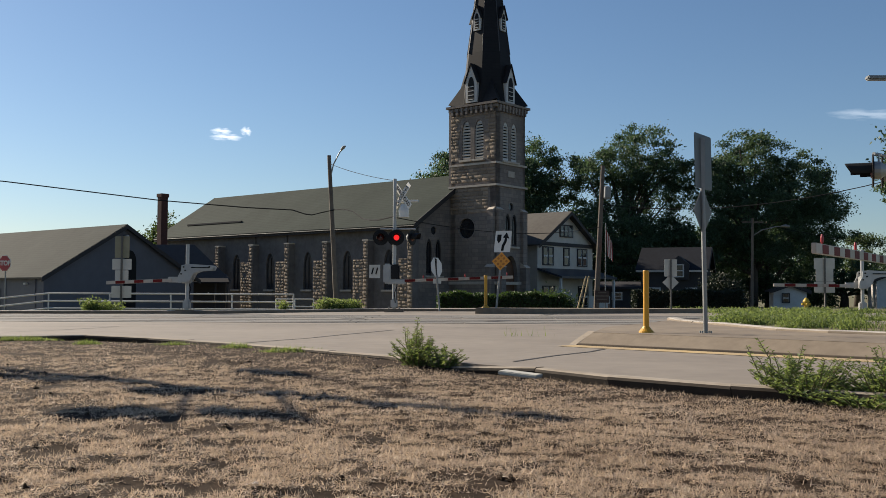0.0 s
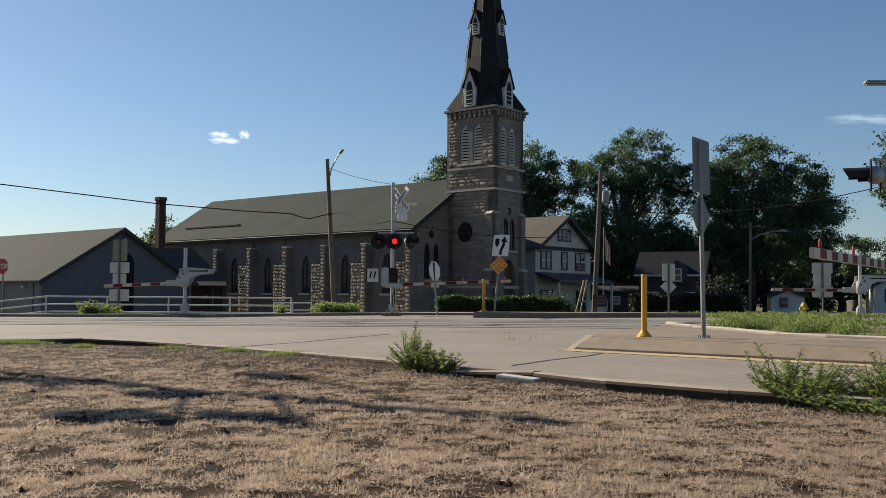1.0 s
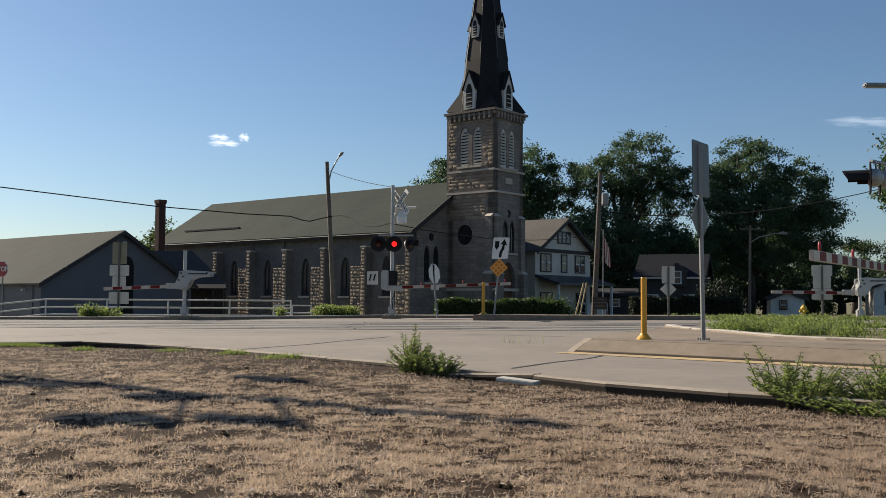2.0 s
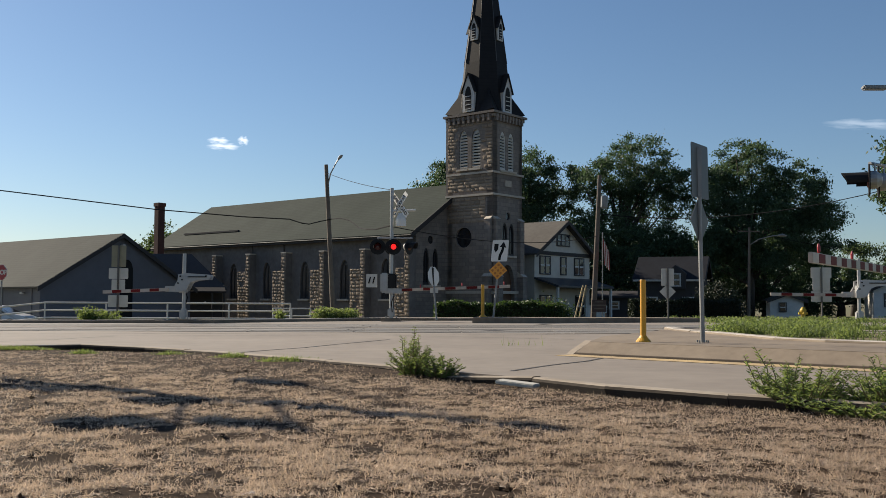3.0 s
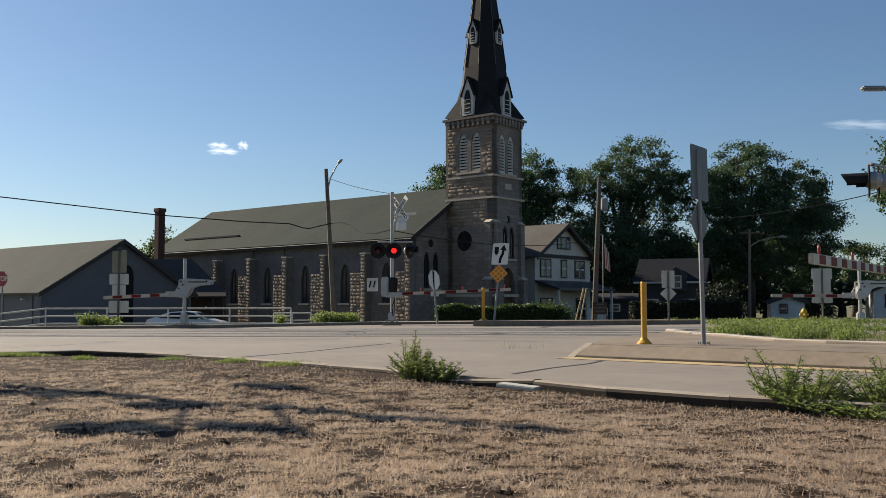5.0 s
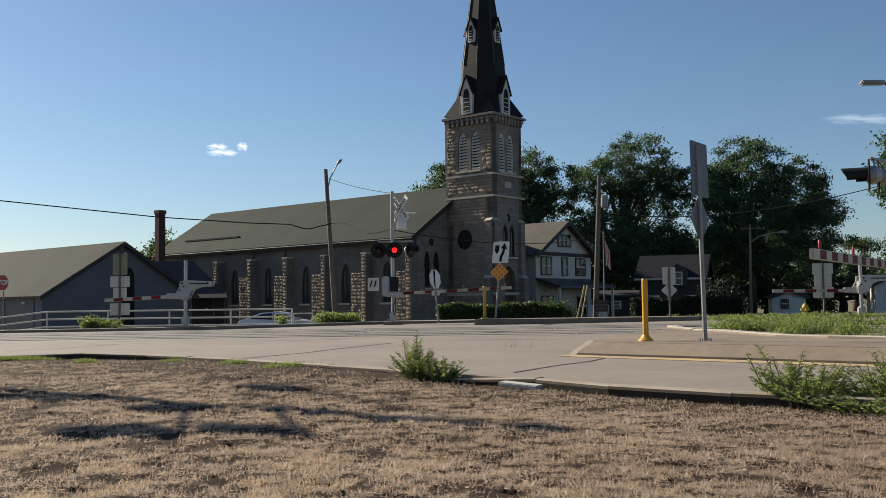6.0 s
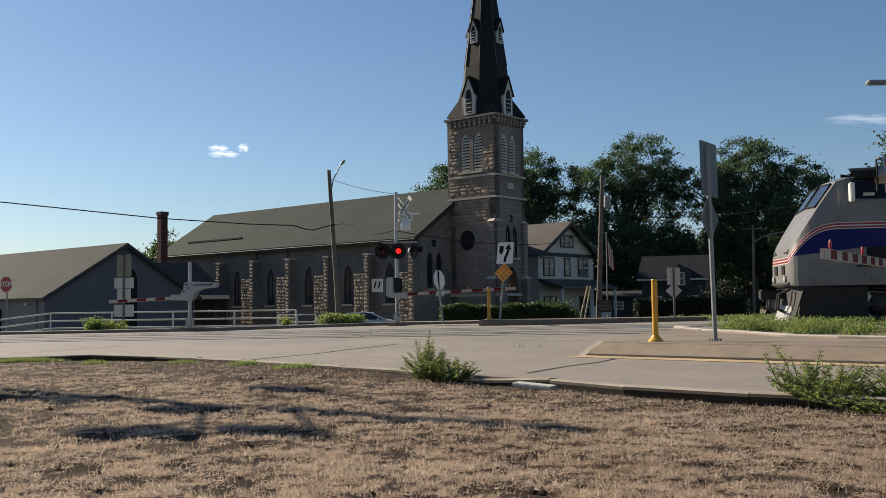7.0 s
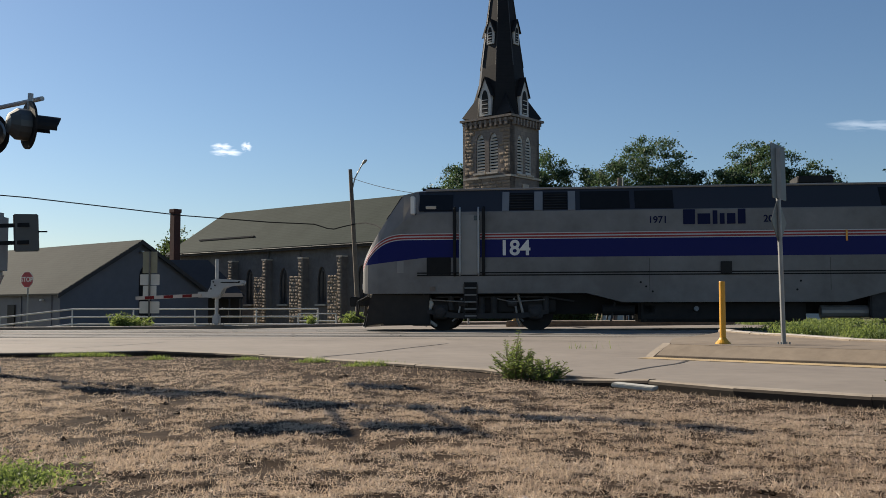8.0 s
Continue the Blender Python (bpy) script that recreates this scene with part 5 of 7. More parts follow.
def build_plants():
    weed("roadside_weed", "tall leafy green weed at the kerb", -0.40, 10.35, 0.03, 0.54, 0.30, 18, 21, leaf=0.048, leafy=64)
    weed("roadside_weed", "bushy green weed at the kerb", -0.36, 10.3, 0.03, 0.32, 0.55, 34, 27, leaf=0.046, leafy=50)
    weed("roadside_weed", "bushy green weed at the kerb", -0.10, 10.1, 0.03, 0.24, 0.44, 30, 22, leaf=0.046, leafy=50)
    weed("roadside_weed", "tall branching weed at the kerb", 2.52, 7.6, 0.0, 0.52, 0.50, 22, 23, leaf=0.05, leafy=56)
    weed("roadside_weed", "dense leafy weed at the kerb", 2.66, 7.45, 0.0, 0.36, 0.66, 56, 24, leaf=0.048, leafy=56)
    weed("roadside_weed", "dense leafy weed at the kerb", 3.15, 7.2, 0.0, 0.36, 0.70, 56, 28, leaf=0.048, leafy=56)
    weed("roadside_weed", "tall branching weed at the kerb", 3.22, 7.1, 0.0, 0.56, 0.55, 20, 29, leaf=0.05, leafy=56)
    weed("roadside_weed", "low leafy weed sprawling on dry earth", 2.95, 7.1, 0.0, 0.14, 1.1, 70, 25, leaf=0.05, leafy=50)
    weed("roadside_weed", "dense leafy weed at the kerb", 3.75, 6.8, 0.0, 0.42, 0.8, 50, 26, leaf=0.052, leafy=56)
    tufts("green_tufts", "short green tufts along the kerb", [(-6.6, 14.9, 0.02, 0.5, 0.12), (-5.2, 13.9, 0.02, 0.18, 0.1), (-2.9, 13.2, 0.02, 0.22, 0.12), (-2.0, 12.35, 0.02, 0.4, 0.1), (-3.95, 13.9, 0.0, 0.25, 0.1)], 2600, 0.085, LEAF_WEED, 31, lean=0.8)
    tufts("green_tufts", "low green ground cover on dry earth", [(-3.15, 4.35, 0.0, 0.4, 0.3), (-3.5, 4.6, 0.0, 0.4, 0.3)], 3600, 0.06, LEAF_HEDGE, 32, lean=0.9)
    leafy("green_tufts", "low clover-like leaves on dry earth", [(-3.15, 4.35, 0.0, 0.4, 0.3), (-3.5, 4.6, 0.0, 0.4, 0.3)], 7000, 0.06, 38, leaf=0.024)
    leafy("weed_clump", "green weeds growing at the far kerb", [(-12.6, 34.9, 0.05, 0.75, 0.25), (-12.9, 34.9, 0.15, 0.3, 0.2), (-6.4, 37.0, 0.1, 0.22, 0.2), (-4.35, 38.3, 0.1, 0.8, 0.3), (-4.9, 38.2, 0.15, 0.35, 0.3), (-3.9, 38.6, 0.1, 0.4, 0.3)], 7000, 0.38, 33, leaf=0.10)
    pts = []
    rnd = random.Random(8)
    for i in range(90):
        s = rnd.random()
        x = 5.0 + 9 * s
        y = max(14.9 - 3 * (s > 0.06), 17.8 - 26 * s, 14.7 - 6.5 * s) + 0.2 + 4.2 * rnd.random() ** 1.6
        pts.append((x, y, lawn_z(x, y) - 0.02, rnd.uniform(0.2, 0.7), rnd.uniform(0.15, 0.4)))
    tufts("verge_weeds", "thick green weeds on the verge", pts, 11000, 0.26, LEAF_WEED, 34, w=0.012)
    leafy("verge_weeds", "leafy green weeds on the verge", pts, 34000, 0.26, 37)
    pts = [(rnd.uniform(8.8, 24), rnd.uniform(32.6, 37), 0.04, 1.0, 0.5) for i in range(60)] + [(rnd.uniform(6.6, 15), rnd.uniform(25.6, 27.4), 0.04, 0.8, 0.3) for i in range(36)]
    tufts("verge_weeds", "green weeds beside the railway", pts, 12000, 0.26, LEAF_WEED, 35, w=0.025)
    leafy("verge_weeds", "leafy weeds beside the railway", pts, 30000, 0.26, 39, leaf=0.09)
    tufts("dry_stalks", "thin dry stalks at the island's nose", [(1.2, 16.2, 0.07, 0.6, 0.15)], 22, 0.17, LEAF_WEED, 36)
    # cut dry straw over the bare earth
    rng = np.random.default_rng(40)
    n = 2600000
    y = np.where(rng.uniform(size=n) < 0.8, 1.2 + 14.1 * rng.uniform(size=n) ** 1.3 + rng.normal(size=n) * 0.5, rng.uniform(-9, 16, n))
    x = np.where(rng.uniform(size=n) < 0.78, (rng.uniform(-0.58, 0.58, n) + rng.normal(size=n) * 0.1) * (np.abs(y) + 1.6) - 0.3, rng.normal(size=n) * 6 - 1)
    x = np.clip(x, -14, 11)
    grid = np.array([[0.45 * noise.noise((a * 0.11, b * 0.11, 5.0)) + 0.7 * noise.noise((a * 0.33, b * 0.33, 2.0)) + 1.0 * noise.noise((a * 0.83, b * 0.83, 8.0)) for b in range(-120, 180)] for a in range(-150, 120)])
    gx, gy = np.clip(x * 10 + 150, 0, 268.9), np.clip(y * 10 + 120, 0, 298.9)
    ix, iy = gx.astype(int), gy.astype(int)
    fx, fy = gx - ix, gy - iy
    dens = (grid[ix, iy] * (1 - fx) + grid[ix + 1, iy] * fx) * (1 - fy) + (grid[ix, iy + 1] * (1 - fx) + grid[ix + 1, iy + 1] * fx) * fy
    xk = np.arange(-20, 20, 0.05)
    ky = np.interp(x, xk, [kerb_y(a) for a in xk.tolist()])
    keep = (y < ky - 0.22) & (1.2 * dens + 0.2 * np.clip(x * 0.6, -1, 1) + rng.uniform(-0.42, 0.56, n) > 0.0) & (rng.uniform(size=n) < np.clip((ky - y) / 3.0, 0.2, 1) * np.clip(1.35 - 0.09 * y, 0.35, 1))
    x, y = x[keep], y[keep]
    m = len(x)
    xs, ys = np.arange(-14, 12, 0.08), np.arange(-11, 17, 0.08)
    gg = np.array([[ground_z(a, b) for b in ys.tolist()] for a in xs.tolist()])
    gz = gg[np.clip(np.rint((x + 14) / 0.08).astype(int), 0, len(xs) - 1), np.clip(np.rint((y + 11) / 0.08).astype(int), 0, len(ys) - 1)]
    d = np.stack([rng.normal(size=m), rng.normal(size=m), np.abs(rng.normal(size=m)) * 0.25], 1)
    tuft = rng.uniform(size=m) < 0.36
    d[tuft, 2] += rng.uniform(0.7, 2.4, tuft.sum())
    d /= np.linalg.norm(d, axis=1, keepdims=True)
    L = rng.uniform(0.012, 0.042, m) * np.clip(0.8 + y * 0.03, 0.8, 1.1)
    c = np.stack([x, y, gz + 0.003 + rng.uniform(0, 0.012, m)], 1)
    c[:, 2] += d[:, 2] * L / 2
    nrm = rng.normal(size=(m, 3))
    nrm[~tuft, 2] += 1.4
    tagged(quads("straw", c, L, rng.uniform(0.002, 0.0048, m) * np.clip(0.8 + y * 0.04, 0.8, 1.2), d, STRAW, normals=nrm, tri=True), "cut dry straw lying on bare earth", "straw", kind="stuff")
    # clods
    mb = MB()
    rr = random.Random(9)
    for i in range(900):
        yy = 2.6 + 9 * rr.random() ** 1.4
        xx = (rr.random() - 0.5) * (yy * 1.1 + 2) - 0.2
        if yy > kerb_y(xx) - 0.15:
            continue
        s = rr.uniform(0.007, 0.03)
        gz0 = ground_z(xx, yy)
        vs = [(xx + rr.uniform(.6, 1.2) * s * a, yy + rr.uniform(.6, 1.2) * s * b, gz0 + c * s * rr.uniform(.4, .8) + 0.003) for a, b, c in ((1, 0, 0), (0, 1, 0), (-1, 0, 0), (0, -1, 0), (0, 0, 1), (0, 0, -1))]
        mb.add(vs, [(0, 1, 4), (1, 2, 4), (2, 3, 4), (3, 0, 4), (1, 0, 5), (2, 1, 5), (3, 2, 5), (0, 3, 5)])
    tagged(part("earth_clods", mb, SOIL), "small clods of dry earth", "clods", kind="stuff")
    lit = MB().add([(-0.83, 3.93, 0.018), (-0.79, 3.92, 0.024), (-0.745, 3.94, 0.018), (-0.765, 3.965, 0.02), (-0.805, 3.97, 0.018), (-0.785, 3.945, 0.032)], [(0, 1, 5), (1, 2, 5), (2, 3, 5), (3, 4, 5), (4, 0, 5), (0, 4, 3, 2, 1)])
    tagged(part("litter_scrap", lit, LITTER), "crumpled scrap of pale litter on straw", "litter")


# ---- crossing signals ----
def flasher(parent, p, face, lens, hood=0.32, r=0.30, shell=None, hr=0.165):
    """One crossing light: black background disc, lamp housing, hood and red lens. face: the way that it shines."""
    f = Vector(face).normalized()
    e = Z.cross(f).normalized()
    p = Vector(p)
    d = part("signal_light", MB().prism(circle(r, 24), p, e, Z, -0.025 if e.cross(Z).dot(f) > 0 else 0.025), SIGNAL_BLACK, parent, "black disc signal light")
    part("housing", MB().tube([p - f * 0.02, p - f * 0.14, p - f * 0.22, p - f * 0.24], [0.17, 0.165, 0.10, 0.03], 16), shell or SIGNAL_SILVER, d, "rounded lamp housing")
    mb = MB()
    arc = [math.pi * (-0.12 + 1.24 * k / 12) for k in range(13)]
    n = len(arc)
    vs = []
    for rr in (hr, hr - 0.01):
        for t in (0.0, 1.0):
            vs += [p + f * (0.01 + t * hood * (0.78 + 0.22 * max(0, math.sin(a)))) + (e * math.cos(a) + Z * math.sin(a)) * rr for a in arc]
    fs = []
    for k in range(n - 1):
        fs += [(k, k + 1, n + k + 1, n + k), (2 * n + k, 3 * n + k, 3 * n + k + 1, 2 * n + k + 1), (n + k, n + k + 1, 3 * n + k + 1, 3 * n + k)]
    part("hood", mb.add(vs, fs), SIGNAL_BLACK, d)
    if lens:
        part("lens", MB().tube([p + f * 0.005, p + f * 0.03, p + f * 0.045], [0.15, 0.13, 0.03], 18), RED_LENS_OFF, d, "dim red lens")
    return d


def turning_lamp(parent, p, face):
    """The flashing lamp of a light: a drum with one bright side that swings round."""
    rotor = part("lamp_drum", MB(), RED_LENS_OFF, parent, "red lamp that turns to flash")
    mb = MB()
    mb.tube([(0, 0.0, 0), (0, -0.03, 0), (0, -0.05, 0)], [0.14, 0.125, 0.03], 18)
    mb.cur = 1
    mb.tube([(0, 0.012, 0), (0, 0.03, 0), (0, 0.045, 0)], [0.105, 0.095, 0.03], 18)
    me = rotor.data
    me.from_pydata(mb.v, [], mb.f)
    me.materials.append(RED_LENS_ON)
    me.polygons.foreach_set("material_index", mb.mi)
    # bright side faces along face when turned to 0
    ang = math.degrees(math.atan2(face[1], face[0])) - 90
    return rotor, Vector(p), ang


def mast(parent, x, y, z0, z1, r=0.07, base=True):
    part("mast", MB().tube([(x, y, z0), (x, y, z1)], r, 14), SIGNAL_SILVER, parent, "silver steel mast")
    if base:
        part("base_cover", MB().box((x, y, z0 + 0.2), (0.26, 0.26, 0.36)), SIGNAL_SILVER, parent, bevel=0.05)
        part("foundation", MB().box((x, y, z0 - 0.2), (0.7, 0.7, 0.42)), CONCRETE_WORN, parent, bevel=0.03)
        for s in ((-.2, -.2), (.2, -.2), (.2, .2), (-.2, .2)):
            part("anchor_bolt", MB().tube([(x + s[0], y + s[1], z0), (x + s[0], y + s[1], z0 + 0.08)], 0.018, 6), GALV, parent)


def gate_arm(parent, a, b, thick=0.12, wide=0.05, stripes=9, lights=(0.25, 0.6, 0.95)):
    """A striped barrier arm from a to its tip b, of red and white lengths, with small red lamps on top."""
    a, b = Vector(a), Vector(b)
    d = (b - a)
    L = d.length
    d.normalize()
    s = Z.cross(d).normalized()
    up = d.cross(s)
    if up.z < 0:
        up = -up
    arm = part("barrier_arm", MB().box(a + d * L / 2, (L, wide, thick), Matrix((d, s, up)).transposed().to_4x4()), GATE_WHITE, parent, "red and white striped barrier arm", bevel=0.008)
    for i in range(stripes):
        t = (i + 0.5) / stripes
        if i % 2:
            ob = part("red_stripe", MB().box(a + d * L * t, (L / stripes, wide + 0.008, thick * 0.86), Matrix((d, s, up)).transposed().to_4x4()), GATE_RED, arm)
    for t in lights:
        q = a + d * L * t + up * (thick / 2)
        lamp = part("arm_lamp", MB().tube([q, q + up * 0.03, q + up * 0.09, q + up * 0.13], [0.012, 0.022, 0.022, 0.012], 10), SIGN_RED, arm, "small red lamp on the arm")
    return arm


def mechanism(parent, p, d, k=1.0):
    """The gate machine on its mast: box, arm bracket and counterweight blades behind."""
    p, d = Vector(p), Vector(d).normalized()
    s = Z.cross(d).normalized()
    R = Matrix((d, s, Z)).transposed().to_4x4()
    part("machine_box", MB().box(p + Z * 0.1, (0.3 * k, 0.3 * k, 0.46 * k), R), SIGNAL_SILVER, parent, "silver gate machine box", bevel=0.03)
    part("arm_socket", MB().box(p + d * 0.42 - s * 0.05 + Z * 0.0, (0.46, 0.1, 0.2), R), SIGNAL_SILVER, parent, bevel=0.015)
    for o in (-0.24, 0.24):
        mb = MB().prism([(0.22, -0.12), (0.24, 0.12), (0.14, 0.3), (0.12, 0.5), (-0.1, 0.55), (-0.95, 0.5), (-1.0, 0.44), (-0.95, 0.33), (-0.5, 0.3), (-0.3, 0.22), (-0.16, -0.06)], p + s * o, d, Z, 0.035)
        blade = part("counterweight_arm", mb, SIGNAL_SILVER, parent)
        part("slot", MB().box(p + s * (o + (0.038 if o > 0 else -0.004)) - d * 0.55 + Z * 0.42, (0.66, 0.006, 0.035), R), SIGN_BLACK, blade)
        for a, b in ((0.04, 0.44), (0.12, 0.2), (-0.02, 0.32), (-0.86, 0.45)):
            part("bolt", MB().tube([p + s * (o - 0.012) - d * -a + Z * b, p + s * (o + 0.05) - d * -a + Z * b], 0.026, 8), SIGN_BLACK, blade)
    part("counterweight", MB().box(p - d * 0.74 + Z * 0.38, (0.34, 0.40, 0.1), R), SIGNAL_SILVER, parent, bevel=0.02)
    part("conduit", MB().tube([p - d * 0.02 - s * 0.2 + Z * -0.1, p - d * 0.1 - s * 0.22 - Z * 0.3, p - s * 0.12 - Z * 0.75], 0.02, 6), WIRE, parent)


def crossbuck(parent, p, ex, out):
    """Two crossed white boards; the lettering runs along them."""
    for s in (-1, 1):
        ang = s * 45
        d = (ex * math.cos(radians(ang)) + Z * math.sin(radians(ang)))
        u = out.cross(d)
        c = Vector(p) + out * (0.02 * s)
        R = Matrix((d, out, d.cross(out))).transposed().to_4x4()
        b = part("crossbuck_board", MB().box(c, (1.22, 0.012, 0.23), R), SIGN_WHITE, parent, "white crossing board")
        words = "CROSSING" if s > 0 else "RAIL  ROAD"
        up = -(d.cross(out)) if (d.cross(out)).z < 0 else d.cross(out)
        m = Matrix((d, up, d.cross(up))).transposed().to_4x4()
        writing(words, 0.2, SIGN_BLACK, b, Matrix.Translation(c + (d.cross(up)) * 0.012) @ m)


ROTORS = []


def build_signals():
    # beyond the railway, middle: mast with lights, crossbuck, lowered arm
    g = tagged(empty("crossing_signal"), "silver crossing signal with flashing red lights and lowered arm", "crossing signal", "crossing signals")
    x, y = -2.2, 37.0
    mast(g, x, y, 0.17, 5.12)
    part("crossarm", MB().tube([(-2.75, y - .02, 3.2), (-1.4, y - .02, 3.2)], 0.03, 8), SIGNAL_SILVER, g)
    face = Vector((0.10, -1, 0))
    for px in (-2.72, -2.12):
        f = flasher(g, (px, y - 0.14, 2.87), face, False)
        ROTORS.append((turning_lamp(f, (px, y - 0.13, 2.87), face), px < -2.5))
        part("lens_ring", MB().ring(circle(0.165, 20), circle(0.14, 20), (px, y - 0.17, 2.87), (1, 0, 0), (0, 0, 1), 0.03), SIGNAL_BLACK, f)
    flasher(g, (-1.52, y, 2.88), (0.85, -0.45, 0), True)
    flasher(g, (-2.2, y + 0.5, 2.88), (0.1, 1, 0), True)
    crossbuck(g, (-1.9, y - 0.14, 4.45), Vector((0.68, -0.733, 0)), Vector((-0.733, -0.68, 0)))
    part("camera_arm", MB().tube([(x, y, 4.25), (-1.3, y - 0.1, 4.27)], 0.045, 8), SIGN_WHITE, g)
    part("bell", MB().tube([(-1.85, y - .1, 3.65), (-1.85, y - .1, 3.9), (-1.85, y - .1, 4.15)], [0.2, 0.2, 0.1], 14), SIGN_WHITE, g, "silver bell housing")
    part("arm_bracket", MB().box((x + 0.1, y - 0.2, 1.2), (0.7, 0.16, 0.2)), SIGNAL_SILVER, g, bevel=0.03)
    part("machine_box", MB().box((x + 0.02, y - 0.1, 1.55), (0.36, 0.4, 0.6)), SIGNAL_BLACK, g, "dark gate machine box", bevel=0.05)
    part("mast_box", MB().box((-2.45, y - 0.15, 1.5), (0.3, 0.35, 0.75)), SIGNAL_SILVER, g, bevel=0.05)
    gate_arm(g, (x, y - 0.22, 1.22), (2.27, 36.4, 1.39), 0.115, stripes=11)
    pl = part("notice_plate", MB().box((-2.93, y - 0.2, 1.58), (0.42, 0.03, 0.5), pose(0, 0, 0, 0, 0, -12)), SIGN_BACK, g, "pale plate with dark marks")
    for i in (-1, 1):
        part("dark_mark", MB().box((-2.93 + i * 0.08, y - 0.225 - i * 0.017, 1.6), (0.05, 0.01, 0.26), pose(0, 0, 0, 0, 15, -12)), SIGN_BLACK, pl)
    part("cable", MB().tube([(x + 0.1, y - .1, 1.0), (x + 0.02, y - 0.3, 0.75), (x + 0.05, y - 0.15, 0.4)], 0.02, 6), WIRE, g)
    # beyond the railway, off to the side: gate with its arm down
    for nm, gx, gy, gz, top, tip, zz in (("a", -9.34, 34.3, 0.13, 2.45, (-12.2, 34.3, 1.08), 1.18), ("b", 15.08, 36.0, 0.16, 2.45, (11.82, 36.0, 1.14), 1.12)):
        q = tagged(empty("crossing_gate"), "silver crossing gate with its striped arm down", "crossing gate", "crossing gates")
        mast(q, gx, gy, gz, top, 0.062)
        mechanism(q, (gx, gy - 0.1, zz + 0.02), (-1, 0, 0), 1.0)
        gate_arm(q, (gx - 0.5, gy - 0.15, zz), tip, 0.12, stripes=7, lights=())
    # near the verge: signal whose arm reaches over the road
    g = tagged(empty("crossing_signal"), "crossing signal beside the verge with lowered striped arm", "crossing signal", "crossing signals")
    mast(g, 9.0, 19.0, 0.2, 5.0)
    part("crossarm", MB().tube([(9.0, 19.0, 3.38), (7.75, 18.0, 3.38)], 0.035, 8), SIGNAL_SILVER, g)
    for fx, fy in ((7.72, 18.0), (8.02, 18.3)):
        flasher(g, (fx, fy, 3.07), (-0.93, 0.36, 0), True, hood=0.46, hr=0.15)
        part("hanger", MB().tube([(fx + .12, fy, 3.38), (fx + .12, fy, 3.1)], 0.02, 8), SIGNAL_SILVER, g)
    mechanism(g, (8.8, 19.0, 1.38), (-0.55, -0.83, 0), 0.9)
    gate_arm(g, (8.5, 18.75, 1.41), (4.62, 12.6, 1.375), 0.14, 0.06, stripes=19, lights=(0.93, 0.6))
    # beside the dry verge: the signal whose shadow falls on it
    g = tagged(empty("crossing_signal"), "near crossing signal with black disc lights", "crossing signal", "crossing signals")
    mx, my = -6.42, 11.05
    mast(g, mx, my, 0.0, 4.85, 0.12)
    for a, b in (((mx, my, 2.98), (-5.42, 10.36, 2.98)), ((mx, my, 3.0), (-6.0, 8.9, 3.0)), ((mx, my, 3.5), (-5.98, 9.55, 3.5)), ((mx, my, 4.6), (-8.06, 14.0, 4.6))):
        part("crossarm", MB().tube([a, b], 0.026, 8), SIGNAL_SILVER, g)
    # The last two discs stand out of view, added to cast verge shadows.
    for px, py, pz, fc, rr in ((-5.52, 10.30, 2.68, (0.75, 0.66, 0), 0.255), (-6.0, 10.3, 2.60, (-0.75, 0.66, 0), 0.255), (-6.0, 9.0, 2.62, (-0.8, 0.6, 0), 0.31), (-5.97, 9.6, 3.2, (-0.8, 0.6, 0), 0.24), (-8.03, 13.9, 4.3, (-0.8, 0.6, 0), 0.27)):
        # Housings wear the darkened metal in place of silver in shade.
        flasher(g, (px, py, pz), fc, True, hood=0.3, r=rr, shell=SIGN_BACK_SHADED, hr=0.12)
        part("hanger", MB().tube([(px, py, pz + 0.34), (px, py, pz + 0.1)], 0.03, 8), SIGNAL_SILVER, g)
    part("mast_box", MB().box((-5.88, 10.2, 1.42), (0.3, 0.34, 0.66)), GALV, g, bevel=0.05)
    part("mast_box_foot", MB().prism([(-0.15, 0), (0.13, 0), (0.02, -0.26), (-0.15, -0.3)], (-5.88, 10.3, 1.1), (1, 0, 0), (0, 0, 1), 0.2), SIGNAL_SILVER, g)
    part("sign_plate", MB().box((-5.47, 10.16, 1.53), (0.25, 0.03, 0.39), pose(0, 0, 0, 0, -3, 40)), POST_DULL, g, "plain back of a small sign", bevel=0.01)
    for zz in (1.42, 1.6):
        part("sign_bracket", MB().box((-5.6, 10.08, zz), (0.36, 0.04, 0.04), pose(0, 0, 0, 0, -4, 24)), SIGN_BLACK, g)
    part("sign_bolt", MB().tube([(-5.36, 10.2, 1.545), (-5.27, 10.2, 1.545)], 0.008, 6), SIGN_BLACK, g)


# ---- signs, posts, rails, poles ----
def rounded(w, h, r=0.04, n=4):
    pts = []
    for cx, cy, a0 in ((w / 2 - r, h / 2 - r, 0), (-w / 2 + r, h / 2 - r, 90), (-w / 2 + r, -h / 2 + r, 180), (w / 2 - r, -h / 2 + r, 270)):
        pts += [(cx + r * math.cos(radians(a0 + 90 * k / n)), cy + r * math.sin(radians(a0 + 90 * k / n))) for k in range(n + 1)]
    return pts


def plate(name, p, ex, poly, material, parent, ey=None, label="", th=0.006):
    return part(name, MB().prism(poly, p, ex, ey or Z, th), material, parent, label)


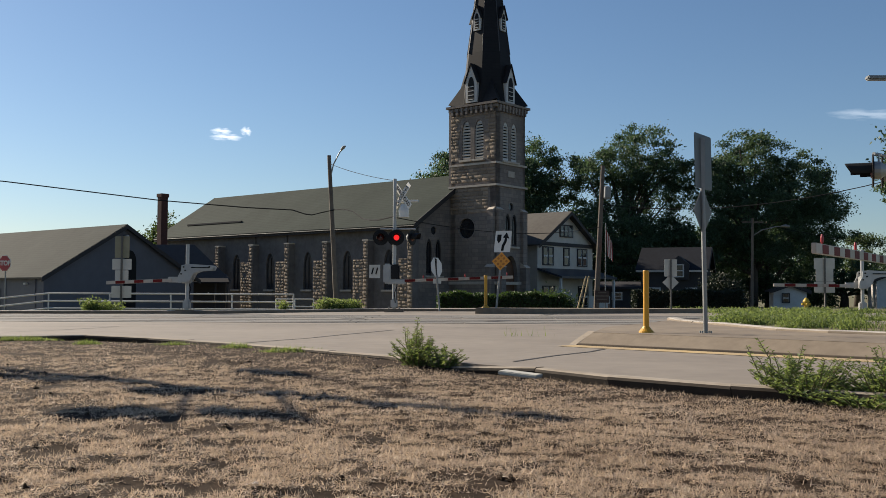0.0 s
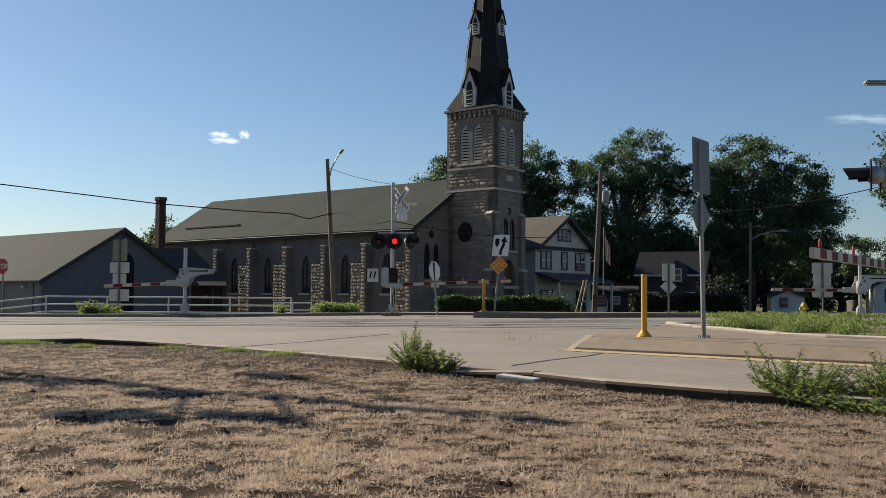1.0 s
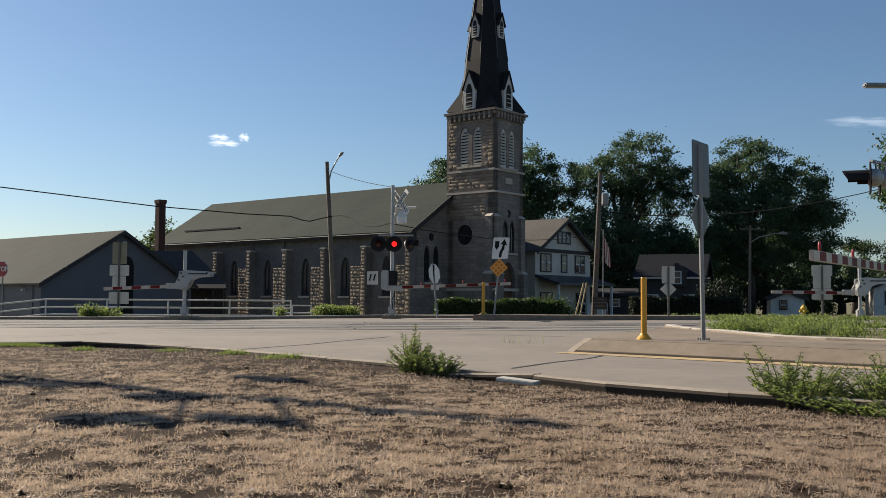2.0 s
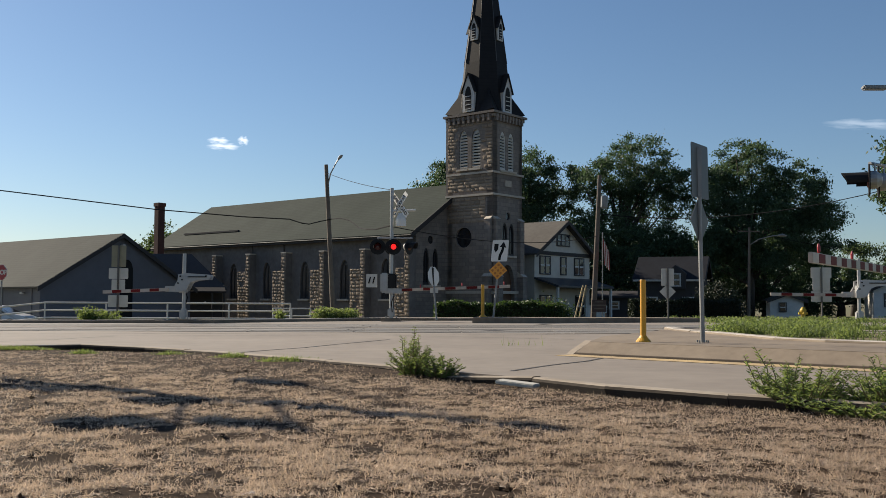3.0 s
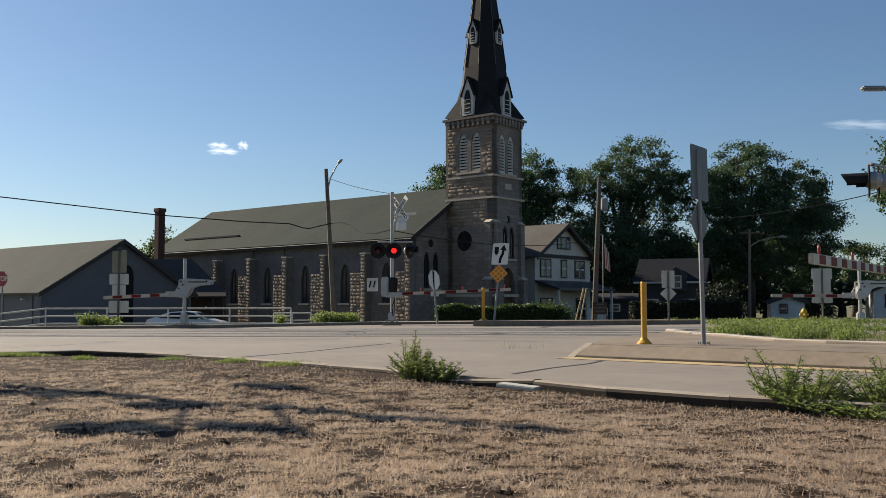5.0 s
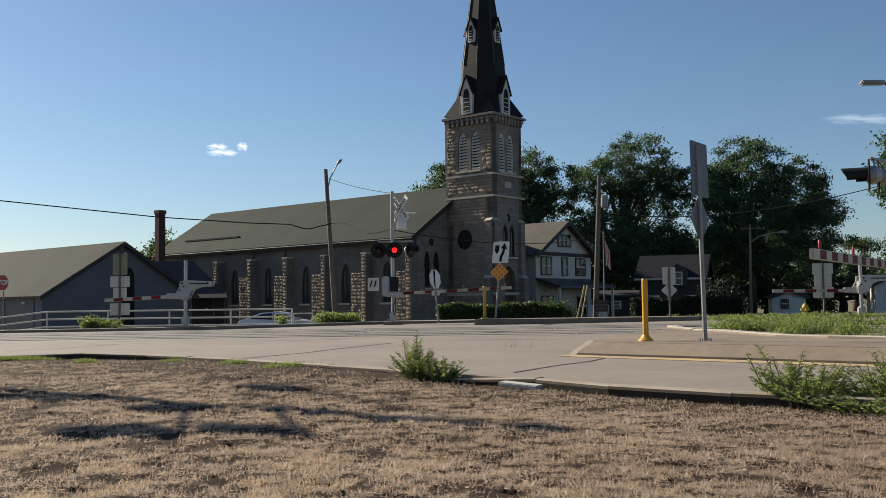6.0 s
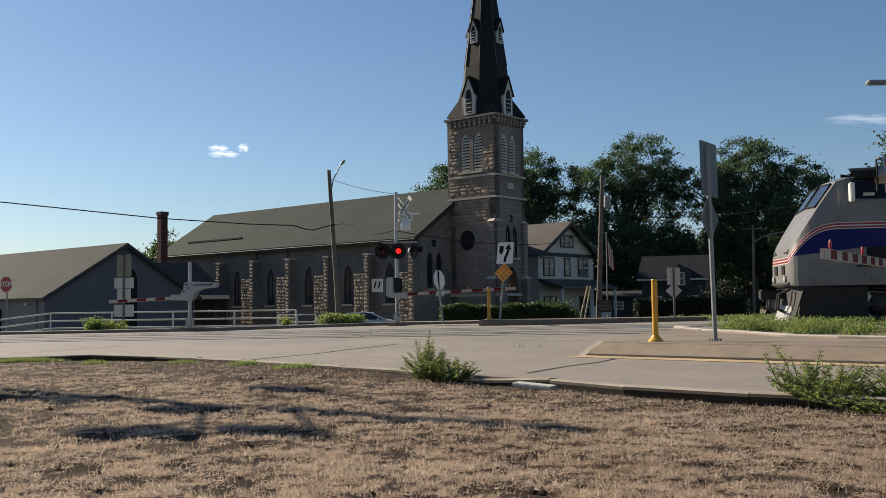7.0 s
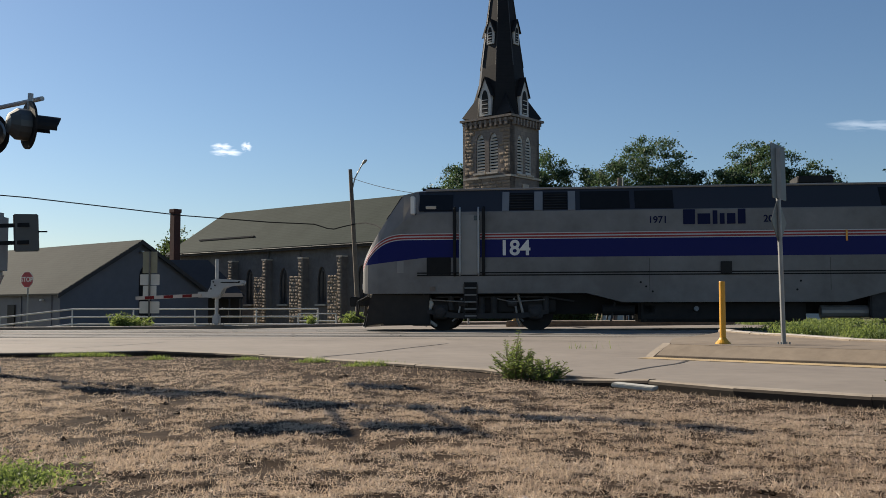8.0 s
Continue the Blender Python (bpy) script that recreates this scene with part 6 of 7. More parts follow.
def build_signs():
    # keep-right sign with an orange marker, on a leaning post
    s = tagged(empty("arrow_sign"), "white arrow sign over an orange diamond marker", "road sign")
    ex = Vector((0.97, -0.24, 0))
    tilt = Vector((0.095, 0, 0.995))
    base = Vector((1.56, 34.5, 0.26))
    part("post", MB().tube([base, base + tilt * 2.75], 0.035, 8), GALV, s)
    c = base + tilt * 2.36 + Vector((0, -0.05, 0))
    ey = tilt
    bd = plate("sign_board", c, ex, rounded(0.58, 0.76), SIGN_WHITE, s, ey, "white board with a black arrow", 0.01)
    nrm = ex.cross(ey).normalized()
    f = c + nrm * 0.014 if nrm.y < 0 else c - nrm * 0.004
    off = Vector((0, -0.014, 0))
    pts = [(-0.04, -0.33), (0.05, -0.33), (0.06, -0.18), (0.13, -0.02), (0.14, 0.12), (0.22, 0.10), (0.11, 0.33), (-0.02, 0.14), (0.06, 0.13), (0.04, 0.02), (-0.03, -0.15)]
    part("arrow_mark", MB().prism(pts, c + off, ex, ey, -0.004), SIGN_BLACK, bd)
    part("island_mark", MB().prism([(-0.22, 0.25), (-0.07, 0.25), (-0.07, 0.05), (-0.15, -0.06), (-0.22, 0.05)], c + off, ex, ey, -0.004), SIGN_BLACK, bd)
    dm = base + tilt * 1.66 + Vector((0, -0.05, 0))
    q = plate("object_marker", dm, ex, [(0, -0.33), (0.33, 0), (0, 0.33), (-0.33, 0)], SIGN_ORANGE, s, ey, "orange diamond marker with reflectors", 0.01)
    for i in range(3):
        for j in range(3):
            a, b = (i - 1) * 0.14, (j - 1) * 0.14
            part("reflector", MB().prism(circle(0.045, 10), dm + off + ex * (a - b) * 0.7 + ey * (a + b) * 0.7, ex, ey, -0.006), ORANGE_DARK, q)
    # back of a stop sign, seen aslant
    s = tagged(empty("stop_sign"), "plain grey back of an octagonal sign on a leaning post", "road sign")
    b0 = Vector((-0.46, 36.0, 0.12))
    tl = Vector((-0.09, 0, 0.996))
    part("post", MB().tube([b0, b0 + tl * 2.0], 0.035, 8), GALV, s)
    ex = Vector((0.55, 0.83, 0))
    plate("sign_board", b0 + tl * 1.62 + Vector((0.02, 0.04, 0)), ex, circle(0.38, 8, math.pi / 8), SIGN_WHITE, s, tl, "pale back of an octagonal board", 0.008)
    part("post_front", MB().box(b0 + tl * 1.62 + Vector((0, -0.02, 0)), (0.06, 0.03, 0.62)), SIGN_BLACK, s)
    part("small_plate", MB().box(b0 + tl * 1.1 + Vector((0, 0.03, 0)), (0.3, 0.01, 0.18)), SIGN_BACK, s)
    # red stop sign beyond the rails
    s = tagged(empty("stop_sign"), "red octagonal stop sign on a steel post", "stop sign")
    part("post", MB().tube([(-20.55, 44.65, -1.02), (-20.55, 44.65, 2.4)], 0.035, 8), GALV, s)
    ex = Vector((0.93, -0.37, 0))
    bd = plate("sign_board", Vector((-20.57, 44.6, 2.04)), ex, circle(0.39, 8, math.pi / 8), SIGN_WHITE, s, None, "red stop board with a white rim", 0.01)
    nn = Vector((-0.37, -0.93, 0))
    part("red_face", MB().prism(circle(0.365, 8, math.pi / 8), Vector((-20.57, 44.6, 2.04)) + nn * 0.014, ex, Z, 0.004), SIGN_RED, bd)
    writing("STOP", 0.31, SIGN_WHITE, bd, Matrix.Translation(Vector((-20.57, 44.6, 2.04)) + nn * 0.03) @ Matrix((ex, Z, ex.cross(Z))).transposed().to_4x4(), bold=0.008)
    # stacked sign backs by the gates
    for x, y, z0, boards in ((-12.24, 36.0, 0.05, ((0.54, 0.80, 2.42), (0.72, 0.40, 1.78), (0.5, 0.46, 1.33), (0.74, 0.44, 0.76))),
                             (14.46, 38.0, 0.12, ((0.80, 0.42, 2.0), (0.68, 0.5, 1.55), (0.8, 0.42, 1.08))),
                             (7.82, 35.0, 0.14, ((0.46, 0.62, 1.72),))):
        s = tagged(empty("sign_post"), "plain grey backs of stacked signs on a post", "road sign", "sign backs")
        top = max(b[2] + b[1] / 2 for b in boards)
        part("post", MB().box((x, y - 0.04, (z0 + top) / 2), (0.06, 0.05, top - z0)), POST_DULL, s)
        for w, h, z in boards:
            plate("sign_board", Vector((x, y, z)), Vector((1, 0, 0)), rounded(w, h, 0.03), SIGN_OLIVE if h > 0.7 else SIGN_BACK, s)
        if x > 0 and x < 10:
            plate("sign_board", Vector((x, y, 1.2)), Vector((1, 0, 0)), [(0, -0.29), (0.29, 0), (0, 0.29), (-0.29, 0)], SIGN_BACK, s)
    # tall sign seen edge-on, on the island
    s = tagged(empty("sign_post"), "galvanised post on the island with two sign backs aslant", "road sign")
    b0 = Vector((3.49, 13.6, 0.20))
    tl = Vector((-0.015, 0, 1))
    part("post", MB().tube([b0, b0 + tl * 2.75], 0.032, 10), GALV, s)
    part("foot_plate", MB().box(b0 + Z * 0.012, (0.16, 0.16, 0.024)), GALV, s, bevel=0.005)
    for a, b in ((-.06, -.06), (.06, -.06), (.06, .06), (-.06, .06)):
        part("bolt", MB().tube([b0 + Vector((a, b, 0.03)), b0 + Vector((a, b, 0.07))], 0.012, 6), GALV, s)
    ex = Vector((0.58, 0.815, 0))
    bd = plate("sign_board", b0 + tl * 2.42 + Vector((0.02, 0.03, 0)), ex, rounded(0.62, 0.76, 0.03), SIGN_BACK_SHADED, s, tl, "grey sign back aslant", 0.008)
    part("back_rail", MB().box(b0 + tl * 2.4 + Vector((0, -0.03, 0)), (0.06, 0.04, 0.7)), GALV, bd)
    plate("sign_board", b0 + tl * 1.73 + Vector((0.0, 0.03, 0)), Vector((0.58, 0.815, 0)), [(0, -0.34), (0.34, 0), (0, 0.34), (-0.34, 0)], SIGN_BACK_SHADED, s, tl, "grey diamond sign back aslant", 0.008)
    # bollards
    for x, y, z, h, r in ((2.70, 13.75, 0.235, 0.87, 0.042), (1.2, 35.0, 0.26, 1.16, 0.06)):
        s = tagged(empty("bollard"), "yellow flexible bollard on a round foot", "bollard", "yellow bollards")
        part("post", MB().tube([(x, y, z), (x, y, z + h - 0.01), (x, y, z + h)], [r, r, r * 0.9], 16), YELLOW, s)
        part("foot", MB().tube([(x, y, z), (x, y, z + 0.02), (x, y, z + 0.06), (x, y, z + 0.09)], [r * 2.5, r * 2.4, r * 1.5, r * 1.05], 18), YELLOW, s)
    # hydrant
    s = tagged(empty("fire_hydrant"), "yellow fire hydrant in the grass", "hydrant")
    x, y, z = 16.28, 45.0, 0.0
    part("barrel", MB().tube([(x, y, z - .1), (x, y, z + 0.08), (x, y, z + 0.1), (x, y, z + 0.42), (x, y, z + 0.44), (x, y, z + 0.5), (x, y, z + 0.6), (x, y, z + 0.66)], [0.14, 0.14, 0.1, 0.1, 0.15, 0.15, 0.09, 0.03], 14), HYDRANT_YELLOW, s)
    for d in ((1, 0, 0), (-1, 0, 0), (0, -1, 0)):
        part("nozzle", MB().tube([Vector((x, y, z + 0.36)) + Vector(d) * 0.08, Vector((x, y, z + 0.36)) + Vector(d) * 0.2], 0.06, 10), HYDRANT_YELLOW, s)
    # church notice board: unreadable bars
    s = tagged(empty("notice_board"), "brown church notice board on posts", "sign board")
    bd = part("board", MB().box((8.92, 58, 0.62), (0.85, 0.08, 0.72)), SIGN_BROWN, s, bevel=0.02)
    for i, w in enumerate((0.5, 0.8, 0.6)):
        part("text_bar", MB().box((8.92, 57.955, 0.86 - i * 0.2), (w, 0.01, 0.07)), WOOD_POLE, bd)
    for dx in (-0.4, 0.4):
        part("post", MB().box((8.92 + dx, 58, -0.3), (0.09, 0.09, 1.0)), SIGN_BROWN, s)


def build_fence():
    f = tagged(empty("railing"), "white pipe railing above the sunken street", "railing")
    pts = [(-24.5, 40.6, -1.0), (-20.4, 41.6, -0.45), (-17.6, 42.4, -0.10), (-6.9, 42.4, -0.10)]
    for zz in (0.80, 0.46, 0.13):
        mb = MB()
        mb.tube([(a, b, c + zz * 0.98) for a, b, c in pts], 0.035, 8)
        part("rail_pipe", mb, WHITE_PAINT, f)
    k = 0
    for (a, b) in zip(pts, pts[1:]):
        n = max(1, round((Vector(b) - Vector(a)).length / 2.75))
        for i in range(n + (1 if b is pts[-1] else 0)):
            p = Vector(a).lerp(Vector(b), i / n)
            part("post", MB().tube([p - Z * 0.95, p + Z * 0.8], 0.035, 8), WHITE_PAINT, f)
    f2 = tagged(empty("railing"), "short white pipe railing by the church wall", "railing")
    for zz in (0.45, 0.1):
        part("rail_pipe", MB().tube([(-8.4, 46.5, zz), (-6.6, 46.5, zz)], 0.03, 8), WHITE_PAINT, f2)
    for x in (-8.4, -7.5, -6.6):
        part("post", MB().tube([(x, 46.5, -1.05), (x, 46.5, 0.45)], 0.03, 8), WHITE_PAINT, f2)


def sag(a, b, drop, n=14):
    a, b = Vector(a), Vector(b)
    return [a.lerp(b, i / n) - Z * drop * 4 * (i / n) * (1 - i / n) for i in range(n + 1)]


def cable(label, pts, r=0.02):
    tagged(part("overhead_cable", MB().tube(pts, r, 5), WIRE), label, "cable", "overhead cables")


def build_poles():
    s = tagged(empty("street_lamp"), "leaning weathered pole with a curved lamp arm", "street lamp")
    part("pole", MB().tube([(-5.49, 46.8, -1.05), (-5.98, 46.8, 7.4)], [0.13, 0.09], 10), WOOD_POLE, s)
    part("arm", MB().tube([(-5.9, 46.8, 6.3), (-5.75, 46.7, 6.95), (-5.45, 46.6, 7.5), (-5.3, 46.5, 7.68)], 0.03, 8), GALV, s)
    part("lamp_head", MB().tube([(-5.36, 46.5, 7.62), (-5.25, 46.45, 7.74), (-5.15, 46.4, 7.8)], [0.05, 0.08, 0.04], 10), GALV, s)
    s = tagged(empty("utility_pole"), "wooden utility pole with a grey transformer", "utility pole")
    part("pole", MB().tube([(8.85, 60, -0.6), (9.3, 60, 8.7)], [0.19, 0.13], 10), WOOD_POLE, s)
    part("transformer", MB().tube([(9.52, 59.8, 6.6), (9.52, 59.8, 6.7), (9.54, 59.8, 7.35), (9.54, 59.8, 7.42)], [0.16, 0.22, 0.22, 0.1], 12), GALV, s, "grey transformer can")
    for dx in (0.0, 0.3):
        part("guy_guard", MB().tube([(7.35 + dx, 58, -0.6), (8.05 + dx * .6, 58.6, 1.85)], 0.045, 8), YELLOW_LINE, s)
    s = tagged(empty("utility_pole"), "slim utility pole with a crossarm and street lamp", "utility pole")
    part("pole", MB().tube([(18.4, 60, -0.6), (18.5, 60, 5.5)], [0.095, 0.07], 10), WOOD_POLE, s)
    part("crossarm", MB().box((18.5, 60, 5.25), (1.3, 0.07, 0.07)), WOOD_POLE, s)
    part("lamp_arm", MB().tube([(18.5, 60, 4.4), (19.0, 59.8, 4.75), (19.8, 59.6, 4.95), (20.3, 59.5, 4.97)], 0.03, 8), GALV, s)
    part("lamp_head", MB().tube([(20.1, 59.5, 4.97), (20.35, 59.5, 4.99), (20.6, 59.5, 4.95)], [0.05, 0.1, 0.05], 8), GALV, s)
    s = tagged(empty("street_lamp"), "steel street lamp with a flat head", "street lamp")
    part("pole", MB().tube([(12.2, 22.3, -0.1), (12.2, 22.3, 5.6)], [0.1, 0.07], 10), GALV, s)
    part("arm", MB().tube([(12.2, 22.3, 5.5), (10.6, 22.1, 5.66), (9.9, 22, 5.66)], 0.03, 8), GALV, s)
    part("lamp_head", MB().box((9.62, 22, 5.69), (0.55, 0.2, 0.1)), GALV, s, bevel=0.03)
    # flag on the pole
    fl = tagged(empty("flag"), "red and white flag hanging limp from a pole", "flag")
    part("flag_staff", MB().tube([(9.3, 59.2, -0.6), (9.33, 59.2, 5.1)], 0.03, 8), GALV, fl)
    for i in range(7):
        m = CLOTH_RED if i % 2 == 0 else SIGN_WHITE
        x = 9.36 + i * 0.05
        part("flag_stripe", MB().add([(x, 59.15 + 0.05 * (i % 2), 4.7 - i * 0.12), (x + 0.06, 59.2 - 0.05 * (i % 2), 4.6 - i * 0.12), (x + 0.12, 59.2 - 0.05 * (i % 2), 3.1 - i * 0.04), (x + 0.06, 59.12 + 0.05 * (i % 2), 3.1 - i * 0.06)] + [(x, 59.17 + 0.05 * (i % 2), 4.7 - i * 0.12), (x + 0.06, 59.22 - 0.05 * (i % 2), 4.6 - i * 0.12), (x + 0.12, 59.22 - 0.05 * (i % 2), 3.1 - i * 0.04), (x + 0.06, 59.14 + 0.05 * (i % 2), 3.1 - i * 0.06)],
                                     [(0, 1, 2, 3), (4, 7, 6, 5), (0, 4, 5, 1), (2, 6, 7, 3), (1, 5, 6, 2), (0, 3, 7, 4)]), m, fl)
    cable("black overhead cable sagging past the lamp pole", sag((-60, 30, 10.5), (-19.5, 42, 5.53), 0.6) + [(-13.3, 44, 4.92), (-9.6, 45.3, 4.72), (-7.6, 46, 4.68), (-7.0, 46.2, 4.5), (-6.7, 46.3, 4.47), (-6.2, 46.5, 4.62), (-5.7, 46.7, 4.75), (-5.1, 45.3, 4.68), (-4.5, 44, 4.45), (-3.9, 42, 3.98), (-3.4, 40, 3.76), (-2.9, 38.5, 3.66), (-2.25, 37, 3.68)], 0.026)
    cable("thin overhead cable from lamp pole to signal", sag((-5.95, 46.8, 7.0), (-2.2, 37.0, 5.05), 0.1), 0.012)
    cable("thin overhead cable across the church front", sag((-2.2, 37, 3.65), (9.1, 60, 4.9), 0.5), 0.018)
    cable("overhead cable from pole to the far lamp", sag((9.2, 60, 6.3), (26, 46, 7.9), 1.3), 0.024)
    cable("overhead cable from pole behind the trees", sag((18.4, 60, 5.3), (36, 62, 3.4), 0.5), 0.015)


# ---- locomotive ----
def build_loco():
    """Nose at x = 0, body towards +x, rail top at z = 0."""
    lo = tagged(empty("locomotive"), "silver and blue passenger diesel locomotive with red stripes", "locomotive")
    st = [  # x, half width low, half width at shoulder, shoulder z, roof edge half width, roof edge z, crown z, floor z
        (0.00, 1.02, 0.98, 1.72, 0.92, 1.90, 1.95, 1.14),
        (0.05, 1.12, 1.09, 1.87, 1.02, 2.06, 2.11, 1.11),
        (0.11, 1.20, 1.18, 1.99, 1.10, 2.19, 2.25, 1.09),
        (0.20, 1.27, 1.25, 2.13, 1.17, 2.35, 2.42, 1.08),
        (0.34, 1.33, 1.31, 2.30, 1.23, 2.58, 2.66, 1.08),
        (0.52, 1.39, 1.37, 2.48, 1.28, 2.86, 2.95, 1.08),
        (0.85, 1.43, 1.42, 2.80, 1.31, 3.36, 3.45, 1.08),
        (1.28, 1.48, 1.48, 3.18, 1.33, 3.96, 4.05, 1.08),
        (1.60, 1.50, 1.50, 3.34, 1.20, 4.06, 4.16, 1.08),
        (1.95, 1.51, 1.51, 3.41, 1.10, 4.08, 4.20, 1.08),
        (4.0, 1.52, 1.52, 3.42, 1.12, 4.10, 4.22, 1.08),
        (6.55, 1.52, 1.52, 3.42, 1.12, 4.10, 4.22, 1.08),
        (7.55, 1.52, 1.52, 3.42, 1.12, 4.10, 4.22, 0.82),
        (13.6, 1.52, 1.52, 3.42, 1.12, 4.10, 4.22, 0.82),
        (14.6, 1.52, 1.52, 3.42, 1.12, 4.10, 4.22, 1.08),
        (21.0, 1.50, 1.50, 3.42, 1.12, 4.10, 4.22, 1.08)]
    mb = MB()
    rings = []
    levels = 7
    for x, w0, w1, zs, wr, zr, zc, zf in st:
        half = [(w0 + (w1 - w0) * k / levels, zf + (zs - zf) * k / levels) for k in range(levels + 1)] + [(wr, zr), (wr * 0.6, zr + (zc - zr) * 0.75), (0, zc)]
        ring = [(x, -a, b) for a, b in half] + [(x, a, b) for a, b in half[-2::-1]]
        rings.append(ring)
    n = len(rings[0])
    for r in rings:
        mb.v += r
    for i in range(len(rings) - 1):
        for k in range(n - 1):
            mb.f.append((i * n + k, i * n + k + 1, (i + 1) * n + k + 1, (i + 1) * n + k))
            mb.mi.append(0)
        mb.f.append((i * n + n - 1, i * n, (i + 1) * n, (i + 1) * n + n - 1))
        mb.mi.append(0)
    mb.f += [tuple(range(n - 1, -1, -1)), tuple(range((len(rings) - 1) * n, len(rings) * n))]
    mb.mi += [0, 0]
    hull = part("body", mb, loco_paint(), lo, "silver, blue and dark grey body with red and white stripes")
    S = -1.535

    def side(name, x0, x1, z0, z1, material, label="", y=S, d=0.03, parent=hull, bevel=0.0):
        for s in (1, -1):
            ob = part(name, MB().box(((x0 + x1) / 2, s * y, (z0 + z1) / 2), (x1 - x0, d, z1 - z0)), material, parent, label, bevel)

    def upper(name, x0, x1, t0, t1, material, out=0.012, parent=hull):
        """A panel on the sloping upper side; t runs from shoulder to roof edge."""
        for s in (-1, 1):
            a = Vector((0, s * 1.52, 3.42))
            b = Vector((0, s * 1.12, 4.10))
            nn = Vector((0, s * 0.68, 0.40)).normalized() * out
            p = [a.lerp(b, t) + nn + Vector((x, 0, 0)) for x, t in ((x0, t0), (x1, t0), (x1, t1), (x0, t1))]
            q = [v - nn * 3 for v in p]
            part(name, MB().add(p + q, [(0, 1, 2, 3), (4, 7, 6, 5), (0, 4, 5, 1), (2, 6, 7, 3), (1, 5, 6, 2), (0, 3, 7, 4)]), material, parent)

    upper("cab_window", 1.75, 2.72, 0.08, 0.80, CAB_GLASS)
    for x in (4.37, 5.33):
        upper("louvre_opening", x, x + 0.70, 0.08, 0.84, SIGN_BLACK)
        for k in range(6):
            upper("louvre_slat", x + 0.02, x + 0.68, 0.12 + k * 0.12, 0.16 + k * 0.12, UNDER, 0.03)
    for x0, x1 in ((4.16, 4.36), (5.08, 5.32), (6.04, 6.25)):
        upper("louvre_post", x0, x1, 0.03, 0.88, LOCO_SILVER, 0.02)
    for x0, x1 in ((6.38, 7.78), (7.92, 9.0), (14.6, 16.2), (17.2, 18.8)):
        upper("radiator_screen", x0, x1, 0.08, 0.86, SIGN_BLACK)
    # windscreen on the sloping nose
    for s in (-1, 1):
        a, b = Vector((0.52, 0, 2.95)), Vector((1.28, 0, 4.05))
        nn = Vector((-0.823, 0, 0.568)) * 0.035
        p = [a.lerp(b, 0.34) + Vector((0, s * 0.07, 0)), a.lerp(b, 0.34) + Vector((0, s * 1.12, -0.06)), a.lerp(b, 0.92) + Vector((0, s * 1.16, -0.06)), a.lerp(b, 0.92) + Vector((0, s * 0.07, 0))]
        p = [v + nn for v in p]
        q = [v - nn * 3 for v in p]
        part("windscreen_frame", MB().tube(p + [p[0]], 0.025, 6), SIGN_BLACK, hull)
        part("marker_light", MB().box((0.10, s * 0.8, 2.06), (0.12, 0.2, 0.2), pose(0, 0, 0, 0, 30)), SIGN_BLACK, hull, bevel=0.02)
        part("windscreen", MB().add(p + q, [(0, 1, 2, 3), (4, 7, 6, 5), (0, 4, 5, 1), (2, 6, 7, 3), (1, 5, 6, 2), (0, 3, 7, 4)]), GLASS_DARK, hull, "dark sloping windscreen")
        part("headlight", MB().tube([(0.06, s * 0.55, 1.95), (0.14, s * 0.55, 2.0)], 0.11, 12), SIGN_BLACK, hull)
        part("mirror", MB().box((1.60, s * 1.66, 3.62), (0.12, 0.22, 0.52)), SIGN_WHITE, hull, "white mirror", bevel=0.02)
        part("mirror_arm", MB().tube([(1.66, s * 1.42, 3.42), (1.64, s * 1.55, 3.38)], 0.02, 6), SIGN_BLACK, hull)
    part("ditch_light_shelf", MB().box((0.12, 0, 1.16), (0.3, 2.1, 0.08)), TRUCK_GREY, hull, bevel=0.02)
    for y in (-0.7, 0.7):
        part("ditch_light", MB().tube([(-0.06, y, 1.3), (0.1, y, 1.3)], 0.1, 12), SIGNAL_SILVER, hull)
    for s in (-0.45, 0.45):
        part("number_lamp", MB().box((0.02, s, 1.55), (0.1, 0.3, 0.26)), SIGN_BLACK, hull)
    # doors, handrails, ladder
    side("cab_door", 2.98, 3.52, 1.62, 3.34, LOCO_SILVER, y=-1.528, d=0.012)
    for x in (2.80, 2.95, 3.48, 3.63):
        for s in (-1, 1):
            inner = x in (2.95, 3.48)
            part("handrail", MB().tube([(x, s * 1.53, 3.55), (x, s * 1.60, 3.50), (x, s * 1.60, 1.66), (x, s * 1.53, 1.6)], 0.026 if inner else 0.045, 8), SIGNAL_SILVER if inner else SIGN_BLACK, hull)
    side("step_recess", 3.06, 3.44, 0.80, 1.40, SIGN_BLACK, y=-1.53)
    for k in range(5):
        side("ladder_step", 3.08, 3.42, 0.42 + k * 0.2, 0.45 + k * 0.2, LOCO_SILVER, y=-1.55, d=0.1)
    for x in (3.07, 3.43):
        side("ladder_stile", x - 0.02, x + 0.02, 0.35, 1.35, UNDER, y=-1.55, d=0.04)
    side("battery_vent", 1.98, 2.68, 1.62, 2.12, SIGN_BLACK, y=-1.522)
    side("door_window", 3.35, 3.52, 3.18, 3.32, GLASS_DARK, y=-1.54, d=0.015)
    side("side_panel", 1.1, 1.5, 1.68, 2.02, LOCO_SILVER, y=-1.475, d=0.012)
    side("side_panel", 3.1, 3.5, 1.68, 2.0, LOCO_SILVER, y=-1.545, d=0.012)
    side("access_box", 10.25, 10.55, 1.62, 1.95, UNDER, y=-1.56, d=0.05)
    side("orange_mark", 13.62, 13.67, 2.5, 2.8, SIGN_ORANGE, y=-1.535, d=0.012)
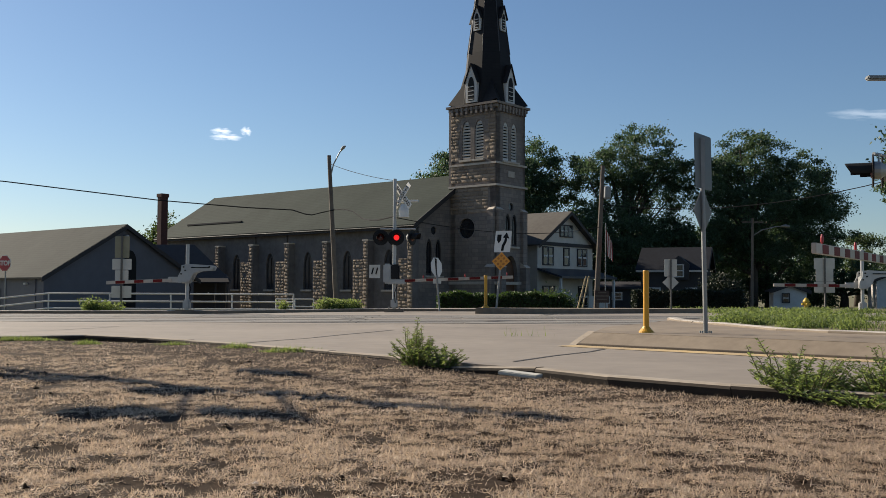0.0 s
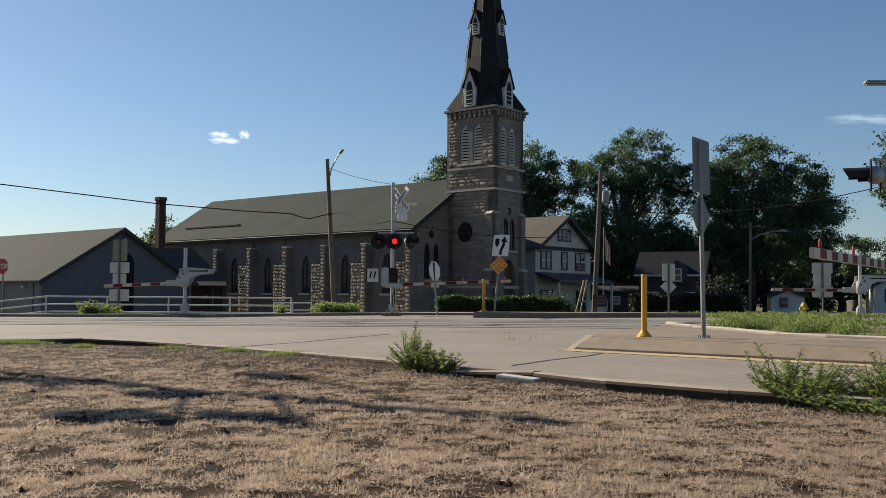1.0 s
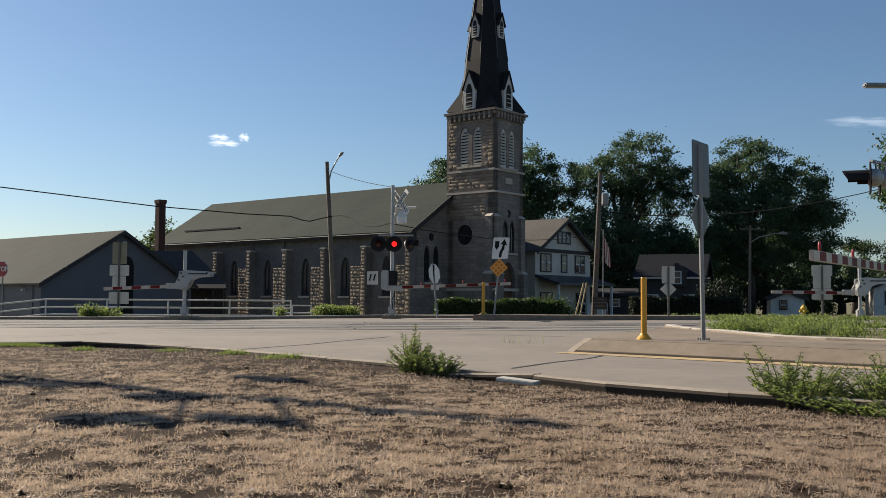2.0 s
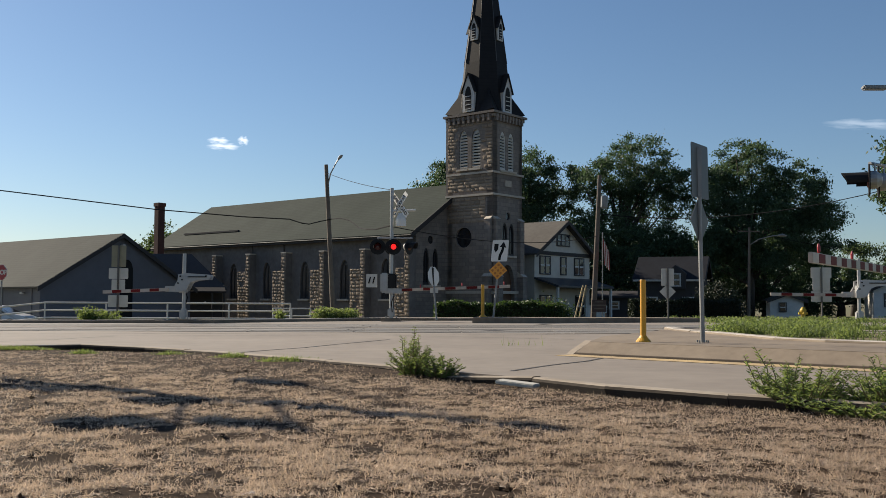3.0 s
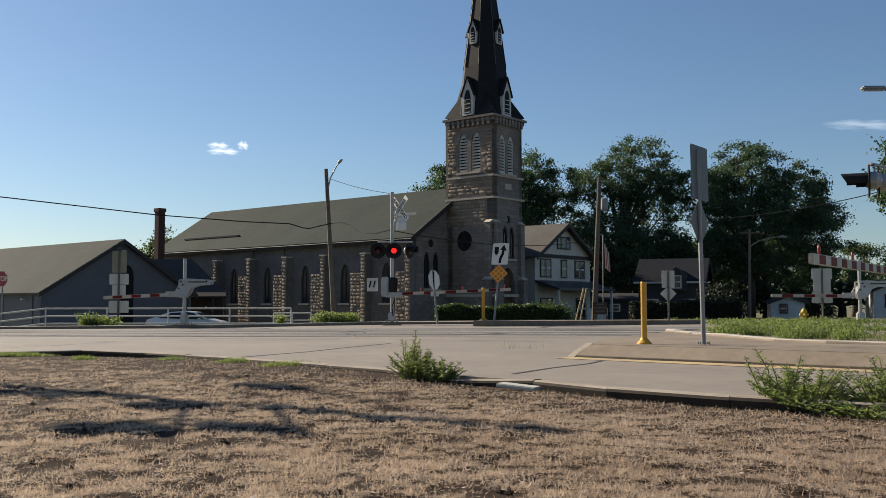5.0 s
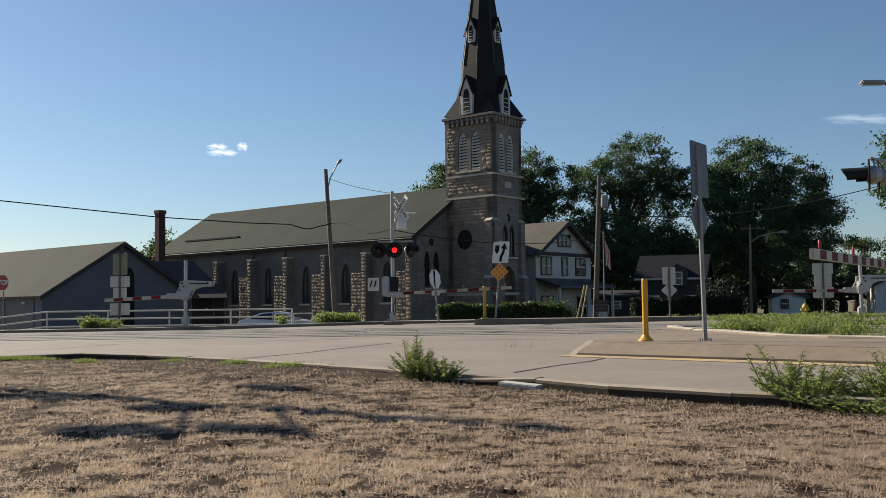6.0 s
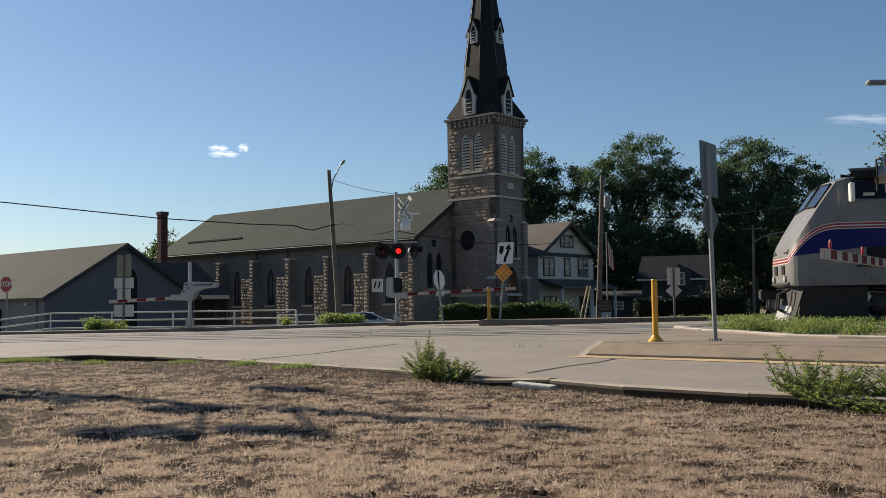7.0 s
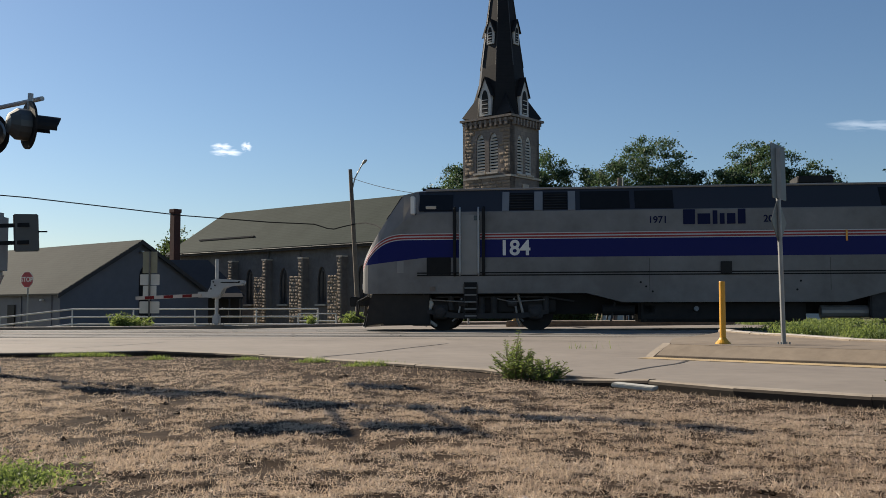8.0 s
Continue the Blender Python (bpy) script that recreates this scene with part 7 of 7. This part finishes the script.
    for z in (1.60, 1.67):
        side("pin_stripe", 0.75 if z < 1.6 else 1.7, 20.9, z - 0.018, z + 0.018, SIGN_BLACK, y=-1.522, d=0.012)
    for x in (8.3, 13.2, 16.8, 19.5):
        side("panel_joint", x - 0.008, x + 0.008, 1.15, 2.05, GUTTER, y=-1.521, d=0.008)
    # numbers and lettering: the maker's word is plain blocks
    for s in (-1, 1):
        m0 = Matrix((Vector((1, 0, 0)) * (1 if s < 0 else -1), Z, Vector((0, s, 0)))).transposed().to_4x4()
        writing("184", 0.60, SIGN_WHITE, hull, Matrix.Translation((4.52, s * 1.53, 2.36)) @ m0, "fleet_number", bold=0.014)
        writing("1971", 0.27, LOGO_BLUE, hull, Matrix.Translation((8.55, s * 1.53, 3.13)) @ m0, "year_lettering", bold=0.005)
        writing("2011", 0.27, LOGO_BLUE, hull, Matrix.Translation((11.70, s * 1.53, 3.13)) @ m0, "year_lettering", bold=0.005)
        xx = 9.22
        for w, hh in ((0.38, 0.42), (0.40, 0.30), (0.18, 0.38), (0.18, 0.30), (0.28, 0.30), (0.26, 0.42)):
            part("logo_block", MB().box((xx + w / 2, s * 1.532, 3.00 + hh / 2), (w - 0.05, 0.012, hh)), LOGO_BLUE, hull, bevel=0.005)
            xx += w + 0.015
    # pilot, coupler and hoses
    pil = part("pilot", MB().add([(0.05, -1.25, 0.12), (0.05, 1.25, 0.12), (0.35, 1.3, 1.08), (0.35, -1.3, 1.08), (-0.12, 0, 0.12), (0.15, 0, 1.08), (1.0, -1.3, 0.3), (1.0, 1.3, 0.3), (1.0, -1.3, 1.08), (1.0, 1.3, 1.08)],
                                 [(0, 4, 5, 3), (4, 1, 2, 5), (0, 3, 8, 6), (1, 7, 9, 2), (0, 6, 7, 1, 4), (3, 5, 2, 9, 8), (6, 8, 9, 7)]), UNDER, lo, "dark steel pilot")
    part("snow_plough", MB().add([(-0.22, 0, 0.08), (0.12, -1.3, 0.08), (0.12, 1.3, 0.08), (-0.05, 0, 0.55), (0.2, -1.3, 0.5), (0.2, 1.3, 0.5), (0.3, 0, 0.3)], [(0, 1, 4, 3), (2, 0, 3, 5), (3, 4, 6), (5, 3, 6), (1, 0, 6), (0, 2, 6), (1, 6, 4), (2, 5, 6)]), LOCO_SILVER, pil, "worn pale plough blade")
    part("coupler", MB().box((-0.15, 0, 0.86), (0.7, 0.22, 0.26)).box((-0.48, 0.05, 0.86), (0.22, 0.34, 0.3)), UNDER, pil, bevel=0.03)
    for y in (-0.75, -0.5, 0.5, 0.75):
        part("brake_hose", MB().tube([(0.1, y, 1.0), (-0.2, y, 0.85), (-0.25, y * 0.95, 0.45), (-0.05, y * 0.9, 0.35)], 0.035, 8), RUBBER, pil)
    part("skirt", MB().box((1.35, 0, 0.62), (1.4, 2.6, 0.9)), UNDER, lo, bevel=0.03)
    # trucks with turning wheels
    for bx in (3.72, 17.2):
        tk = part("truck", MB().box((bx, -1.1, 0.72), (3.9, 0.16, 0.34)).box((bx, 1.1, 0.72), (3.9, 0.16, 0.34)).box((bx, 0, 0.75), (1.0, 2.2, 0.4)), UNDER, lo, "grimy black truck frame", bevel=0.02)
        for dx in (-1.37, 1.37):
            for s in (-1, 1):
                part("axle_box", MB().box((bx + dx, s * 1.2, 0.56), (0.42, 0.2, 0.4)), TRUCK_GREY, tk, bevel=0.03)
                part("brake_cylinder", MB().tube([(bx + dx * 0.42, s * 1.22, 0.80), (bx + dx * 0.62, s * 1.22, 0.80)], 0.11, 10), TRUCK_GREY, tk)
                part("spring", MB().tube([(bx + dx + 0.3, s * 1.2, 0.6), (bx + dx + 0.3, s * 1.2, 1.0)], 0.09, 10), TRUCK_GREY, tk)
                part("damper", MB().tube([(bx + dx - 0.35, s * 1.24, 0.5), (bx + dx - 0.5, s * 1.24, 1.05)], 0.04, 8), LOCO_SILVER, tk)
                part("sand_pipe", MB().tube([(bx + dx - 0.62, s * 0.9, 0.95), (bx + dx - 0.62, s * 0.85, 0.5), (bx + dx - 0.48, s * 0.78, 0.12)], 0.025, 6), SIGNAL_SILVER, tk)
            wh = part("wheelset", MB().tube([(0, -0.95, 0), (0, 0.95, 0)], 0.09, 12).tube([(0, -0.80, 0), (0, -0.66, 0)], 0.51, 28).tube([(0, 0.66, 0), (0, 0.80, 0)], 0.51, 28).tube([(0, -0.84, 0), (0, -0.8, 0)], [0.2, 0.25], 14), UNDER, lo, "dark steel wheels on an axle")
            wh.matrix_basis = pose(bx + dx, 0, 0.51)
            for s in (-1, 1):
                part("axle_cap", MB().box((0.1, s * 0.86, 0), (0.06, 0.06, 0.3)), STEEL, wh)
    for y in (-1.18, 1.18):
        part("sand_hose", MB().tube([(1.98, y, 0.98), (2.08, y * 1.04, 0.78), (1.94, y * 1.02, 0.5), (2.0, y, 0.3), (2.2, y * 0.9, 0.14)], [0.06, 0.075, 0.07, 0.05, 0.05], 8), SIGN_BACK, lo, "pale worn sand hose")
        part("brake_pipe", MB().tube([(2.2, y * 1.06, 0.98), (5.4, y * 1.06, 0.98), (6.2, y * 1.04, 0.85)], 0.025, 6), TRUCK_GREY, lo)
    for s in (-1, 1):
        for bx in (3.72, 17.2):
            part("equaliser_beam", MB().prism([(-1.75, 0.30), (-0.95, 0.16), (0.95, 0.16), (1.75, 0.30), (1.75, 0.42), (0.9, 0.32), (-0.9, 0.32), (-1.75, 0.42)], (bx, s * 1.26, 0.2), (1, 0, 0), (0, 0, 1), 0.06), TRUCK_GREY, lo, "grimy steel truck side beam")
            part("bolster_spring", MB().tube([(bx - 0.18, s * 1.24, 0.52), (bx - 0.18, s * 1.24, 0.98)], 0.1, 10).tube([(bx + 0.18, s * 1.24, 0.52), (bx + 0.18, s * 1.24, 0.98)], 0.1, 10), TRUCK_GREY, lo)
            for dx in (-1.37, 1.37):
                part("journal_cover", MB().tube([(bx + dx, s * 1.28, 0.56), (bx + dx, s * 1.37, 0.56), (bx + dx, s * 1.40, 0.56)], [0.17, 0.16, 0.09], 16), TRUCK_GREY, lo)
                part("brake_lever", MB().tube([(bx + dx * 0.55, s * 1.25, 0.95), (bx + dx * 0.62, s * 1.27, 0.45), (bx + dx * 0.75, s * 1.22, 0.28)], 0.03, 6), LOCO_SILVER, lo)
                part("air_pipe", MB().tube([(bx + dx * 0.2, s * 1.3, 0.93), (bx + dx * 0.5, s * 1.32, 0.84), (bx + dx * 1.2, s * 1.3, 0.9)], 0.018, 6), LOCO_SILVER, lo)
        for x, a in ((7.35, 0.12), (8.1, -0.1), (8.45, 0.0)):
            part("tank_bracket", MB().tube([(x, s * 1.2, 0.82), (x - a, s * 1.2, 0.28)], 0.03, 6), TRUCK_GREY, lo)
        part("valve_box", MB().box((8.3, s * 1.2, 0.62), (0.36, 0.1, 0.26)), TRUCK_GREY, lo, bevel=0.02)
        part("filler_cap", MB().tube([(9.6, s * 1.24, 0.62), (9.6, s * 1.34, 0.64)], 0.07, 10), GALV, lo)
        part("rear_box", MB().box((15.0, s * 1.3, 0.72), (1.5, 0.3, 0.7)), TRUCK_GREY, lo, "dark equipment box", bevel=0.04)
        for x, z in ((8.05, 1.38), (8.2, 1.26), (8.38, 1.12), (12.4, 1.4), (12.3, 1.16)):
            part("drain_hole", MB().tube([(x, s * 1.515, z), (x, s * 1.53, z)], 0.03, 8), SIGN_BLACK, hull)
        part("builder_plate", MB().box((2.15, s * 1.53, 1.22), (0.16, 0.012, 0.12)), STEEL, hull)
        part("cab_number_plate", MB().box((2.1, s * 1.475, 3.56), (0.3, 0.02, 0.12), pose(0, 0, 0, s * -30)), SIGN_BACK, hull, "pale blank plate in the cab window")
    part("underframe", MB().box((11.2, 0, 0.80), (18.6, 1.7, 0.62)), SIGN_BLACK, lo, "black underframe")
    part("fuel_tank", MB().box((10.3, 0, 0.56), (4.6, 2.5, 0.62)), UNDER, lo, "dark fuel tank", bevel=0.08)
    part("air_reservoir", MB().tube([(7.0, -1.1, 0.6), (7.9, -1.1, 0.6)], 0.16, 12), UNDER, lo)
    part("air_reservoir", MB().tube([(13.0, -1.1, 0.55), (14.4, -1.1, 0.55)], 0.18, 12), LOCO_SILVER, lo)
    # roof gear
    for x, w, h in ((2.05, 0.4, 0.05), (13.1, 1.0, 0.22), (17.0, 1.6, 0.2)):
        part("roof_box", MB().box((x, -0.1, 4.22 + h / 2), (w, 1.0, h)), UNDER, lo, bevel=0.03)
    part("horn", MB().tube([(1.95, -0.3, 4.23), (1.7, -0.3, 4.24)], [0.02, 0.05], 10), UNDER, lo)
    part("antenna", MB().tube([(7.7, 0, 4.2), (7.7, 0, 4.55)], 0.02, 6), GALV, lo)
    part("roof_edge", MB().tube([(1.9, -1.12, 4.12), (21, -1.12, 4.12)], 0.035, 6), LOCO_SILVER, lo)
    return lo


def loco_paint():
    """Bands by height that dip down over the nose."""
    m = mat("loco_livery", (0.218, 0.21, 0.20), (0.135, 0.128, 0.119), scale=1.6, rough=0.36, metal=0.1, spec=0.22, bump=0.004, bscale=1.3)
    nt = m.node_tree
    b = nt.nodes["Principled BSDF"]
    silver = b.inputs["Base Color"].links[0].from_socket
    sep = nt.nodes.new("ShaderNodeSeparateXYZ")
    nt.links.new(nt.nodes.new("ShaderNodeTexCoord").outputs["Object"], sep.inputs[0])

    def math_node(op, a, c):
        q = nt.nodes.new("ShaderNodeMath")
        q.operation = op
        for i, v in enumerate((a, c)):
            if isinstance(v, (int, float)):
                q.inputs[i].default_value = v
            else:
                nt.links.new(v, q.inputs[i])
        return q.outputs[0]

    fall = math_node("MAXIMUM", math_node("SUBTRACT", 1.9, sep.outputs["X"]), 0.0)
    bend = math_node("POWER", math_node("MAXIMUM", math_node("SUBTRACT", 1.45, sep.outputs["X"]), 0.0), 3.0)
    top = math_node("ADD", sep.outputs["Z"], math_node("MULTIPLY", bend, 0.30))
    low = math_node("ADD", sep.outputs["Z"], math_node("MULTIPLY", fall, 0.11))
    roof = math_node("GREATER_THAN", math_node("SUBTRACT", sep.outputs["Z"], math_node("MULTIPLY", fall, 3.0)), 3.44)
    blue = math_node("MULTIPLY", math_node("LESS_THAN", top, 2.63), math_node("GREATER_THAN", low, 2.11))
    white = math_node("MULTIPLY", math_node("LESS_THAN", top, 2.815), math_node("GREATER_THAN", top, 2.63))
    red1 = math_node("MULTIPLY", math_node("LESS_THAN", top, 2.705), math_node("GREATER_THAN", top, 2.655))
    red2 = math_node("MULTIPLY", math_node("LESS_THAN", top, 2.79), math_node("GREATER_THAN", top, 2.74))
    col = silver
    for mask, c in ((blue, (0.002, 0.004, 0.085)), (white, (0.46, 0.45, 0.44)), (red1, (0.25, 0.035, 0.03)), (red2, (0.25, 0.035, 0.03)), (roof, (0.036, 0.038, 0.045))):
        mx = nt.nodes.new("ShaderNodeMix")
        mx.data_type = "RGBA"
        nt.links.new(mask, mx.inputs[0])
        nt.links.new(col, mx.inputs[6])
        mx.inputs[7].default_value = (*c, 1)
        col = mx.outputs[2]
    nt.links.new(col, b.inputs["Base Color"])
    return m


# ---- car ----
def build_car():
    """Nose towards +x, wheels on z = 0, centred on x."""
    car = tagged(empty("car"), "white saloon car driving past the church", "car")
    prof = [(-2.32, 0.35), (-2.35, 0.75), (-2.22, 0.96), (-1.95, 1.04), (-0.95, 1.40), (-0.1, 1.46), (0.5, 1.40), (1.32, 1.0), (2.1, 0.82), (2.33, 0.62), (2.33, 0.32)]
    st = []
    mb = MB()
    k = len(prof)
    for y, inset in ((-0.90, 0.0), (-0.88, 0.0), (0.88, 0.0), (0.90, 0.0)):
        for x, z in prof:
            nar = 1 - 0.22 * max(0, (z - 0.95) / 0.5)
            mb.v.append((x * (1 if abs(y) < .89 else .985), y * nar, z))
    for j in range(3):
        for i in range(k):
            a, b = j * k + i, j * k + (i + 1) % k
            mb.f.append((a, b, b + k, a + k))
            mb.mi.append(0)
    mb.f += [tuple(range(k)), tuple(range(4 * k - 1, 3 * k - 1, -1))]
    mb.mi += [0, 0]
    body = part("body", mb, CAR_PAINT, car, "white car body", bevel=0.04)
    for s in (-1, 1):
        for poly in ([(-1.6, 1.06), (-0.88, 1.34), (-0.30, 1.38), (-0.30, 1.0)], [(-0.22, 1.0), (-0.22, 1.39), (0.1, 1.40), (0.46, 1.34), (1.1, 1.0)]):
            o = []
            for x, z in poly:
                o.append((x, s * (0.905 * (1 - 0.22 * max(0, (z - 0.95) / 0.5)) + 0.006), z))
            q = [(x, y - s * 0.02, z) for x, y, z in o]
            n = len(o)
            part("side_window", MB().add(o + q, [tuple(range(n)), tuple(range(2 * n - 1, n - 1, -1))] + [(i, (i + 1) % n, n + (i + 1) % n, n + i) for i in range(n)]), GLASS_DARK, body)
        part("headlight", MB().box((2.2, s * 0.66, 0.70), (0.25, 0.36, 0.12)), SIGN_WHITE, body, bevel=0.03)
        part("tail_light", MB().box((-2.3, s * 0.68, 0.86), (0.12, 0.34, 0.14)), SIGN_RED, body, bevel=0.02)
        part("door_mirror", MB().box((0.85, s * 0.98, 1.0), (0.16, 0.2, 0.13)), CAR_PAINT, body, bevel=0.03)
        part("sill", MB().box((0, s * 0.88, 0.33), (2.2, 0.06, 0.14)), SIGN_BLACK, body)
        part("door_handle", MB().box((-0.1, s * 0.915, 0.86), (0.2, 0.03, 0.03)), GALV, body)
    part("windscreen", MB().add([(0.60, -0.68, 1.37), (0.60, 0.68, 1.37), (1.28, 0.78, 1.035), (1.28, -0.78, 1.035), (0.58, -0.68, 1.33), (0.58, 0.68, 1.33), (1.26, 0.78, 0.99), (1.26, -0.78, 0.99)], [(0, 1, 2, 3), (4, 7, 6, 5), (0, 4, 5, 1), (2, 6, 7, 3), (1, 5, 6, 2), (0, 3, 7, 4)]), GLASS_DARK, body)
    wheels = []
    for x in (-1.4, 1.42):
        for s in (-1, 1):
            w = part("wheel", MB().tube([(0, -0.1, 0), (0, -0.08, 0), (0, 0.08, 0), (0, 0.1, 0)], [0.28, 0.33, 0.33, 0.28], 24), RUBBER, car, "black tyre on a silver rim")
            w.matrix_basis = pose(x, s * 0.82, 0.33)
            part("rim", MB().tube([(0, s * 0.08, 0), (0, s * 0.11, 0)], [0.2, 0.19], 18), GALV, w)
            for i in range(5):
                part("spoke_gap", MB().box((math.cos(i * 1.2566) * 0.12, s * 0.108, math.sin(i * 1.2566) * 0.12), (0.06, 0.012, 0.06)), SIGN_BLACK, w)
            wheels.append((w, x, s * 0.82))
    return car, wheels


def build_clouds():
    nt = CLOUD.node_tree
    nt.nodes.clear()
    out = nt.nodes.new("ShaderNodeOutputMaterial")
    # Clouds glow by emission in place of sunlight falling on them.
    em = nt.nodes.new("ShaderNodeEmission")
    em.inputs[0].default_value = (0.86, 0.90, 0.95, 1)
    em.inputs[1].default_value = 0.72
    tp = nt.nodes.new("ShaderNodeBsdfTransparent")
    mx = nt.nodes.new("ShaderNodeMixShader")
    tc = nt.nodes.new("ShaderNodeTexCoord")
    ns = nt.nodes.new("ShaderNodeTexNoise")
    ns.inputs["Scale"].default_value = 5.5
    ns.inputs["Detail"].default_value = 7
    nt.links.new(tc.outputs["Generated"], ns.inputs["Vector"])
    gr = nt.nodes.new("ShaderNodeTexGradient")
    gr.gradient_type = "SPHERICAL"
    mp = nt.nodes.new("ShaderNodeMapping")
    mp.inputs["Location"].default_value = (-1, 0, -1)
    mp.inputs["Scale"].default_value = (2, 0, 2)
    nt.links.new(tc.outputs["Generated"], mp.inputs["Vector"])
    nt.links.new(mp.outputs[0], gr.inputs[0])
    ad = nt.nodes.new("ShaderNodeMath")
    ad.operation = "MULTIPLY"
    nt.links.new(ns.outputs[0], ad.inputs[0])
    nt.links.new(gr.outputs["Fac"], ad.inputs[1])
    rg = nt.nodes.new("ShaderNodeMapRange")
    rg.inputs[1].default_value, rg.inputs[2].default_value = 0.2, 0.46
    nt.links.new(ad.outputs[0], rg.inputs[0])
    nt.links.new(rg.outputs[0], mx.inputs[0])
    nt.links.new(tp.outputs[0], mx.inputs[1])
    nt.links.new(em.outputs[0], mx.inputs[2])
    nt.links.new(mx.outputs[0], out.inputs[0])
    faint = CLOUD.copy()
    faint.node_tree.nodes[rg.name].inputs[4].default_value = 0.3
    for x, z, w, h in ((-716, 500, 120, 40), (-640, 500, 62, 52), (-700, 482, 180, 40), (1290, 560, 420, 62)):
        mb = MB()
        n, k = 12, 5
        vs = [(x + w / 2 * math.cos(2 * math.pi * i / n), 3000 - 1.0 * (x % 7), z + h / 2 * math.sin(2 * math.pi * i / n)) for i in range(n)]
        mb.add(vs, [tuple(range(n))])
        ob = tagged(part("cloud", mb, faint if x > 0 else CLOUD), "thin white wisp of cloud", "cloud", kind="structure")
        ob.visible_shadow = False


build_ground()
build_road()
build_clouds()
build_hall()
build_houses()
build_trees()
build_hedges()
build_plants()
build_signals()
build_signs()
build_fence()
build_poles()
LOCO = build_loco()
CAR, CAR_WHEELS = build_car()
build_tracks()
build_church()


def motions():
    """The train runs in, the car drives by, the red lights flash."""
    slope = -math.degrees(math.atan(0.108))
    speed = 13.05 * math.hypot(1, 0.108)
    rows = []
    for t in (0.0, 2.0, 4.0, 5.0, 6.0, 6.5, 7.0, 7.5, 8.0):
        x = 1.62 - 13.05 * (t - 7.6)
        rows.append((t, pose(x, track_y(x), 0.075 + 0.0035 * max(-6, min(12, x)), 0, 0, slope)))
    walk(LOCO, rows)
    for w in [c for c in LOCO.children if c.name.startswith("wheelset")]:
        home = w.matrix_basis.translation.copy()
        step = 1 / 30
        walk(w, [(k * step, Matrix.Translation(home) @ pose(0, 0, 0, 0, -math.degrees(speed * k * step / 0.51), 0)) for k in range(241)])
    path = [(0.0, -46.0), (2.0, -33.4), (3.5, -24.1), (4.5, -18.2), (5.25, -14.1), (6.0, -10.2), (6.5, -7.7), (7.0, -5.3), (7.5, -2.9), (8.0, -0.7)]
    walk(CAR, [(t, pose(x, 58.0, -0.96)) for t, x in path])
    ts = [p[0] for p in path]
    xs = [p[1] for p in path]
    for w, wx, wy in CAR_WHEELS:
        step = 1 / 15
        walk(w, [(k * step, pose(wx, wy, 0.33, 0, math.degrees((np.interp(k * step, ts, xs) - xs[0]) / 0.33), 0)) for k in range(121)])
    for (rotor, p, ang), left in ROTORS:
        rows = []
        lit = not left
        a = 0.0 if lit else 180.0
        rows.append((0.0, Matrix.Translation(p) @ pose(0, 0, 0, 0, 0, ang + a)))
        t = 0.15
        while t < 7.9:
            for k in (0, 1, 2, 3):
                rows.append((t + (k - 1.5) / 30, Matrix.Translation(p) @ pose(0, 0, 0, 0, 0, ang + a + 60 * k)))
            a += 180
            t += 0.498
        rows.append((8.0, Matrix.Translation(p) @ pose(0, 0, 0, 0, 0, ang + a)))
        walk(rotor, rows)


motions()
